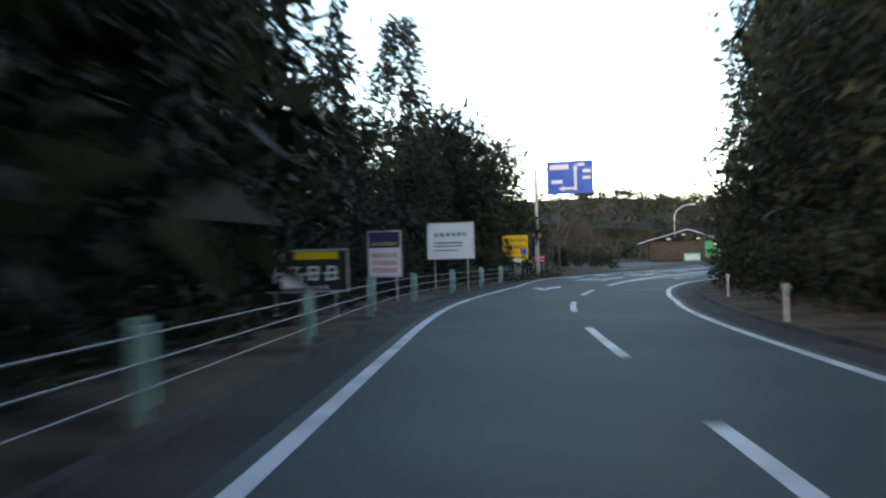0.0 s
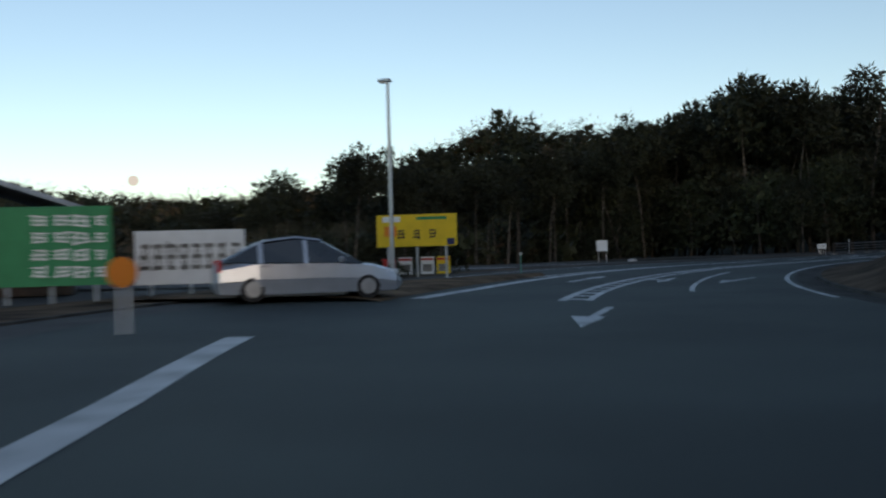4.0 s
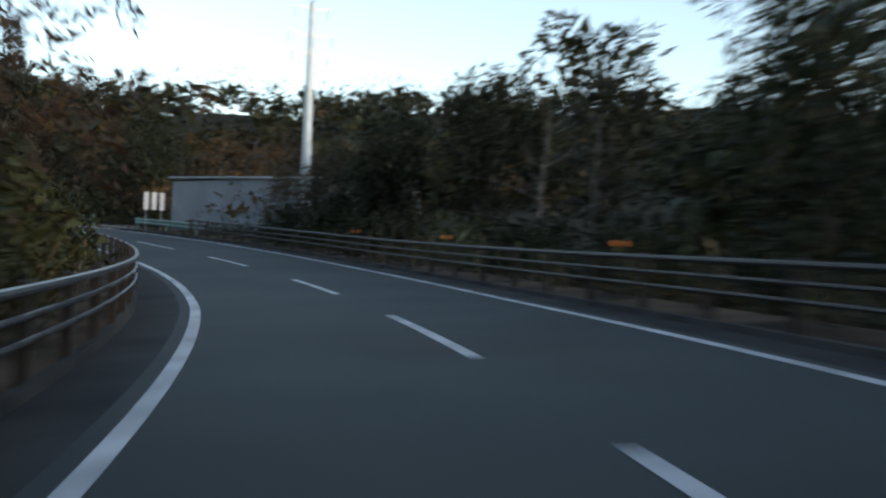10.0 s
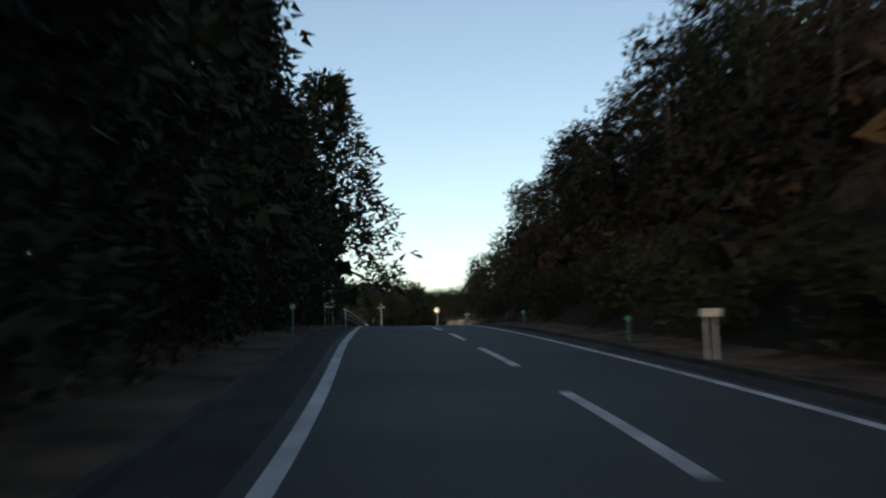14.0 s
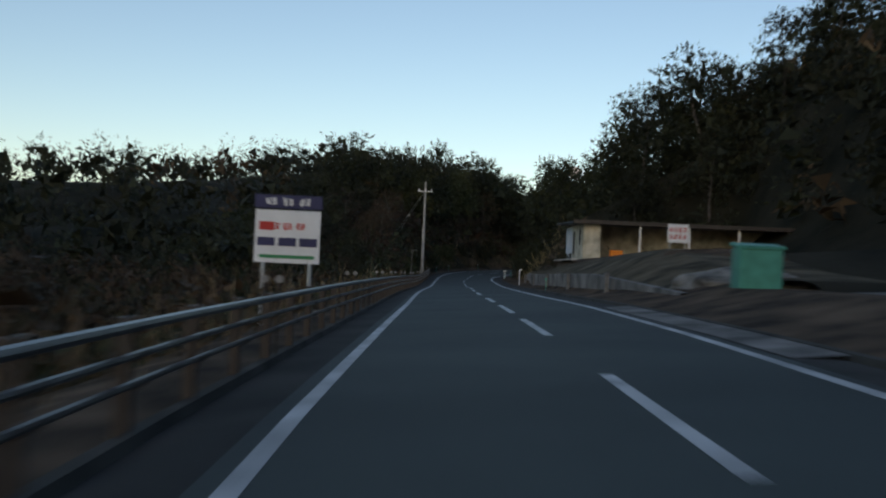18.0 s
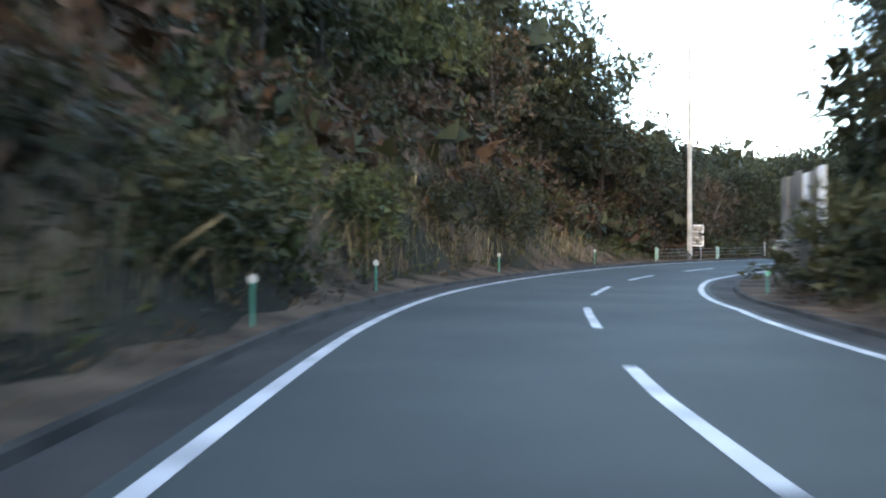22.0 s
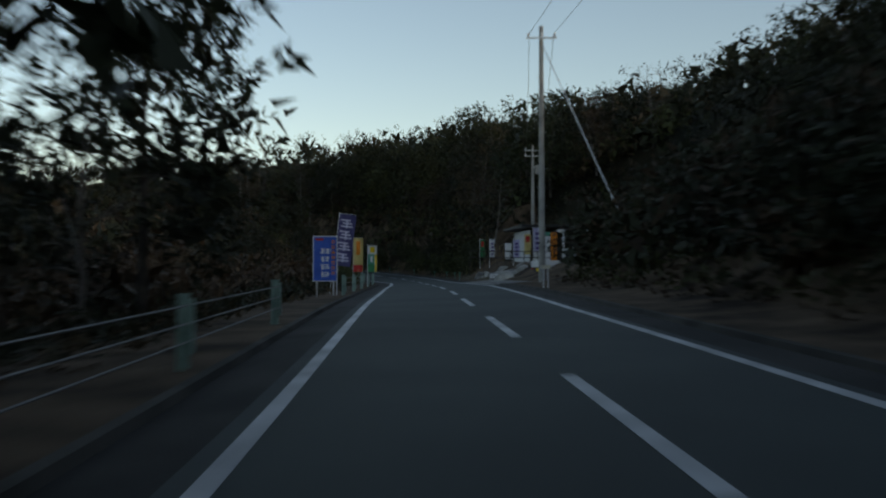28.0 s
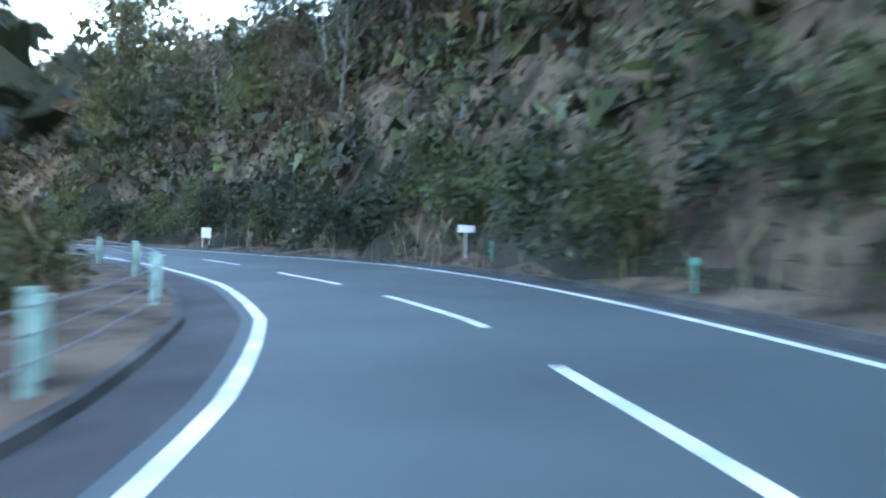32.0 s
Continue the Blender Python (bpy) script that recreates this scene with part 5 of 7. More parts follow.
def beam_rail(k0, k1, u, step=4.0, lift=0.0):
    """A pale green corrugated beam on paired posts."""
    ob = thing("beam_guardrail", Matrix(), "pale green corrugated steel beam guard rail on round posts", "guard rail", "guard rails")
    section = [(0.0, 0.44), (0.05, 0.48), (0.05, 0.54), (0.0, 0.58), (0.0, 0.63), (0.05, 0.67), (0.05, 0.74), (0.0, 0.78)]
    fine = steps(k0, k1, 1.5)
    bm = bmesh.new()
    rows = []
    for k in fine:
        rows.append([bm.verts.new(at(k, u - a, b + lift)) for a, b in section] + [bm.verts.new(at(k, u - a + 0.012, b + lift)) for a, b in reversed(section)])
    for a, b in zip(rows, rows[1:]):
        for j in range(len(a)):
            bm.faces.new((a[j], a[(j + 1) % len(a)], b[(j + 1) % len(a)], b[j]))
    bm.faces.new(rows[0])
    bm.faces.new(rows[-1])
    part("beam", bm, GREEN_PAINT, ob)
    post = None
    for k in steps(k0, k1, step):
        p = at(k, u + 0.1)
        m = pose(p.x, p.y, p.z, 0, 0, heading(k))
        if post is None:
            post = part("post", rod(bmesh.new(), 0.06, (0, 0, -0.4), (0, 0, 0.72), 10), GREEN_PAINT, ob)
            post.matrix_world = m
        else:
            q = new("post", post.data)
            q.parent, q.matrix_world = ob, m
    return ob


def bars(ob, mat, rows, y=-0.022, depth=0.012):
    """Flat bars that stand for writing: (x, z, width, height) each a part of its own."""
    for x, z, w, h in rows:
        block("lettering", ob, mat, w, depth, h, x, y, z)


def scribble(ob, mat, x, z, w, h, seed, y=-0.022):
    """Strokes of one unreadable character."""
    r = random.Random(seed)
    bm = bmesh.new()
    for i in range(5):
        if i < 3:
            box(bm, w * r.uniform(0.6, 1.0), 0.012, h * 0.13, x + r.uniform(-0.08, 0.08) * w, y, z + h * (0.36 - 0.34 * i), turn=0, lean=r.uniform(-8, 8))
        else:
            box(bm, w * 0.15, 0.0115, h * r.uniform(0.6, 0.95), x + (i - 3.5) * w * 0.5, y - 0.0005, z + r.uniform(-0.1, 0.1) * h, lean=r.uniform(-15, 15))
    part("lettering", bm, mat, ob)


def board(name, m, w, h, z, face, label, category="sign", frame=None, legs=2, leg_mat=None, leg_r=0.03, border=0.04, group=""):
    """A framed board on legs; its face looks along -y."""
    ob = thing(name, m, label, category, group)
    block("panel", ob, face, w, 0.03, h, 0, 0, z + h / 2, bevel=0.004)
    if frame:
        for x in (-1, 1):
            block("frame_side", ob, frame, border, 0.05, h + border, x * (w / 2 + border / 2 - 0.004), 0, z + h / 2, bevel=0.004)
        for s in (0, 1):
            block("frame_rail", ob, frame, w, 0.05, border, 0, 0, z + s * h, bevel=0.004)
    for i in range(legs):
        x = 0 if legs == 1 else (-0.5 + i / (legs - 1)) * w * 0.72
        bar("leg", ob, leg_mat or STEEL, leg_r, (x, 0.04, -0.4), (x, 0.04, z + h * 0.85), n=8)
    return ob


def utility_pole(k, u, h, arms=(0.9,), trans=False, m=None):
    ob = thing("utility_pole", m or on_land(k, u), "tall pale concrete utility pole with steel crossarms", "utility pole", "utility poles")
    bar("shaft", ob, CONCRETE, 0.17, (0, 0, -0.5), (0, 0, h), n=14, r2=0.1)
    for a in arms:
        block("crossarm", ob, STEEL, 1.5, 0.08, 0.08, 0, -0.14, h - a, bevel=0.01)
        for x in (-0.65, 0, 0.65):
            bar("insulator", ob, WHITE, 0.045, (x, -0.14, h - a + 0.04), (x, -0.14, h - a + 0.24), n=8)
    for z in np.arange(2.0, h - 1.5, 0.9):
        bar("step_bolt", ob, STEEL, 0.012, (-0.26 if int(z / 0.9) % 2 else 0.13, 0, z), (-0.13 if int(z / 0.9) % 2 else 0.26, 0, z), n=5)
    if trans:
        bar("transformer", ob, CONCRETE, 0.25, (0.42, 0, h - 2.6), (0.42, 0, h - 1.8), n=12)
        block("bracket", ob, STEEL, 0.6, 0.08, 0.06, 0.2, 0, h - 2.0)
    return ob


def wire(p, q, sag=0.6, name="overhead_wire"):
    pts = [Vector(p).lerp(Vector(q), t) - Vector((0, 0, sag * 4 * t * (1 - t))) for t in np.linspace(0, 1, 14)]
    me = tube(bmesh.new(), pts, 0.012, 4)
    ob = new(name, bpy.data.meshes.new(name))
    me.to_mesh(ob.data)
    me.free()
    ob.data.materials.append(BLACK)
    return tagged(ob, "thin black overhead wire slung between poles", "wire", "overhead wires")


def banner(m, h, w, z, cloth, label, marks=(), pole_mat=None, blow=0.06, seed=1):
    """A tall cloth flag on a thin pole; the cloth ripples."""
    ob = thing("banner_flag", m, label, "banner", "banner flags")
    bar("pole", ob, pole_mat or WHITE, 0.016, (-w / 2 - 0.02, 0, -0.3), (-w / 2 - 0.02, 0, z + h + 0.08), n=6)
    bar("arm", ob, pole_mat or WHITE, 0.01, (-w / 2 - 0.02, 0, z + h + 0.02), (w / 2, 0, z + h + 0.02), n=5)
    bm = bmesh.new()
    nx, nz = 6, 18
    grid = [[bm.verts.new((-w / 2 + w * i / nx, blow * math.sin(i * 0.9 + j * 0.45 + seed) * (i / nx), z + h * j / nz)) for i in range(nx + 1)] for j in range(nz + 1)]
    for j in range(nz):
        for i in range(nx):
            bm.faces.new((grid[j][i], grid[j][i + 1], grid[j + 1][i + 1], grid[j + 1][i]))
    bmesh.ops.solidify(bm, geom=bm.faces[:], thickness=0.006)
    part("cloth", bm, cloth, ob)
    for mat, za, zb, xa, xb in marks:
        bm = bmesh.new()
        a0, a1, b0, b1 = xa, xb, za, zb
        g = [[bm.verts.new((-w / 2 + w * (a0 + (a1 - a0) * i / 3), blow * math.sin((a0 + (a1 - a0) * i / 3) * nx * 0.9 + (b0 + (b1 - b0) * j / 6) * nz * 0.45 + seed) * (a0 + (a1 - a0) * i / 3) - 0.016, z + h * (b0 + (b1 - b0) * j / 6))) for i in range(4)] for j in range(7)]
        for j in range(6):
            for i in range(3):
                bm.faces.new((g[j][i], g[j][i + 1], g[j + 1][i + 1], g[j + 1][i]))
        part("print", bm, mat, ob)
    return ob


def street_lamp(m, h, reach):
    ob = thing("street_lamp", m, "tall galvanised street lamp with a curved arm", "street lamp", "street lamps")
    pts = [Vector((0, 0, z)) for z in (-0.4, h * 0.4, h * 0.8)] + [Vector((reach * (1 - math.cos(a)), 0, h * 0.8 + h * 0.2 * math.sin(a))) for a in np.linspace(0.2, 1.45, 7)]
    part("pole", tube(bmesh.new(), pts, 0.07, 10), STEEL, ob)
    block("lamp_head", ob, STEEL, 0.6, 0.26, 0.14, pts[-1].x + 0.25, 0, pts[-1].z, bevel=0.04)
    block("lens", ob, WHITE, 0.36, 0.2, 0.05, pts[-1].x + 0.3, 0, pts[-1].z - 0.085, bevel=0.01)
    return ob


def little_sign(k, u, w=0.55, h=0.3, z=1.1, face=None, legs=2, label="small white notice on two thin steel legs", turn=0.0):
    return board("small_sign", on_land(k, u, turn), w, h, z, face or WHITE, label, "sign", legs=legs, leg_r=0.02, group="small roadside signs")


# ---- first stretch: boards, fence, direction sign ----
cable_fence(-1.27, 1.85, lambda k: tab(k, LEFT_LINE) - 1.25, 6.6, -0.2)
for k in (0.47,):
    b = thing("post_cap_sign", on_road(k, tab(k, LEFT_LINE) - 1.35, 1.02), "small white box sign on a fence post", "sign", "post cap signs")
    block("panel", b, WHITE, 0.32, 0.05, 0.2, 0, -0.02, -0.05, bevel=0.01)
    block("bracket", b, STEEL, 0.06, 0.04, 0.12, 0, 0.02, -0.02)


def text_rows(ob, mat, w, h, z, rows, per, seed, y=-0.022, fill=0.8):
    """Rows of unreadable characters across a board."""
    ch = h / rows
    for r in range(rows):
        for c in range(per):
            scribble(ob, mat, -w / 2 + w * (c + 0.5) / per, z + h - ch * (r + 0.5), w / per * fill, ch * 0.72, seed + r * 31 + c, y)


b = board("billboard", on_land(0.69, -5.6), 1.76, 0.85, 0.6, BLACK, "black roadside billboard with white brush lettering and a yellow strip", "billboard", frame=STEEL)
block("strip", b, YELLOW, 0.9, 0.012, 0.16, 0.25, -0.022, 1.34)
block("patch", b, WHITE, 0.42, 0.012, 0.2, -0.58, -0.022, 1.32)
text_rows(b, WHITE, 1.5, 0.5, 0.72, 1, 4, 11)
text_rows(b, WHITE, 1.0, 0.12, 0.62, 1, 9, 21)
b = board("billboard", on_land(0.9, -5.0), 0.86, 1.22, 0.75, WHITE, "tall white notice board with a purple heading", "billboard", frame=STEEL)
block("heading", b, NAVY, 0.84, 0.012, 0.42, 0, -0.022, 1.74)
text_rows(b, YELLOW, 0.7, 0.14, 1.56, 1, 6, 31, -0.034)
text_rows(b, RED, 0.7, 0.6, 0.82, 3, 6, 41)
b = board("billboard", on_land(1.26, -5.1), 1.75, 1.35, 1.2, WHITE, "pale grey information board in a steel frame", "billboard", frame=STEEL)
text_rows(b, BLACK, 1.3, 0.22, 2.0, 1, 6, 51)
bars(b, DARK_CONCRETE, [(-0.1, 1.8, 1.1, 0.05), (-0.1, 1.68, 1.1, 0.04), (-0.2, 1.52, 0.9, 0.04)])
b = board("billboard", on_land(1.95, -6.8), 1.5, 1.46, 1.0, YELLOW, "yellow roadside billboard with dark lettering and a blue patch", "billboard", leg_r=0.035)
text_rows(b, BLACK, 1.35, 0.75, 1.6, 2, 7, 61)
text_rows(b, ORANGE, 0.95, 0.25, 1.38, 1, 5, 71)
block("patch", b, BLUE, 0.36, 0.012, 0.32, 0.5, -0.022, 1.5)
text_rows(b, BLACK, 1.35, 0.22, 1.06, 1, 8, 81)
little_sign(1.88, -6.2, 0.45, 0.2, 0.95, WHITE)
b = board("notice_board", on_land(2.16, -6.9), 0.9, 0.55, 0.75, RED, "red notice board with white and green marks beside the fence", "sign")
text_rows(b, WHITE, 0.8, 0.4, 0.82, 2, 6, 91)
b = board("billboard", on_land(2.24, -7.6), 0.55, 1.25, 1.1, NAVY, "tall navy blue sign with white lettering", "billboard")
text_rows(b, WHITE, 0.3, 1.1, 1.15, 5, 1, 101)
little_sign(2.05, -6.6, 0.3, 0.2, 0.85, GREEN_PAINT)


def direction_sign(m, h, w, hh, reach, low, face, label, back=False):
    """A gantry sign on a side pole with two arms."""
    ob = thing("direction_sign", m, label, "road sign")
    bar("pole", ob, STEEL, 0.1, (0, 0, -0.5), (0, 0, h), n=14)
    s = 1 if reach > 0 else -1
    for z in (low + hh * 0.25, low + hh * 0.8):
        bar("arm", ob, STEEL, 0.05, (0, 0, z), (reach + s * w * 0.95, 0, z), n=10)
    block("panel", ob, face, w, 0.03, hh, reach + s * w / 2, -0.08 if not back else 0.08, low + hh / 2, bevel=0.01)
    for x in (0.2, 0.5, 0.8):
        block("rib", ob, STEEL, 0.06, 0.05, hh, reach + s * w * x, -0.045 if not back else 0.045, low + hh / 2)
    return ob, reach + s * w / 2


d, cx = direction_sign(on_land(2.13, -6.7), 6.6, 2.85, 2.0, 0.75, 5.0, BLUE, "large blue overhead direction sign with white arrows on a steel pole")
block("arrow_stem", d, WHITE, 0.16, 0.012, 1.3, cx + 0.35, -0.105, 5.85)
block("arrow_branch", d, WHITE, 0.75, 0.012, 0.14, cx - 0.05, -0.106, 5.32)
for x, z, t in ((cx + 0.35, 6.6, 0), (cx - 0.5, 5.32, 90)):
    bm = bmesh.new()
    q = [bm.verts.new(pose(x, -0.107, z, 0, -t, 0) @ Vector(v)) for v in ((-0.18, 0, -0.12), (0.18, 0, -0.12), (0, 0, 0.2))]
    bm.faces.new(q)
    part("arrow_head", bm, WHITE, d)
block("heading", d, WHITE, 1.2, 0.012, 0.3, cx - 0.65, -0.106, 6.65)
bars(d, WHITE, [(cx - 0.8, 5.75, 0.7, 0.22), (cx + 1.05, 6.35, 0.5, 0.2), (cx + 1.05, 5.95, 0.5, 0.2), (cx + 0.7, 6.75, 0.45, 0.18)], -0.107)
sp = thing("speed_sign", on_land(2.11, -6.55), "round speed limit sign with a red ring on the pole", "road sign")
part("plate", disc(bmesh.new(), 0.28, 0, -0.14, 2.5, 0.02, 28), RED, sp)
part("face", disc(bmesh.new(), 0.22, 0, -0.153, 2.5, 0.02, 28), WHITE, sp)
block("clamp", sp, STEEL, 0.22, 0.2, 0.08, -0.05, -0.02, 2.5)
curve = bpy.data.curves.new("numerals", "FONT")
curve.body, curve.size, curve.align_x, curve.extrude = "40", 0.3, "CENTER", 0.003
num = new("numerals", curve)
num.data.materials.append(NAVY)
num.parent, num.matrix_basis = sp, pose(0, -0.17, 2.39, 90, 0, 0)
bar("bracket_post", sp, STEEL, 0.03, (-0.12, 0.02, -0.3), (-0.12, 0.02, 2.7), n=8)
delineator(0.63, 3.6, True, GREEN_PAINT, 0.7, WHITE)
delineator(1.1, 4.6, True, GREEN_PAINT, 0.7, WHITE)
little_sign(3.7, 7.9, 0.4, 0.2, 0.9, WHITE)

# ---- the junction ----
street_lamp(on_land(4.2, -10.2, 8), 6.8, 2.0)


def flat_lamp(m, h):
    ob = thing("lamp_post", m, "tall slender lamp post with a flat head", "street lamp", "street lamps")
    bar("pole", ob, STEEL, 0.09, (0, 0, -0.4), (0, 0, h), n=12, r2=0.055)
    block("lamp_head", ob, STEEL, 0.5, 0.3, 0.12, -0.12, 0, h, bevel=0.03)
    block("lens", ob, WHITE, 0.3, 0.22, 0.03, -0.14, 0, h - 0.07)
    return ob


flat_lamp(on_land(5.47, -8.9), 7.6)
flat_lamp(on_land(4.74, 8.2), 8.3)


def at_xy(x, y, yaw, lift=0.0):
    return pose(x, y, float(ground_z(x, y)[0]) + lift, 0, 0, yaw)


b = board("billboard", at_xy(35.6, 132.6, -20), 3.1, 2.1, 0.5, GREEN, "large green billboard with white price lettering", "billboard", legs=3, leg_r=0.05)
text_rows(b, WHITE, 1.1, 1.8, 0.65, 4, 2, 111)
for i in range(4):
    scribble(b, WHITE, 0.75, 0.85 + i * 0.45, 0.5, 0.36, 130 + i)
    scribble(b, WHITE, 1.25, 0.85 + i * 0.45, 0.3, 0.3, 140 + i)
b = board("billboard", at_xy(39.8, 134.2, -22), 3.2, 1.6, 0.35, WHITE, "wide white billboard with dark lettering", "billboard", legs=3, leg_r=0.05)
text_rows(b, DARK_CONCRETE, 3.0, 1.3, 0.5, 1, 8, 151)
b = board("billboard", at_xy(31.2, 128.0, -18), 2.0, 1.0, 0.2, TEAL_PAINT, "low green sign panel with white bars", "billboard", legs=2)
for i in range(7):
    block("lettering", b, WHITE, 0.12, 0.012, 0.7, -0.8 + i * 0.27, -0.022, 0.7)


def shop_house(m):
    """A low wooden shop with a wide blue-grey roof."""
    ob = thing("shop_building", m, "low wooden shop with a wide blue-grey metal roof", "building")
    block("wall", ob, material("brown timber wall", (0.05, 0.03, 0.02), 0.8, 0.3, 2, 20, 0.3), 9.0, 7.0, 2.6, 0, 0, 1.3, bevel=0.02)
    bm = bmesh.new()
    prof = [(-6.2, 2.45), (0.5, 4.3), (5.4, 2.6), (5.4, 2.45), (0.5, 4.12), (-6.2, 2.3)]
    a = [bm.verts.new((x, -4.4, z)) for x, z in prof]
    c = [bm.verts.new((x, 4.4, z)) for x, z in prof]
    bm.faces.new(a)
    bm.faces.new(c[::-1])
    for i in range(6):
        bm.faces.new((a[i], c[i], c[(i + 1) % 6], a[(i + 1) % 6]))
    part("roof", bm, material("blue-grey roof sheet", (0.16, 0.21, 0.28), 0.45, 0.15, 1, 20, 0.1, metal=0.3), ob)
    for x in (-2.8, -1.2, 0.4, 2.0):
        w = block("window", ob, BLACK, 1.2, 0.06, 1.1, x, -3.53, 1.5)
        block("window_frame", w, WHITE, 1.3, 0.05, 0.06, 0, -0.03, 0.55)
    for x in (-5.8, -4.9):
        bar("porch_post", ob, BROWN_STEEL, 0.08, (x, -4.1, -0.3), (x, -4.1, 2.4), n=8)
    for x in (-2, 0, 2):
        block("roof_light", ob, WHITE, 0.5, 0.3, 0.25, x, -3.2, 3.5 + 0.27 * x * (1 if x < 0.5 else -1), bevel=0.03)
    return ob


shop_house(at_xy(33.5, 142.5, -12))
o = thing("warning_sign", on_land(4.63, -6.6), "round orange warning disc on two white posts", "road sign")
part("disc", disc(bmesh.new(), 0.24, 0, -0.05, 0.95, 0.03, 24), ORANGE, o)
for x in (-0.08, 0.08):
    bar("post", o, WHITE, 0.025, (x, 0, -0.3), (x, 0, 0.95), n=8)
b = board("billboard", at_xy(50.64, 139.7, -34), 3.2, 1.28, 1.28, YELLOW, "wide yellow billboard with large dark characters above a stall", "billboard", legs=3, leg_r=0.05)
text_rows(b, BLACK, 1.9, 0.55, 1.5, 1, 3, 161, fill=0.5)
block("patch", b, WHITE, 0.7, 0.012, 0.22, -1.0, -0.022, 2.38)
block("patch", b, ORANGE, 0.5, 0.012, 0.4, -1.05, -0.022, 1.9)
block("patch", b, NAVY, 0.3, 0.012, 0.26, 1.35, -0.022, 1.45)
bars(b, GREEN, [(0.6, 2.4, 1.2, 0.12)])
st = thing("roadside_stall", at_xy(51.27, 140.57, -34), "small red and white roadside stall under a billboard", "stall")
block("counter", st, RED, 0.5, 0.8, 0.8, -1.3, 0, 0.4, bevel=0.02)
for x, mat in ((-0.6, WHITE), (0.3, WHITE), (0.95, YELLOW)):
    block("price_panel", st, mat, 0.55, 0.05, 0.7, x, -0.3, 0.5, bevel=0.01)
    block("panel_bar", st, RED, 0.5, 0.02, 0.08, x, -0.335, 0.75)
    block("panel_bar", st, DARK_CONCRETE, 0.4, 0.02, 0.3, x, -0.335, 0.4)
brush("clipped_hedge", 5.25, 5.75, -13, -9, 900, 0.3, LEAF_DARK, "low clipped hedge beside the stall", 95, 0.2, 0.6, "hedge")
delineator(5.66, -5.6, True, REFLECTOR, 0.85, TEAL_PAINT)
board("notice_board", on_land(6.79, -19.0, 18), 0.85, 0.8, 0.9, WHITE, "white notice board at the edge of the pine wood", "sign", leg_r=0.03)
b = board("notice_board", on_land(7.2, -7.6, 20), 0.65, 0.35, 0.5, WHITE, "small white notice board on four legs", "sign", legs=4, leg_r=0.02)
bars(b, DARK_CONCRETE, [(0, 0.7, 0.5, 0.04), (0, 0.6, 0.4, 0.03)])
for k in (6.2, 6.5, 6.85):
    st = thing("boulder", on_land(k, -19.5 + (k - 6.2) * 3), "pale rounded boulder at the car park's edge", "boulder", "boulders")
    bm = bmesh.new()
    bmesh.ops.create_icosphere(bm, subdivisions=3, radius=0.45)
    for v in bm.verts:
        v.co *= 1 + 0.35 * noise.noise(v.co * 1.6 + Vector((k, 0, 0)))
        v.co.z *= 0.6
    part("stone", bm, CONCRETE, st)


def tyre_wheel(parent, x, y, z, r=0.3, w=0.18):
    bm = bmesh.new()
    bmesh.ops.create_cone(bm, cap_ends=True, segments=20, radius1=r, radius2=r, depth=w, matrix=pose(x, y, z, 0, 90, 0))
    bmesh.ops.bevel(bm, geom=[e for e in bm.edges if len(e.link_faces) == 2 and e.calc_face_angle(0) > 1], offset=0.03, segments=2, affect="EDGES")
    t = part("wheel", bm, BLACK, parent, "black tyre")
    part("rim", disc(bmesh.new(), r * 0.62, 0, 0, 0, 0.02, 16, 0), STEEL, t)
    t.children[0].matrix_local = pose(x + (w / 2 + 0.004) * (1 if x > 0 else -1), y, z, 0, 90, 0)
    for a in range(5):
        s = block("spoke", t, STEEL, 0.015, 0.06, r * 1.1, x + (w / 2 + 0.015) * (1 if x > 0 else -1), y, z, tilt=a * 36)
    return t


GLASS = material("dark car glass", (0.02, 0.025, 0.03), 0.08, 0.1, 2, 20, 0, spec=0.8)
SILVER = material("silver car paint", (0.42, 0.45, 0.5), 0.28, 0.06, 3, 60, 0.0, metal=0.5, spec=0.6)


def loft(bm, rows, close=True):
    rings = [[bm.verts.new(p) for p in r] for r in rows]
    for a, b in zip(rings, rings[1:]):
        for j in range(len(a) if close else len(a) - 1):
            bm.faces.new((a[j], a[(j + 1) % len(a)], b[(j + 1) % len(a)], b[j]))
    bm.faces.new(rings[0][::-1])
    bm.faces.new(rings[-1])
    return bm


def car_section(y, half, low, belt, top, roof):
    """Cross-section of a car body at y: sill, belt line and roof."""
    return [(-half, y, low), (-half - 0.02, y, (low + belt) / 2), (-half + 0.02, y, belt), (-roof, y, top - 0.05), (-roof * 0.7, y, top), (roof * 0.7, y, top), (roof, y, top - 0.05), (half - 0.02, y, belt), (half + 0.02, y, (low + belt) / 2), (half, y, low)]


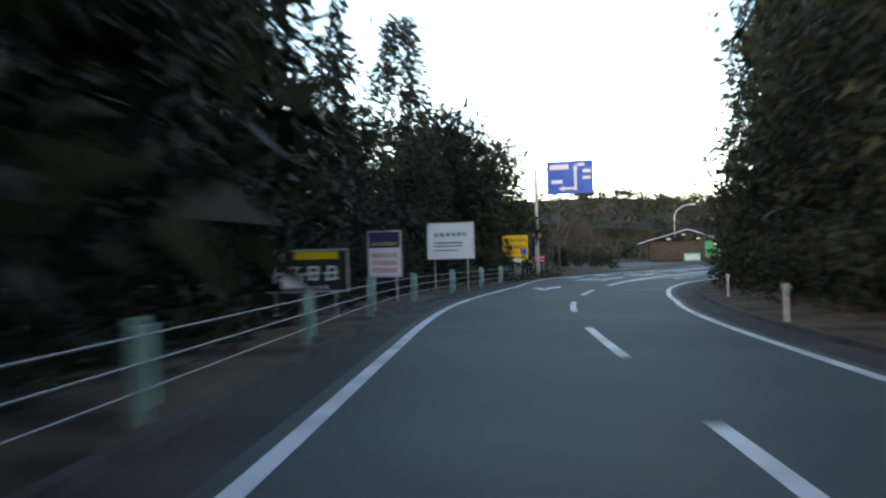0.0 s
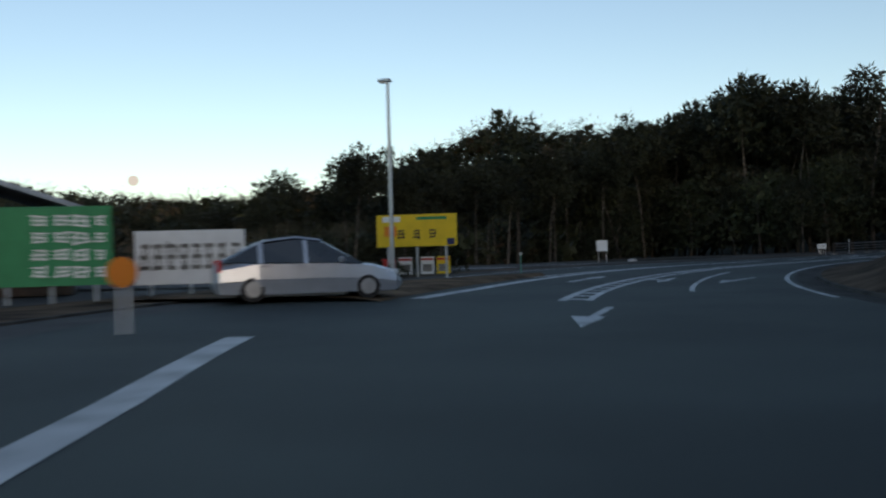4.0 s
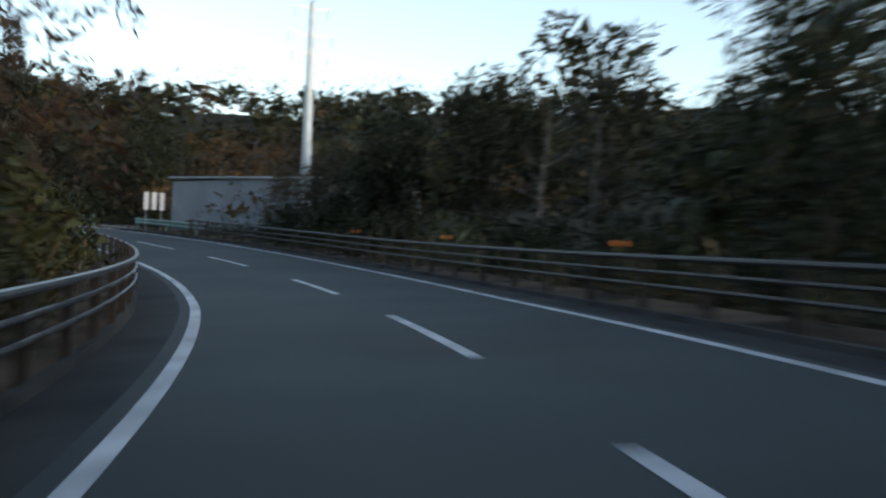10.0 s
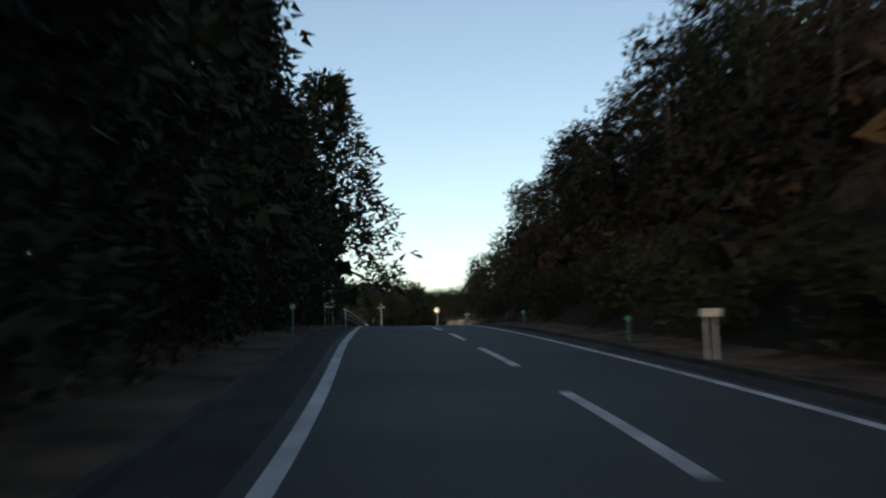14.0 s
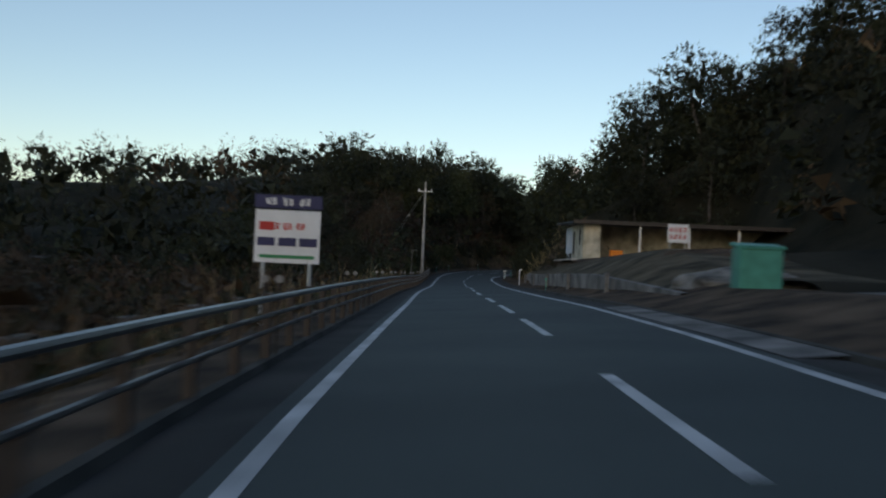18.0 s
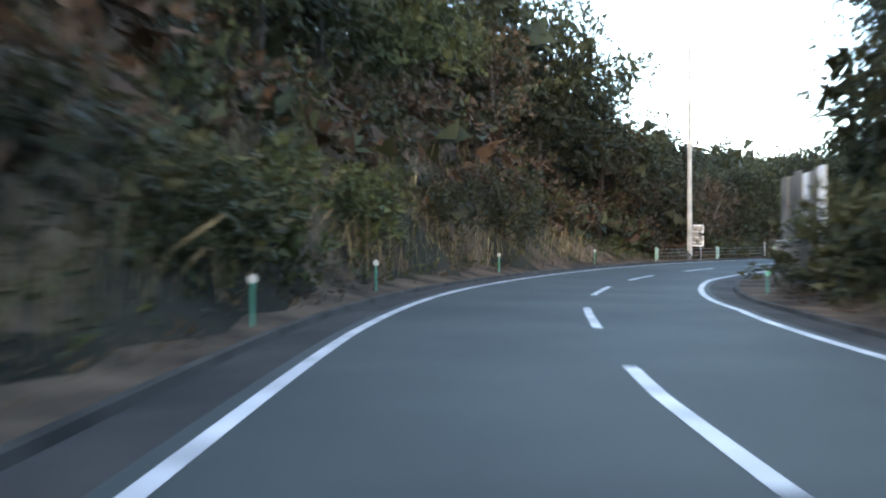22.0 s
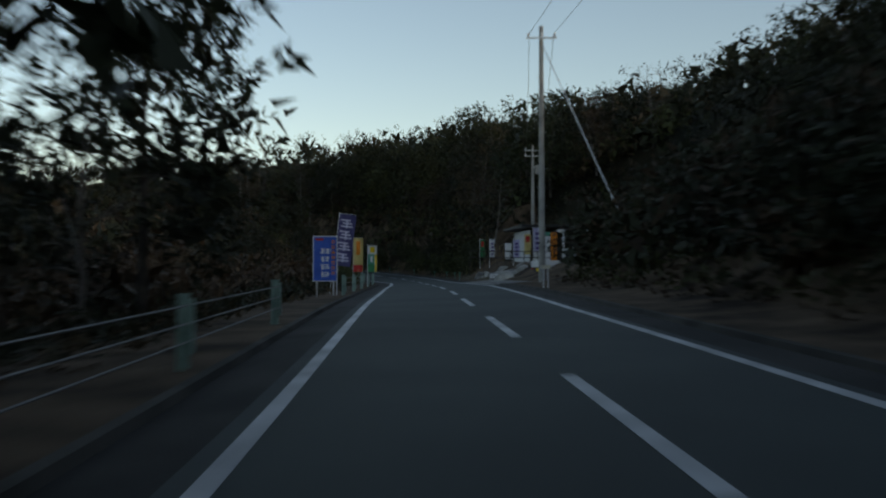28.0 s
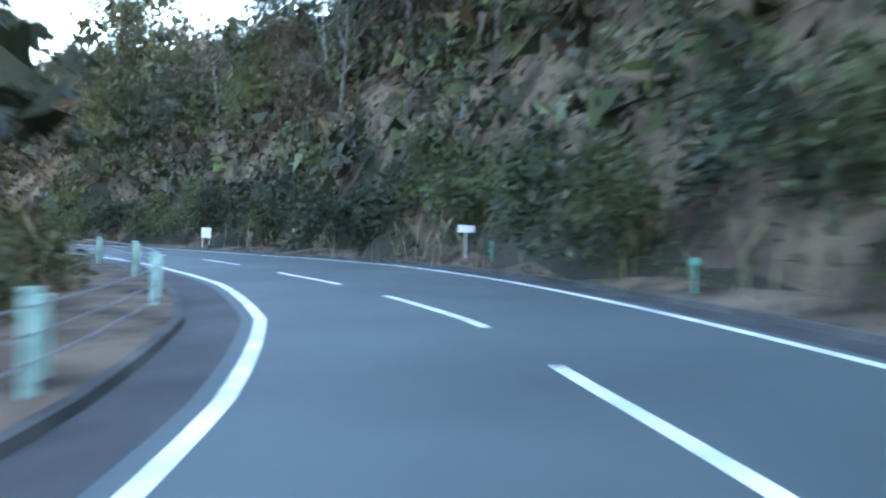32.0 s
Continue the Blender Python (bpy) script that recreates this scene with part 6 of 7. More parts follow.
def hatchback(m):
    ob = thing("hatchback_car", m, "silver hatchback car waiting at the junction with an amber indicator", "car")
    body = [(-2.2, 0.68, 0.35, 0.6, 0.78, 0.55), (-2.1, 0.8, 0.2, 0.75, 0.98, 0.6), (-1.2, 0.86, 0.18, 0.88, 0.93, 0.66), (0.6, 0.86, 0.18, 0.86, 0.9, 0.66), (1.5, 0.84, 0.18, 0.78, 0.84, 0.66), (2.05, 0.78, 0.2, 0.6, 0.68, 0.6), (2.22, 0.6, 0.3, 0.45, 0.5, 0.45)]
    part("body", loft(bmesh.new(), [car_section(*r) for r in body]), SILVER, ob, "silver painted body")
    cabin = [(-2.02, 0.7, 0.92, 0.94, 1.0, 0.6), (-1.2, 0.74, 0.88, 0.92, 1.38, 0.54), (-0.3, 0.76, 0.86, 0.9, 1.49, 0.54), (0.35, 0.76, 0.85, 0.9, 1.4, 0.53), (1.25, 0.74, 0.82, 0.85, 0.88, 0.6)]
    part("glasshouse", loft(bmesh.new(), [car_section(*r) for r in cabin]), GLASS, ob, "dark tinted glass")
    bm = bmesh.new()
    roof = [(-1.6, 1.2, 0.5), (-1.0, 1.44, 0.5), (-0.3, 1.51, 0.5), (0.3, 1.43, 0.5)]
    loft(bm, [[(-w, y, z - 0.03), (w, y, z - 0.03), (w * 0.9, y, z + 0.02), (-w * 0.9, y, z + 0.02)] for y, z, w in roof])
    part("roof", bm, SILVER, ob)
    for s in (-1, 1):
        for y, h in ((-0.1, 0.6), (-1.15, 0.55)):
            block("pillar", ob, SILVER, 0.05, 0.09, h, s * 0.66, y, 1.14, lean=-s * 21)
        for y in (1.35, -1.35):
            tyre_wheel(ob, s * 0.78, y, 0.3)
        block("headlight", ob, WHITE, 0.3, 0.4, 0.14, s * 0.6, 1.92, 0.62, bevel=0.04, turn=s * 20)
        block("door_handle", ob, SILVER, 0.03, 0.18, 0.03, s * 0.88, -0.2, 0.82)
        block("door_handle", ob, SILVER, 0.03, 0.18, 0.03, s * 0.88, -1.05, 0.84)
        block("mirror", ob, SILVER, 0.2, 0.12, 0.13, s * 0.95, 0.72, 0.95, bevel=0.03)
        ind = block("indicator", ob, ORANGE_REFLECTOR, 0.14, 0.06, 0.09, s * 0.55, 2.13, 0.42, bevel=0.01)
        block("tail_light", ob, RED, 0.2, 0.1, 0.3, s * 0.7, -2.1, 0.85, bevel=0.02)
    block("grille", ob, BLACK, 0.9, 0.06, 0.14, 0, 2.19, 0.36, bevel=0.01)
    block("number_plate", ob, WHITE, 0.33, 0.02, 0.16, 0, 2.235, 0.46)
    block("bumper_lip", ob, BLACK, 1.3, 0.1, 0.08, 0, 2.1, 0.22, bevel=0.02)
    return ob


def kei_truck(m, label):
    ob = thing("small_truck", m, label, "truck", "small trucks")
    cab = [(0.5, 0.68, 0.5, 1.0, 1.72, 0.58), (1.0, 0.7, 0.5, 1.0, 1.78, 0.6), (1.35, 0.7, 0.5, 1.0, 1.2, 0.64), (1.62, 0.68, 0.42, 0.8, 0.98, 0.6), (1.68, 0.62, 0.42, 0.7, 0.8, 0.55)]
    part("cab", loft(bmesh.new(), [car_section(*r) for r in cab]), WHITE, ob, "white painted cab")
    block("windscreen", ob, GLASS, 1.14, 0.03, 0.58, 0, 1.24, 1.42, tilt=31, bevel=0.01)
    block("rear_window", ob, GLASS, 1.0, 0.03, 0.42, 0, 0.49, 1.38, bevel=0.01)
    for s in (-1, 1):
        block("side_window", ob, GLASS, 0.02, 0.55, 0.42, s * 0.655, 0.85, 1.36, lean=-s * 9)
        block("headlight", ob, WHITE, 0.26, 0.06, 0.18, s * 0.5, 1.66, 0.72, bevel=0.03)
        block("tail_light", ob, RED, 0.16, 0.05, 0.1, s * 0.6, -1.62, 0.52, bevel=0.01)
        block("side_gate", ob, WHITE, 0.04, 2.05, 0.3, s * 0.7, -0.58, 0.83, bevel=0.008)
        block("mirror", ob, BLACK, 0.1, 0.06, 0.22, s * 0.82, 1.3, 1.25, bevel=0.02)
        for y in (1.15, -0.95):
            tyre_wheel(ob, s * 0.6, y, 0.27, 0.27, 0.15)
    block("bed", ob, WHITE, 1.4, 2.1, 0.08, 0, -0.58, 0.65, bevel=0.01)
    block("tail_gate", ob, WHITE, 1.4, 0.04, 0.3, 0, -1.62, 0.83, bevel=0.008)
    block("chassis", ob, BLACK, 0.8, 3.0, 0.18, 0, -0.1, 0.45, bevel=0.02)
    block("number_plate", ob, YELLOW, 0.33, 0.02, 0.16, 0.15, -1.66, 0.45)
    for x in (-0.66, 0.66):
        bar("guard_post", ob, STEEL, 0.02, (x, 0.42, 0.7), (x, 0.42, 1.72), n=6)
    for z in (1.7, 1.45, 1.15):
        bar("guard_rail", ob, STEEL, 0.018, (-0.66, 0.42, z), (0.66, 0.42, z), n=6)
    for x in (-0.33, 0, 0.33):
        bar("guard_rod", ob, STEEL, 0.014, (x, 0.42, 1.0), (x, 0.42, 1.7), n=6)
    return ob


p = at(4.97, -6.2)
hatchback(pose(p.x, p.y, p.z + 0.03, 0, 0, heading(4.97) - 62))

# ---- the bend after the junction ----
pipe_rail(7.22, 9.3, lambda k: tab(k, LEFT_LINE) - 1.0, 2.0, True)
pipe_rail(9.3, 11.75, lambda k: tab(k, LEFT_LINE) - 1.0, 2.0)
pipe_rail(8.78, 11.85, lambda k: tab(k, RIGHT_LINE) + 1.0, 2.0, rail=BROWN_STEEL)
for k in (8.85, 9.15, 9.5, 9.85, 10.2, 10.55, 10.9, 11.2):
    delineator(k, tab(k, RIGHT_LINE) + 1.45, True, ORANGE_REFLECTOR, 1.02, BROWN_STEEL)
for k in (7.3, 8.52, 9.3):
    delineator(k, tab(k, LEFT_LINE) - 1.35, True, REFLECTOR, 1.05, WHITE)
d, cx = direction_sign(on_land(8.76, 4.4), 5.6, 1.7, 1.35, -0.7, 4.1, STEEL, "bare steel back of an overhead road sign on a pole", back=True)
b = board("roadside_board", on_land(8.74, 5.15), 1.25, 0.85, 1.4, CONCRETE, "plain grey back of a roadside board on leaning struts", "sign", leg_r=0.04)
bar("strut", b, STEEL, 0.03, (-0.35, -0.9, -0.3), (-0.35, 0.03, 2.1), n=8)
bar("strut", b, STEEL, 0.03, (0.45, -0.9, -0.3), (0.45, 0.03, 2.1), n=8)
PALE_BLUE = material("pale blue plate", (0.1, 0.24, 0.42), 0.45, 0.1, 3, 30, 0.0)
for k, z in ((7.61, 0.95), (7.9, 0.95), (8.17, 0.9), (7.1, 0.95)):
    little_sign(k, tab(k, RIGHT_LINE) + 1.1, 0.3, 0.16, z, PALE_BLUE, 1, "small pale blue marker sign on a thin post")
bx = thing("control_box", on_road(8.78, tab(8.78, RIGHT_LINE) + 0.95, 0.1), "pale blue marker box on the rail's end", "box")
block("case", bx, PALE_BLUE, 0.22, 0.16, 0.3, 0, -0.12, 0.7, bevel=0.02)
block("lid", bx, WHITE, 0.24, 0.18, 0.03, 0, -0.12, 0.865, bevel=0.01)


def pylon(m, h):
    ob = thing("power_pylon", m, "tall slender steel power pylon with three pairs of arms", "pylon")
    bar("mast", ob, STEEL, 0.3, (0, 0, -0.5), (0, 0, h), n=12, r2=0.13)
    for i, z in enumerate((h - 0.4, h - 1.7, h - 2.6)):
        for s in (-1, 1):
            bar("arm", ob, STEEL, 0.06, (0, 0, z), (s * (0.9, 1.2, 0.95)[i], 0, z + 0.12), n=6, r2=0.03)
            bar("insulator", ob, WHITE, 0.04, (s * (0.85, 1.15, 0.9)[i], 0, z + 0.1), (s * (0.85, 1.15, 0.9)[i], 0, z - 0.4), n=6)
    return ob


pylon(on_land(11.64, 7.9), 11.3)
for k, u, key, size in ((11.5, 6.9, "brown", 0.5), (11.42, 7.8, "laurel", 0.52), (11.58, 8.6, "laurel", 0.5), (11.6, 6.6, "brown", 0.44), (11.32, 7.2, "laurel", 0.58), (11.66, 7.0, "brown", 0.46)):
    q = at(k, u)
    plant_tree(key, q.x, q.y, size)


def warehouse(m):
    ob = thing("warehouse", m, "grey corrugated metal warehouse half hidden by trees", "building")
    wall = material("grey sheet wall", (0.30, 0.33, 0.36), 0.55, 0.15, 0.6, 20, 0.1, metal=0.2)
    block("wall", ob, wall, 9.0, 11.0, 4.0, 0, 0, 1.6, bevel=0.02)
    for i in range(45):
        block("rib", ob, wall, 0.05, 0.05, 3.95, -4.4 + i * 0.2, -5.51, 1.6)
    for i in range(55):
        block("rib", ob, wall, 0.05, 0.05, 3.95, -4.51, -5.4 + i * 0.2, 1.6)
    block("roof", ob, STEEL, 9.4, 11.4, 0.12, 0, 0, 3.66, tilt=1.5, bevel=0.02)
    return ob


warehouse(pose(224.7, 194.65, 4.2, 0, 0, -12.7))
b = thing("panel_sign", pose(220.7, 201.6, 4.9, 0, 0, -35), "three narrow white sign panels in a row on posts", "sign")
for x in (-0.45, 0, 0.45):
    block("panel", b, WHITE, 0.28, 0.04, 1.0, x, 0, 1.7, bevel=0.01)
for x in (-0.45, 0.45):
    bar("post", b, STEEL, 0.03, (x, 0.05, -0.3), (x, 0.05, 2.1), n=8)
beam_rail(11.88, 12.19, 5.0, lift=-0.1)
beam_rail(12.37, 13.88, 4.3, lift=-0.2)
b = board("notice_board", on_land(13.72, 9.4), 1.05, 0.75, 1.1, WHITE, "white notice board with faded brown lines behind the guard rail", "sign")
bars(b, DARK_CONCRETE, [(0, 1.7, 0.8, 0.07), (0, 1.55, 0.8, 0.06), (0, 1.4, 0.65, 0.06), (0, 1.25, 0.8, 0.06)])
drive = ribbon("gravel_drive", [12.17, 12.24, 12.31, 12.39], lambda k: [(tab(k, RIGHT_LINE) + 0.3, 0.01), (tab(k, RIGHT_LINE) + 2.5, 0.09), (tab(k, RIGHT_LINE) + 9.5, 0.25)], material("pale gravel", (0.2, 0.17, 0.14), 0.95, 0.3, 1, 12, 0.8, coords="World"))
tagged(drive, "pale gravel drive between two guard rails", "drive", kind="structure")

# ---- the cutting ----
for k in (11.9, 12.28, 12.7, 13.1, 13.55, 14.2, 15.03):
    delineator(k, tab(k, LEFT_LINE) - 1.35, k in (11.9, 13.1))
for k, u in ((14.2, 4.0), (14.95, 3.7), (15.6, 3.6)):
    delineator(k, u, True, TEAL_PAINT, 0.6)


def t_sign(k, u, w=0.36):
    ob = thing("distance_marker", on_land(k, u), "low pale marker board on two posts beside the road", "sign", "marker boards")
    block("panel", ob, material("pale cream paint", (0.6, 0.56, 0.45), 0.6), w, 0.05, 0.14, 0, 0, 0.82, bevel=0.01)
    for x in (-0.08, 0.08):
        bar("post", ob, WHITE, 0.018, (x, 0.03, -0.3), (x, 0.03, 0.8), n=8)
    return ob


for k, u in ((14.69, 3.5), (18.14, 3.6), (21.98, 3.77), (25.81, 3.8), (29.33, 3.6), (16.6, 3.4)):
    t_sign(k, u)
b = board("advert_board", on_road(16.02, -4.6, 0.1), 0.55, 1.3, 0.85, WHITE, "tall white advertising board with gold lettering on two legs", "billboard")
block("heading", b, NAVY, 0.5, 0.012, 0.16, 0, -0.022, 1.8)
text_rows(b, YELLOW, 0.4, 0.75, 0.95, 3, 1, 171)
block("mark", b, RED, 0.36, 0.012, 0.06, 0, -0.022, 2.05)
for k in (15.84, 17.3, 18.0):
    delineator(k, tab(k, LEFT_LINE) - 0.75, True, REFLECTOR, 0.7, WHITE)

q = at(16.6, -5.1)
plant_tree("cypress", q.x, q.y, 1.35, 0.84)

# ---- the open valley with the shed ----
pipe_rail(15.95, 21.98, lambda k: tab(k, LEFT_LINE) - 1.0, 2.0)
for k in np.arange(16.4, 22.0, 0.42):
    delineator(float(k), tab(float(k), LEFT_LINE) - 1.15, True, DULL_REFLECTOR, 1.08, BROWN_STEEL)
b = board("billboard", on_road(18.87, -5.2, -0.4), 1.55, 1.25, 1.75, WHITE, "white billboard with red price panels under a navy heading", "billboard", leg_r=0.05)
block("heading", b, NAVY, 1.6, 0.05, 0.32, 0, 0, 3.2, bevel=0.01)
text_rows(b, WHITE, 1.2, 0.24, 3.08, 1, 3, 181, -0.034)
block("panel_red", b, RED, 0.35, 0.012, 0.2, -0.5, -0.022, 2.62)
text_rows(b, RED, 0.9, 0.24, 2.5, 1, 3, 191)
for x in (-0.5, 0, 0.5):
    block("price_box", b, NAVY, 0.42, 0.012, 0.2, x, -0.022, 2.25)
bars(b, GREEN, [(0, 1.9, 1.3, 0.08)])
mi = thing("traffic_mirror", on_land(18.32, 3.7), "round traffic mirror on a white pole", "traffic mirror")
bar("pole", mi, WHITE, 0.045, (0, 0, -0.4), (0, 0, 3.05), n=10)
part("back", disc(bmesh.new(), 0.32, 0, -0.09, 2.78, 0.05, 28), WHITE, mi)
part("glass", disc(bmesh.new(), 0.27, 0, -0.12, 2.78, 0.03, 28), material("mirror", (0.8, 0.8, 0.82), 0.05, 0.02, 2, 20, 0, metal=1.0), mi)
block("hood", mi, WHITE, 0.5, 0.2, 0.03, 0, -0.15, 3.1, bevel=0.01)


def shed(m):
    """An open-fronted shed; its white gable side faces the road and its open side looks back along it."""
    ob = thing("open_shed", m, "low open-fronted shed with cream walls and dark roof", "building")
    cream = material("stained cream wall", (0.36, 0.33, 0.25), 0.8, 0.25, 1.2, 15, 0.15, second=(0.5, 0.47, 0.38))
    block("end_wall", ob, material("pale blue-white sheet", (0.55, 0.6, 0.66), 0.5, 0.1), 0.08, 5.0, 2.6, 0, 10.2, 1.3)
    block("side_wall", ob, cream, 0.1, 7.6, 2.6, 0.02, 3.85, 1.3)
    block("back_wall", ob, cream, 14.0, 0.1, 2.6, 7.0, 5.0, 1.3)
    block("front_panel", ob, cream, 1.1, 0.1, 2.6, 0.6, 0, 1.3)
    block("roof", ob, BLACK, 15.5, 14.2, 0.16, 6.9, 6.2, 2.75, tilt=1.6, bevel=0.02)
    block("fascia", ob, BROWN_STEEL, 15.5, 0.08, 0.26, 6.9, -0.9, 2.6)
    for y, z, w, h in ((10.4, 1.5, 1.0, 1.0), (6.3, 1.3, 0.8, 1.7), (2.2, 1.6, 0.75, 1.1)):
        wdw = block("window", ob, WHITE if y > 10 else BLACK, 0.06, w, h, -0.05, y, z)
        block("window_frame", wdw, STEEL, 0.05, w + 0.1, 0.06, -0.02, y, z + h / 2)
    for x in (3.8, 7.2, 10.6, 14.0):
        block("bay_post", ob, WHITE, 0.12, 0.12, 2.6, x, -0.6, 1.3)
    block("floor_slab", ob, CONCRETE, 16, 14, 0.12, 7, 6, -0.04)
    return ob


shed_at = at(20.6, 7.8)
SHED = pose(shed_at.x, shed_at.y, float(ground_z(shed_at.x, shed_at.y)[0]) + 0.05, 0, 0, heading(20.6))
shed(SHED)
for i, x in enumerate((2.4, 5.0, 5.6, 8.8, 9.7)):
    q = SHED @ Vector((x, 0.9 + 0.4 * (i % 2), 0.08))
    s = thing("tool_chest" if i % 2 else "garden_tiller", pose(q.x, q.y, q.z, 0, 0, heading(20.6) + 5 * i), "orange painted farm machine stored in the shed" if i % 2 == 0 else "orange wooden crate stored in the shed", "machine" if i % 2 == 0 else "crate")
    block("body", s, ORANGE, 1.3 if i > 2 else 0.9, 0.7, 0.62, 0, 0, 0.36, bevel=0.05)
    block("base", s, BLACK, 1.1 if i > 2 else 0.7, 0.5, 0.1, 0, 0, 0.05, bevel=0.01)
    bar("handle", s, BLACK, 0.025, (-0.3, 0.25, 0.6), (-0.6, 0.45, 0.95), n=8)
wall = ribbon("retaining_wall", list(np.arange(19.0, 21.55, 0.05)), lambda k: [(tab(k, [(19, 5.0), (20.9, 4.7), (21.55, 5.4)]), -0.3), (tab(k, [(19, 5.0), (20.9, 4.7), (21.55, 5.4)]), tab(k, [(19, 0.35), (19.6, 0.85), (21.2, 0.95), (21.55, 0.3)])), (tab(k, [(19, 5.2), (20.9, 4.9), (21.55, 5.6)]), tab(k, [(19, 0.35), (19.6, 0.86), (21.2, 0.96), (21.55, 0.3)])), (tab(k, [(19, 5.2), (20.9, 4.9), (21.55, 5.6)]), 0.0)], DARK_CONCRETE)
tagged(wall, "low weathered concrete retaining wall below the grass bank", "wall", kind="structure")
for k in (19.4, 19.85, 20.3, 20.75, 21.15):
    pr = thing("wall_buttress", on_road(k, 4.72, 0), "short concrete buttress on the retaining wall", "buttress", "buttresses")
    block("pier", pr, DARK_CONCRETE, 0.16, 0.3, 0.95, 0, 0, 0.42, bevel=0.02)
BANK_RISE = [(18.95, 0.15), (19.2, 0.4), (19.5, 1.0)]
bank = ribbon("grass_bank", list(np.arange(19.0, 21.65, 0.05)), lambda k: [(tab(k, [(18.6, 5.5), (19, 5.2), (20.9, 4.92), (21.65, 5.7)]), tab(k, [(18.6, 0.2), (19.0, 0.22), (19.6, 0.84), (21.2, 0.94), (21.65, 0.4)])), (6.4, 0.3 + 1.15 * tab(k, BANK_RISE)), (7.6, 0.4 + 1.46 * tab(k, BANK_RISE)), (11, 0.45 + 1.5 * tab(k, BANK_RISE))], GRASS_GROUND)
tagged(bank, "dry grass bank above the retaining wall", "bank", kind="structure")
po = thing("marker_post", on_road(20.96, 3.9, 0), "white steel marker post beside the road", "post")
bar("post", po, WHITE, 0.035, (0, 0, -0.2), (0, 0, 1.25), n=8)
block("plate", po, WHITE, 0.22, 0.03, 0.06, 0.08, 0, 1.25)
for k in (19.9, 21.78):
    delineator(k, 3.75, True, TEAL_PAINT if k < 20 else REFLECTOR, 0.6)
gb = thing("storage_bin", on_road(18.95, 6.6, 0.22), "green steel storage bin beside the turning", "bin")
block("case", gb, TEAL_PAINT, 1.1, 0.8, 1.2, 0, 0, 0.7, bevel=0.03)
block("lid", gb, TEAL_PAINT, 1.2, 0.9, 0.1, 0, 0, 1.34, tilt=6, bevel=0.02)
for x in (-0.45, 0.45):
    block("foot", gb, BLACK, 0.1, 0.6, 0.12, x, 0, 0.05)
b = board("notice_board", on_land(19.6, 8.6), 0.9, 0.8, 0.35, WHITE, "white and red notice board on the bank", "sign")
text_rows(b, RED, 0.8, 0.6, 0.45, 2, 4, 201)
drive2 = ribbon("concrete_drive", [18.45, 18.6, 18.8, 19.0], lambda k: [(tab(k, RIGHT_LINE) + 0.3, 0.01), (tab(k, RIGHT_LINE) + 2.5, 0.1), (7.6, 0.34), (12, 0.56), (17, 0.62)], DARK_CONCRETE)
tagged(drive2, "worn grey concrete drive climbing to the shed", "drive", kind="structure")
heap = thing("gravel_heap", on_land(19.08, 7.4), "low heap of grey gravel beside the drive", "gravel heap")
bm = bmesh.new()
bmesh.ops.create_icosphere(bm, subdivisions=4, radius=1.0)
for v in bm.verts:
    r = 1 + 0.16 * noise.noise(v.co * 2.3)
    v.co = Vector((v.co.x * 2.1 * r, v.co.y * 1.5 * r, max(-0.1, v.co.z) ** 1 * 0.62 * r))
part("gravel", bm, material("grey gravel", (0.1, 0.1, 0.095), 0.95, 0.35, 2, 30, 0.8, second=(0.2, 0.19, 0.17)), heap)


def earth_scar(x, y, w, h, yaw, seed):
    """A steep ragged face of bare earth that breaks out of the wooded hill, sunset light painted into its colour."""
    ob = thing("earth_scar", pose(x, y, float(ground_z(x, y)[0]) - 0.5, 0, 0, yaw), "ragged face of bare earth on the wooded hill, sunset light painted in ochre", "earth face", "earth faces")
    bm = bmesh.new()
    nx, nz = 14, 16
    rows = []
    for j in range(nz + 1):
        q = j / nz
        half = w * 0.5 * (0.55 + 0.45 * math.sin(math.pi * min(1, q + 0.15))) * (1 + 0.25 * noise.noise((q * 4, seed, 0)))
        rows.append([bm.verts.new((half * (2 * i / nx - 1) + 0.25 * noise.noise((q * 3, i * 0.4, seed)), 1.6 * q + 0.5 * noise.noise((i * 0.35, q * 5, seed + 7)), h * q + 0.3 * noise.noise((i * 0.5, q * 2, seed + 3)))) for i in range(nx + 1)])
    for j in range(nz):
        for i in range(nx):
            bm.faces.new((rows[j][i], rows[j][i + 1], rows[j + 1][i + 1], rows[j + 1][i]))
    bmesh.ops.solidify(bm, geom=bm.faces[:], thickness=1.2)
    part("face", bm, SUNLIT_EARTH, ob)
    return ob


# bare earth, its ochre raised to paint in low orange sunlight on the hill
SUNLIT_EARTH = material("bare earth with painted sunset light", (0.22, 0.13, 0.06), 0.95, 0.35, 0.5, 6, 0.8, second=(0.42, 0.27, 0.13), spec=0.1)
earth_scar(255.0, 449.0, 3.2, 6.0, 8, 2)
earth_scar(262.0, 443.0, 5.0, 4.5, 4, 5)
up1 = utility_pole(21.83, -4.75, 9.9, (0.95,))
q = at(21.33, -5.15)
hp = thing("service_pole", pose(q.x, q.y, q.z, 0, 0, heading(21.3)), "slim pale pole with a short wire bracket behind the guard rail", "pole")
bar("post", hp, DARK_CONCRETE, 0.036, (0, 0, -1.2), (0, 0, 3.0), n=10, r2=0.028)
for z in (2.96, 2.88):
    bar("bracket", hp, DARK_CONCRETE, 0.008, (-0.12, 0, z + 0.02), (0.5, 0.1, z - 0.05), n=6)
for x in (0.2, 0.44):
    bar("insulator", hp, CONCRETE, 0.012, (x, 0.05, 2.86), (x, 0.05, 2.97), n=8)
gw = thing("guy_wire", Matrix(), "stay wire of a utility pole with a yellow guard", "wire")
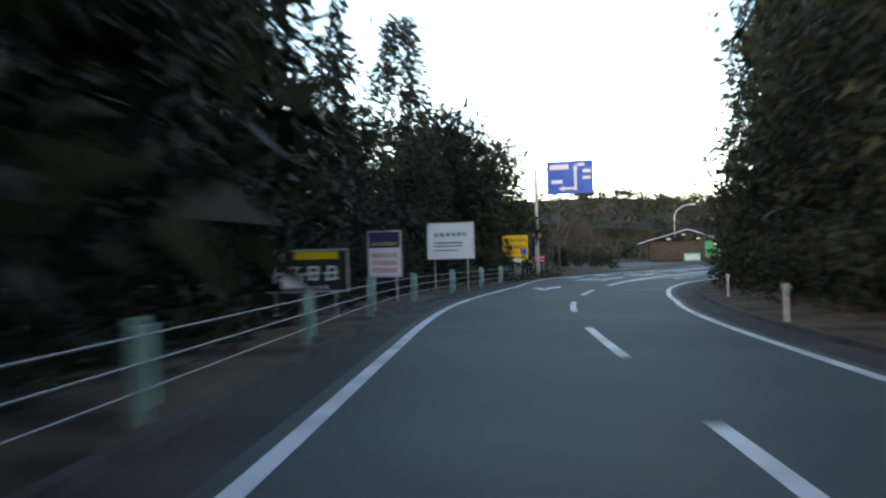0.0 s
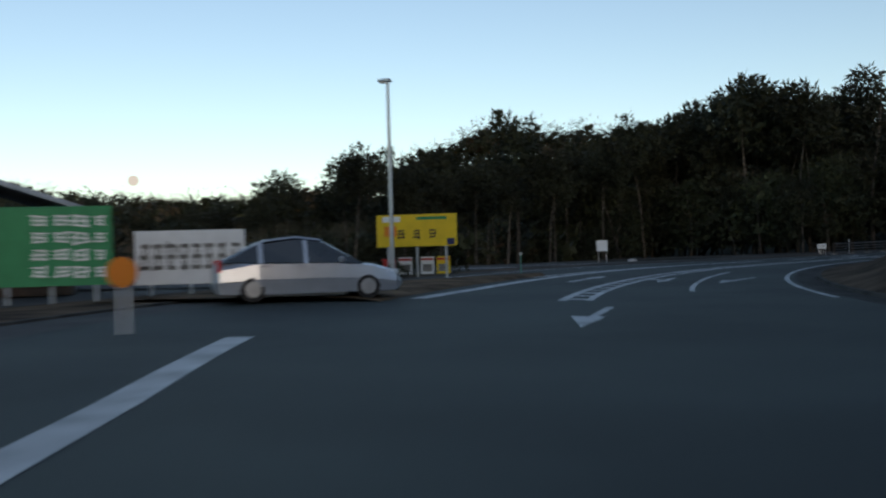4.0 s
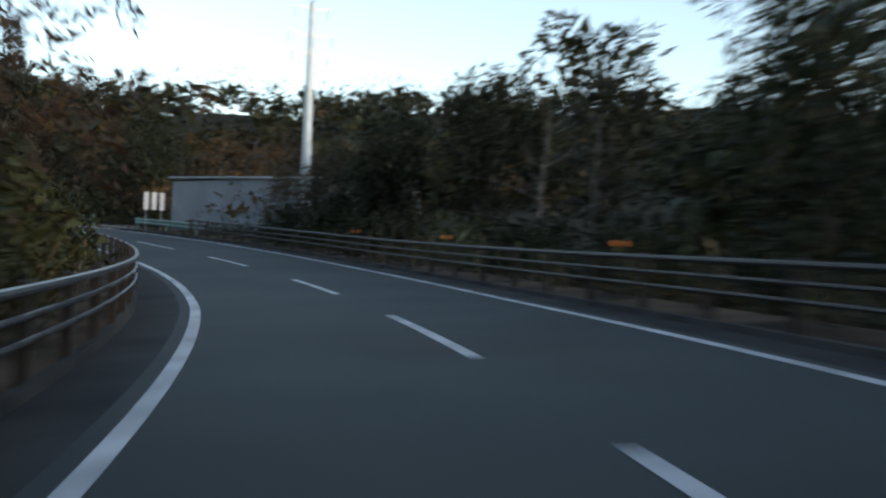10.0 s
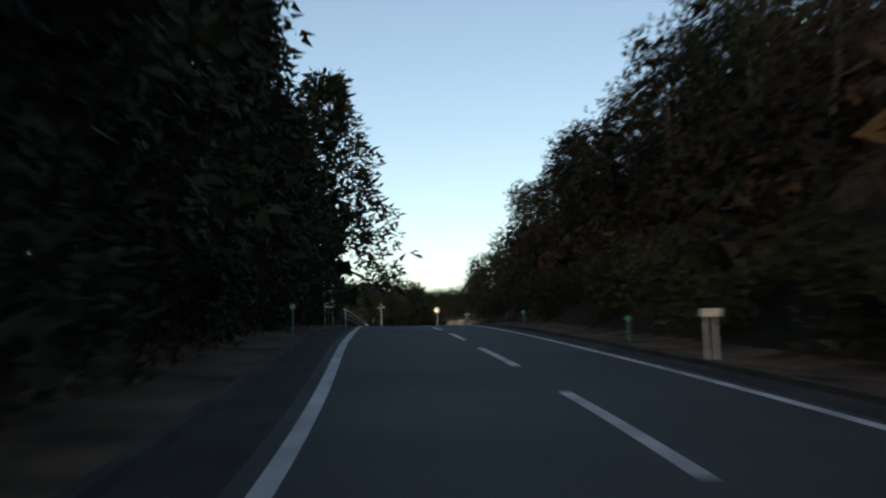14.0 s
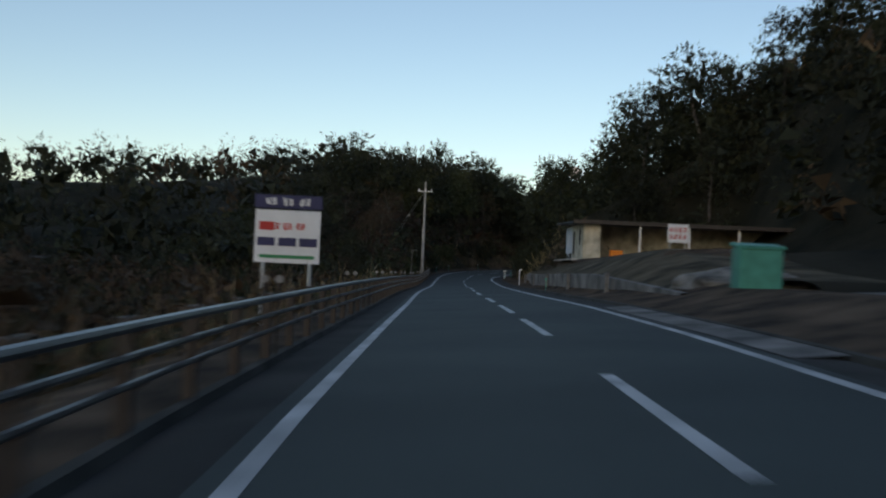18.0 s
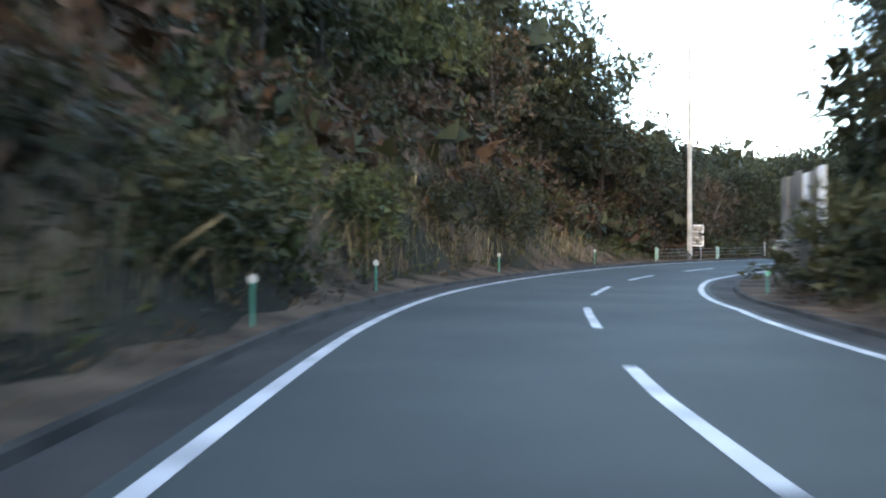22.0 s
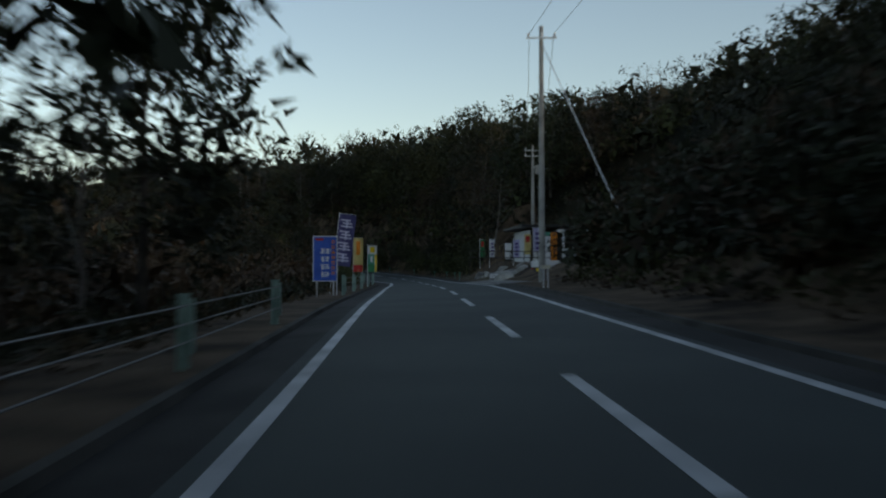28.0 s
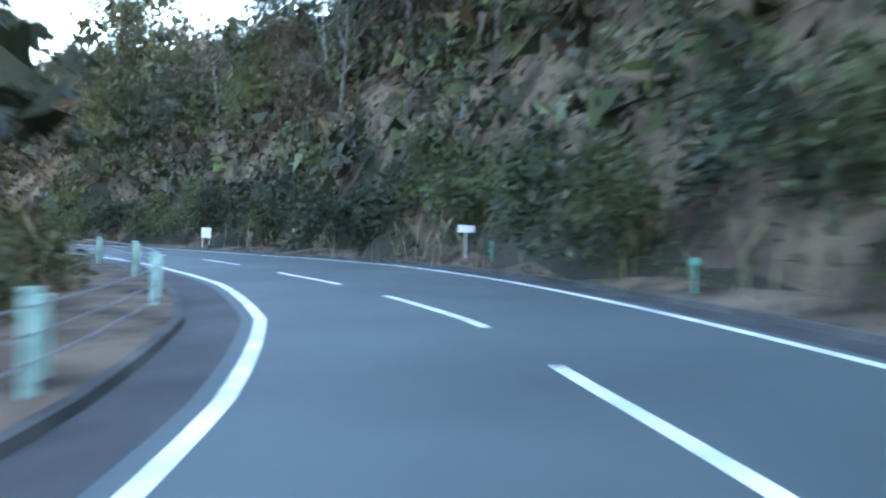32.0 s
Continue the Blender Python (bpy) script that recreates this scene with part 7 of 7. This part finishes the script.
top, foot = at(21.83, -4.75, 9.0), at(22.12, -9.3, 0)
foot.z = float(ground_z(foot.x, foot.y)[0])
for x in (-0.06, 0.06):
    bar("wire", gw, STEEL, 0.014, top + Vector((x, 0, 0)), foot + Vector((x * 3, 0, 0)), n=5)
bar("insulator", gw, WHITE, 0.05, top.lerp(foot, 0.42), top.lerp(foot, 0.45), n=8)
for x in (-0.14, 0.14):
    bar("guard", gw, YELLOW, 0.04, foot + Vector((x, 0, 0)), foot + Vector((x, 0, 0)) + (top - foot) * 0.14, n=8)

# ---- the right-hand bend ----
for k in (22.16, 22.5, 22.83, 23.3, 23.75):
    delineator(k, tab(k, LEFT_LINE) - 1.4, k == 23.3)
for k in (22.27, 23.04, 23.8):
    delineator(k, tab(k, RIGHT_LINE) + 1.7, True, TEAL_PAINT, 0.6)
up2 = utility_pole(24.32, -5.9, 13.5, ())
pb = board("framed_sign", on_land(24.37, -6.15, 25), 0.9, 1.3, 1.0, material("faded sign face", (0.16, 0.155, 0.15), 0.7, 0.25, 1.5, 12, 0.1, second=(0.24, 0.23, 0.21)), "faded grey sign board in a white frame behind a pole", "sign", frame=WHITE, border=0.06)
for z in (1.2, 1.55, 1.9):
    block("batten", pb, WHITE, 0.95, 0.012, 0.03, 0, -0.022, z)
cable_fence(24.08, 25.95, lambda k: tab(k, LEFT_LINE) - 1.5, 8.3, -0.2)
cable_fence(26.7, 28.7, lambda k: tab(k, LEFT_LINE) - 1.4, 8.3, -0.15)
for k in (24.65, 25.6, 26.26):
    delineator(k, tab(k, LEFT_LINE) - 1.5, True, REFLECTOR, 1.0 if k < 26 else 0.75, WHITE if k < 26 else TEAL_PAINT)


def corrugated(m):
    ob = thing("corrugated_fence", m, "tall screen of dark and pale corrugated sheets", "fence")
    for i in range(6):
        block("sheet", ob, WHITE if i in (0, 2) else DARK_CONCRETE, 0.5, 0.04, 1.8 if i % 3 else 2.0, i * 0.52, 0.04 * (i % 2), 1.8, bevel=0.01)
    block("plinth", ob, DARK_CONCRETE, 3.2, 0.3, 0.9, 1.3, 0.1, 0.45, bevel=0.05)
    return ob


q = at(27.25, -6.2)
plant_tree("bare", q.x, q.y, 1.15)
corrugated(on_land(23.02, 5.7, 106) @ pose(0, 0, 0.6))
maple_at = at(25.5, -5.5)
plant_tree("maple", maple_at.x, maple_at.y, 0.56)
for k, u in ((24.2, 7.5), (25.4, 6.6)):
    q = at(k, u)
    plant_tree("gold", q.x, q.y, 0.7)
b = board("notice_board", on_land(26.47, -4.58), 0.68, 0.66, 0.02, BLUE, "low blue notice board with pale lettering", "sign", frame=WHITE, border=0.03)
text_rows(b, YELLOW, 0.55, 0.25, 0.52, 2, 5, 211)
text_rows(b, WHITE, 0.6, 0.2, 0.22, 1, 5, 221)
up3 = utility_pole(27.43, 4.7, 11.3, (0.7, 2.0), True)
gy = thing("guy_wire", Matrix(), "stay wire of a utility pole with a yellow guard", "wire")
top, foot = at(27.43, 4.8, 9.5), at(27.6, 7.2, 0)
foot.z = float(ground_z(foot.x, foot.y)[0])
bar("wire", gy, BLACK, 0.015, top, foot, n=5)
bar("guard", gy, YELLOW, 0.045, foot, foot + (top - foot) * 0.2, n=8)
pf = thing("picket_fence", on_land(28.2, 7.2), "short row of weathered timber posts by a field gate", "fence")
for i in range(7):
    bar("picket", pf, PALE_BARK, 0.05, (0.2 * math.sin(i), i * 0.9 - 2.5, -0.2), (0.2 * math.sin(i), i * 0.9 - 2.5, 1.0 + 0.15 * math.sin(i * 2)), n=7)
block("gate_panel", pf, CONCRETE, 0.08, 1.2, 0.7, 0.1, -3.6, 0.4, bevel=0.02)

# ---- the restaurant ----
b = board("billboard", on_road(29.4, -4.65, -0.37), 0.89, 1.72, 1.0, BLUE, "tall blue billboard with large white lettering in a white frame", "billboard", frame=WHITE, border=0.03, leg_r=0.035)
text_rows(b, WHITE, 0.5, 1.2, 1.1, 4, 1, 231)
for i in range(7):
    scribble(b, ORANGE, 0.31, 1.3 + 0.2 * i, 0.15, 0.15, 241 + i, -0.022)
block("arrow", b, RED, 0.3, 0.012, 0.08, -0.22, -0.022, 2.6)
LILAC = material("pale lilac cloth", (0.55, 0.54, 0.72), 0.8, 0.08, 2, 40, 0.05)
INK = material("violet ink", (0.12, 0.08, 0.25), 0.8, 0.1, 2, 30, 0)
CREAM = material("cream cloth", (0.66, 0.55, 0.26), 0.8, 0.1, 2, 40, 0.05)
VIOLET = material("blue-violet cloth", (0.10, 0.10, 0.24), 0.8, 0.1, 2, 40, 0.05)
letters = [(LILAC, b + 0.22 * i, t + 0.22 * i, a, c) for i in range(4) for b, t, a, c in ((0.09, 0.12, 0.14, 0.86), (0.15, 0.18, 0.22, 0.8), (0.07, 0.24, 0.44, 0.56), (0.21, 0.24, 0.1, 0.7))]
banner(on_road(29.75, -4.85, 0) @ pose(0, 0, 0, 0, 7, 0), 2.5, 0.8, 1.3, VIOLET, "blue-violet banner flag with pale lettering leaning in the wind", letters, blow=0.1)
banner(on_road(30.1, -4.3, 0), 1.95, 0.55, 1.0, CREAM, "yellow and red banner flag on a pole", [(RED, 0.0, 0.2, 0.0, 0.95), (ORANGE, 0.5, 0.9, 0.3, 0.7)], blow=0.1, seed=3)
banner(on_road(30.22, -3.55, 0), 1.62, 0.55, 0.95, WHITE, "green, white and yellow banner flag on a white pole", [(GREEN, 0.0, 0.3, 0.0, 0.75), (TEAL_PAINT, 0.3, 0.68, 0.0, 0.75), (YELLOW, 0.0, 0.68, 0.8, 0.98), (YELLOW, 0.74, 0.95, 0.25, 0.75), (WHITE, 0.25, 0.6, 0.3, 0.5)], seed=5)
cable_fence(29.43, 33.6, lambda k: tab(k, LEFT_LINE) - 1.4, 8.3, -0.2)
for k in (29.45, 31.1):
    delineator(k, tab(k, LEFT_LINE) - 1.7, True, REFLECTOR, 1.05, WHITE)
up4 = utility_pole(29.75, 5.0, 12.6, (0.6,))
gz = thing("guy_wire", Matrix(), "stay wire of a utility pole", "wire")
top, foot = at(29.75, 5.0, 11.8), at(29.6, 8.5, 0)
foot.z = float(ground_z(foot.x, foot.y)[0])
bar("wire", gz, STEEL, 0.03, top, foot, n=6)


def restaurant(m):
    ob = thing("restaurant", m, "small white-fronted restaurant with a flat dark roof and porch", "building")
    block("wall", ob, material("dark timber wall", (0.05, 0.045, 0.04), 0.8, 0.3, 2, 20, 0.2), 11.0, 5.0, 2.6, 4.4, 3.2, 1.3)
    block("side_wall", ob, material("white sheet wall", (0.6, 0.63, 0.66), 0.5, 0.1), 0.08, 5.6, 2.6, -1.15, 2.4, 1.3)
    block("roof", ob, BLACK, 12.6, 7.4, 0.2, 4.4, 2.6, 2.85, bevel=0.03)
    block("porch_beam", ob, WHITE, 9.6, 0.12, 0.22, 5.6, -0.9, 2.5)
    for x in (1.3, 4.2, 10.2):
        block("porch_post", ob, WHITE if x < 2 else BROWN_STEEL, 0.14, 0.14, 2.5, x, -0.9, 1.25)
    s = block("name_board", ob, WHITE, 1.25, 0.1, 2.35, -0.35, -0.98, 1.2, bevel=0.01)
    s2 = block("side_board", ob, ORANGE, 0.45, 0.1, 2.35, 0.55, -0.98, 1.2, bevel=0.01)
    for i in range(4):
        scribble(ob, BLACK, -0.35, 0.35 + i * 0.48, 0.62, 0.42, 251 + i, -1.04)
    for i in range(7):
        scribble(ob, BLACK, 0.55, 0.25 + i * 0.31, 0.24, 0.24, 261 + i, -1.04)
    block("top_strip", ob, TEAL_PAINT, 1.25, 0.012, 0.3, -0.35, -1.045, 2.24)
    for x in (4.9, 6.6, 8.2):
        w = block("window", ob, GLASS, 1.2, 0.05, 1.0, x, 0.68, 1.5)
        block("window_frame", w, WHITE, 1.3, 0.05, 0.06, x, 0.65, 2.03)
    block("lit_sign", ob, WHITE, 0.4, 0.06, 0.3, 6.4, 0.6, 1.6)
    block("chimney", ob, STEEL, 0.14, 0.14, 0.8, 5.5, 3, 3.3)
    block("deck", ob, CONCRETE, 13.5, 8.0, 0.3, 4.6, 1.0, -0.12)
    return ob


rp = at(30.69, 9.2)
RM = pose(rp.x, rp.y, rp.z + 1.15, 0, 0, heading(30.5) + 4)
restaurant(RM)
for i, x in enumerate((2.8, 5.2)):
    q = RM @ Vector((x, -0.2, 0.05))
    be = thing("bench", pose(q.x, q.y, q.z, 0, 0, heading(30.5) + 4), "plain timber bench on the restaurant porch", "bench", "benches")
    block("seat", be, PALE_BARK, 2.0, 0.5, 0.06, 0, 0, 0.42, bevel=0.01)
    for xx in (-0.9, 0.9):
        for yy in (-0.18, 0.18):
            block("leg", be, PALE_BARK, 0.07, 0.07, 0.4, xx, yy, 0.2)
    block("rail", be, PALE_BARK, 2.0, 0.05, 0.1, 0, -0.24, 0.3)
fx = thing("steel_railing", RM, "dark steel pipe railing in front of the terrace", "railing")
for x in np.arange(-6.0, 0.1, 1.0):
    bar("post", fx, BROWN_STEEL, 0.03, (x, -2.4, -1.0), (x, -2.4, 0.95), n=7)
for z in (0.9, 0.45):
    bar("rail", fx, BROWN_STEEL, 0.03, (-6.0, -2.4, z), (0, -2.4, z), n=7)
for i, (x, z, hh, ww, c) in enumerate(((-0.9, 0.9, 1.75, 0.6, LILAC), (-1.6, 0.7, 1.5, 0.5, CREAM), (-2.4, 0.5, 1.3, 0.5, LILAC), (-4.2, 0.5, 1.3, 0.4, WHITE), (-4.9, 0.5, 1.3, 0.4, GREEN))):
    q = RM @ Vector((x, -1.9 + 0.15 * i, 0))
    banner(pose(q.x, q.y, q.z, 0, 0, heading(30.5) + 6 * i), hh, ww, z, c, "lettered banner flag at the restaurant terrace", [(INK, 0.1 + 0.2 * j, 0.22 + 0.2 * j, 0.25, 0.75) for j in range(4)] if c in (LILAC, WHITE) else [(RED, 0.6, 0.9, 0.2, 0.8)], seed=i)
q = at(31.07, 8.2)
gb = thing("meter_cabinet", pose(q.x, q.y, q.z + 0.3, 0, 0, heading(31)), "white metal cabinet on a post by the terrace", "cabinet")
block("upper_case", gb, WHITE, 0.55, 0.3, 0.62, 0, 0, 2.45, bevel=0.03)
block("lower_case", gb, WHITE, 0.55, 0.3, 0.62, 0, 0, 1.75, bevel=0.03)
block("shelf", gb, CONCRETE, 1.2, 0.4, 0.06, 0.4, 0, 1.4)
bar("post", gb, BROWN_STEEL, 0.05, (0, 0.05, -0.5), (0, 0.05, 2.2), n=8)
up5 = utility_pole(31.17, 10.9, 9.0, (0.5, 1.0), True)
rs = random.Random(5)
for i in range(26):
    k, u = 30.35 + rs.uniform(0, 0.75), 4.6 + rs.uniform(0, 3.4)
    p = at(k, u)
    st = thing("boulder", pose(p.x, p.y, p.z + 0.1 + 0.18 * (u - 4.6), 0, 0, rs.uniform(0, 360)), "grey weathered garden boulder below the terrace", "boulder", "garden boulders")
    bm = bmesh.new()
    bmesh.ops.create_icosphere(bm, subdivisions=3, radius=rs.uniform(0.3, 0.65))
    off = Vector((i * 3.1, 0, 0))
    for v in bm.verts:
        v.co *= 1 + 0.4 * noise.noise(v.co * 1.8 + off)
        v.co.z *= 0.75
    part("stone", bm, CONCRETE if i % 3 else DARK_CONCRETE, st)
PALE_STONE = material("pale lichened stone", (0.22, 0.22, 0.2), 0.9, 0.35, 0.9, 12, 0.6, second=(0.42, 0.41, 0.38))
for i, (k, u, size, lift) in enumerate(((30.27, 4.8, 0.56, 0.1), (30.37, 6.5, 0.6, 0.45), (30.43, 7.4, 0.62, 0.7), (30.3, 7.9, 0.5, 0.5), (30.6, 5.5, 0.45, 0.3), (30.78, 5.2, 0.38, 0.2), (30.7, 6.3, 0.5, 0.5), (30.55, 7.1, 0.5, 0.75), (30.9, 5.6, 0.4, 0.3))):
    p = at(k, u)
    st = thing("boulder", pose(p.x, p.y, p.z + lift, 0, 0, heading(k) + 25 * math.sin(i * 2.1)), "large pale lichened boulder set upright below the terrace", "boulder", "garden boulders")
    bm = bmesh.new()
    bmesh.ops.create_icosphere(bm, subdivisions=3, radius=size)
    for v in bm.verts:
        v.co *= 1 + 0.3 * noise.noise(v.co * 1.5 + Vector((i * 5.3, 2, 0))) + 0.08 * noise.noise(v.co * 6)
        v.co.x *= 1.2
        v.co.y *= 0.8
    part("stone", bm, PALE_STONE, st)
lotr = ribbon("concrete_forecourt", list(np.arange(29.85, 30.5, 0.05)), lambda k: [(tab(k, RIGHT_LINE) + 0.3, 0.01), (tab(k, RIGHT_LINE) + 2.0, 0.1), (8.0, 0.2), (9.5, 0.95)], material("worn forecourt concrete", (0.12, 0.12, 0.115), 0.9, 0.3, 0.5, 14, 0.4, second=(0.2, 0.2, 0.19), coords="World"))
tagged(lotr, "pale concrete forecourt of the restaurant", "forecourt", kind="structure")
terrace = ribbon("terrace_bank", list(np.arange(30.3, 31.3, 0.05)), lambda k: [(4.3, 0.05), (6.0, 0.55), (7.6, 1.0), (16, 1.2)], GRASS_GROUND)
tagged(terrace, "rough grass bank under the restaurant terrace", "bank", kind="structure")
p = at(30.08, 7.5)
kei_truck(pose(p.x, p.y, p.z + 0.17, 0, 0, heading(30.1) - 70), "white small flatbed truck parked on the forecourt")
gs = thing("name_stone", on_road(30.39, 4.55, 0.1), "low carved white name stone at the forecourt", "stone")
block("slab", gs, WHITE, 0.72, 0.12, 0.27, 0, 0, 0.27, bevel=0.02)
for x in (-0.2, -0.05, 0.1, 0.24):
    scribble(gs, DARK_CONCRETE, x, 0.27, 0.1, 0.14, 400 + int(x * 100), -0.064)
block("base", gs, DARK_CONCRETE, 0.7, 0.2, 0.12, 0, 0, 0.06)

# ---- the last bend ----
for k in (30.98, 31.17, 31.45, 31.8, 32.2, 32.6, 33.0):
    delineator(k, tab(k, RIGHT_LINE) + 1.4, True, TEAL_PAINT, 0.62)
little_sign(33.08, tab(33.08, RIGHT_LINE) + 1.5, 0.5, 0.2, 0.75, WHITE, 1)
little_sign(34.02, tab(34.02, RIGHT_LINE) + 1.5, 0.5, 0.5, 0.6, WHITE, label="white board with dark bars at the bend")

# ---- wires, reeds and the moon ----
for a, b, za, zb in ((up3, up4, 10.8, 12.2), (up4, up5, 12.2, 8.7)):
    for x in (-0.6, 0.6):
        wire(a.matrix_world @ Vector((x, -0.14, za)), b.matrix_world @ Vector((x, -0.14, zb)), 0.8)


def reeds(k0, k1, u0, u1, count, seed):
    """Tall dry plume grass."""
    rng = np.random.default_rng(seed)
    ks, us = rng.uniform(k0, k1, count), rng.uniform(min(u0, u1), max(u0, u1), count)
    x = np.interp(ks, STATION, XY[:, 0]) + np.interp(ks, STATION, RIGHT[:, 0]) * us
    y = np.interp(ks, STATION, XY[:, 1]) + np.interp(ks, STATION, RIGHT[:, 1]) * us
    z = ground_z(x, y)
    n = count
    h = rng.uniform(0.5, 1.0, n) * rng.uniform(0.7, 1.9, n)
    lean = rng.normal(0, 0.3, (n, 2)) * h[:, None]
    root = np.column_stack([x, y, z])
    mid = root + np.column_stack([lean * 0.35, h * 0.62])
    tip = root + np.column_stack([lean, h])
    a = rng.uniform(0, math.pi, n)
    wv = np.column_stack([np.cos(a), np.sin(a), np.zeros(n)]) * 0.007
    fat = wv * np.where(rng.uniform(0, 1, n) < 0.12, 5.0, 0.8)[:, None]
    v = np.stack([root - wv, root + wv, mid + wv, mid - wv, tip + fat * 0.3, tip - fat * 0.3, tip * 0.75 + mid * 0.25 + fat, tip * 0.75 + mid * 0.25 - fat], 1).reshape(-1, 3)
    b0 = np.arange(n) * 8
    f = np.concatenate([np.stack([b0, b0 + 1, b0 + 2, b0 + 3], 1), np.stack([b0 + 3, b0 + 2, b0 + 6, b0 + 7], 1), np.stack([b0 + 7, b0 + 6, b0 + 4, b0 + 5], 1)])
    ob = new("plume_grass", faces_mesh("plume_grass", v, f, REED))
    return tagged(ob, "tall dry plume grass at the road's edge", "grass", kind="stuff")


for n, row in enumerate(((7.7, 9.6, -4.6, -8.5, 1600), (9.6, 12.9, -4.5, -7.5, 1500), (12.6, 14.5, 5.6, 9, 1500), (16.3, 20.8, -4.4, -10, 1800), (22.0, 23.8, -5.6, -11, 3600), (21.2, 22.6, 5, 9, 900), (30.5, 33, -4.6, -8, 700), (31.6, 31.85, -5.0, -6.4, 350), (17.3, 18.2, 4.4, 8, 300), (31, 34, 4.5, 8, 500), (8.8, 11.3, 4.6, 8, 900))):
    reeds(*row, 200 + n)
moon = new("moon", bpy.data.meshes.new("moon"))
bm = bmesh.new()
bmesh.ops.create_uvsphere(bm, u_segments=24, v_segments=16, radius=7.2)
bm.to_mesh(moon.data)
bm.free()
glow = bpy.data.materials.new("moonlight")
glow.use_nodes = True
em = glow.node_tree.nodes.new("ShaderNodeEmission")
em.inputs[0].default_value, em.inputs[1].default_value = (1.0, 0.95, 0.9, 1), 0.6
glow.node_tree.links.new(em.outputs[0], glow.node_tree.nodes["Material Output"].inputs[0])
moon.data.materials.append(glow)
moon.matrix_world = Matrix.Translation(Vector((9.04, 58.4, 0)) + 1500 * Vector((math.sin(radians(14.4)), math.cos(radians(14.4)), math.tan(radians(4.7)))))
tagged(moon, "pale full moon low over the hills", "moon", kind="structure")
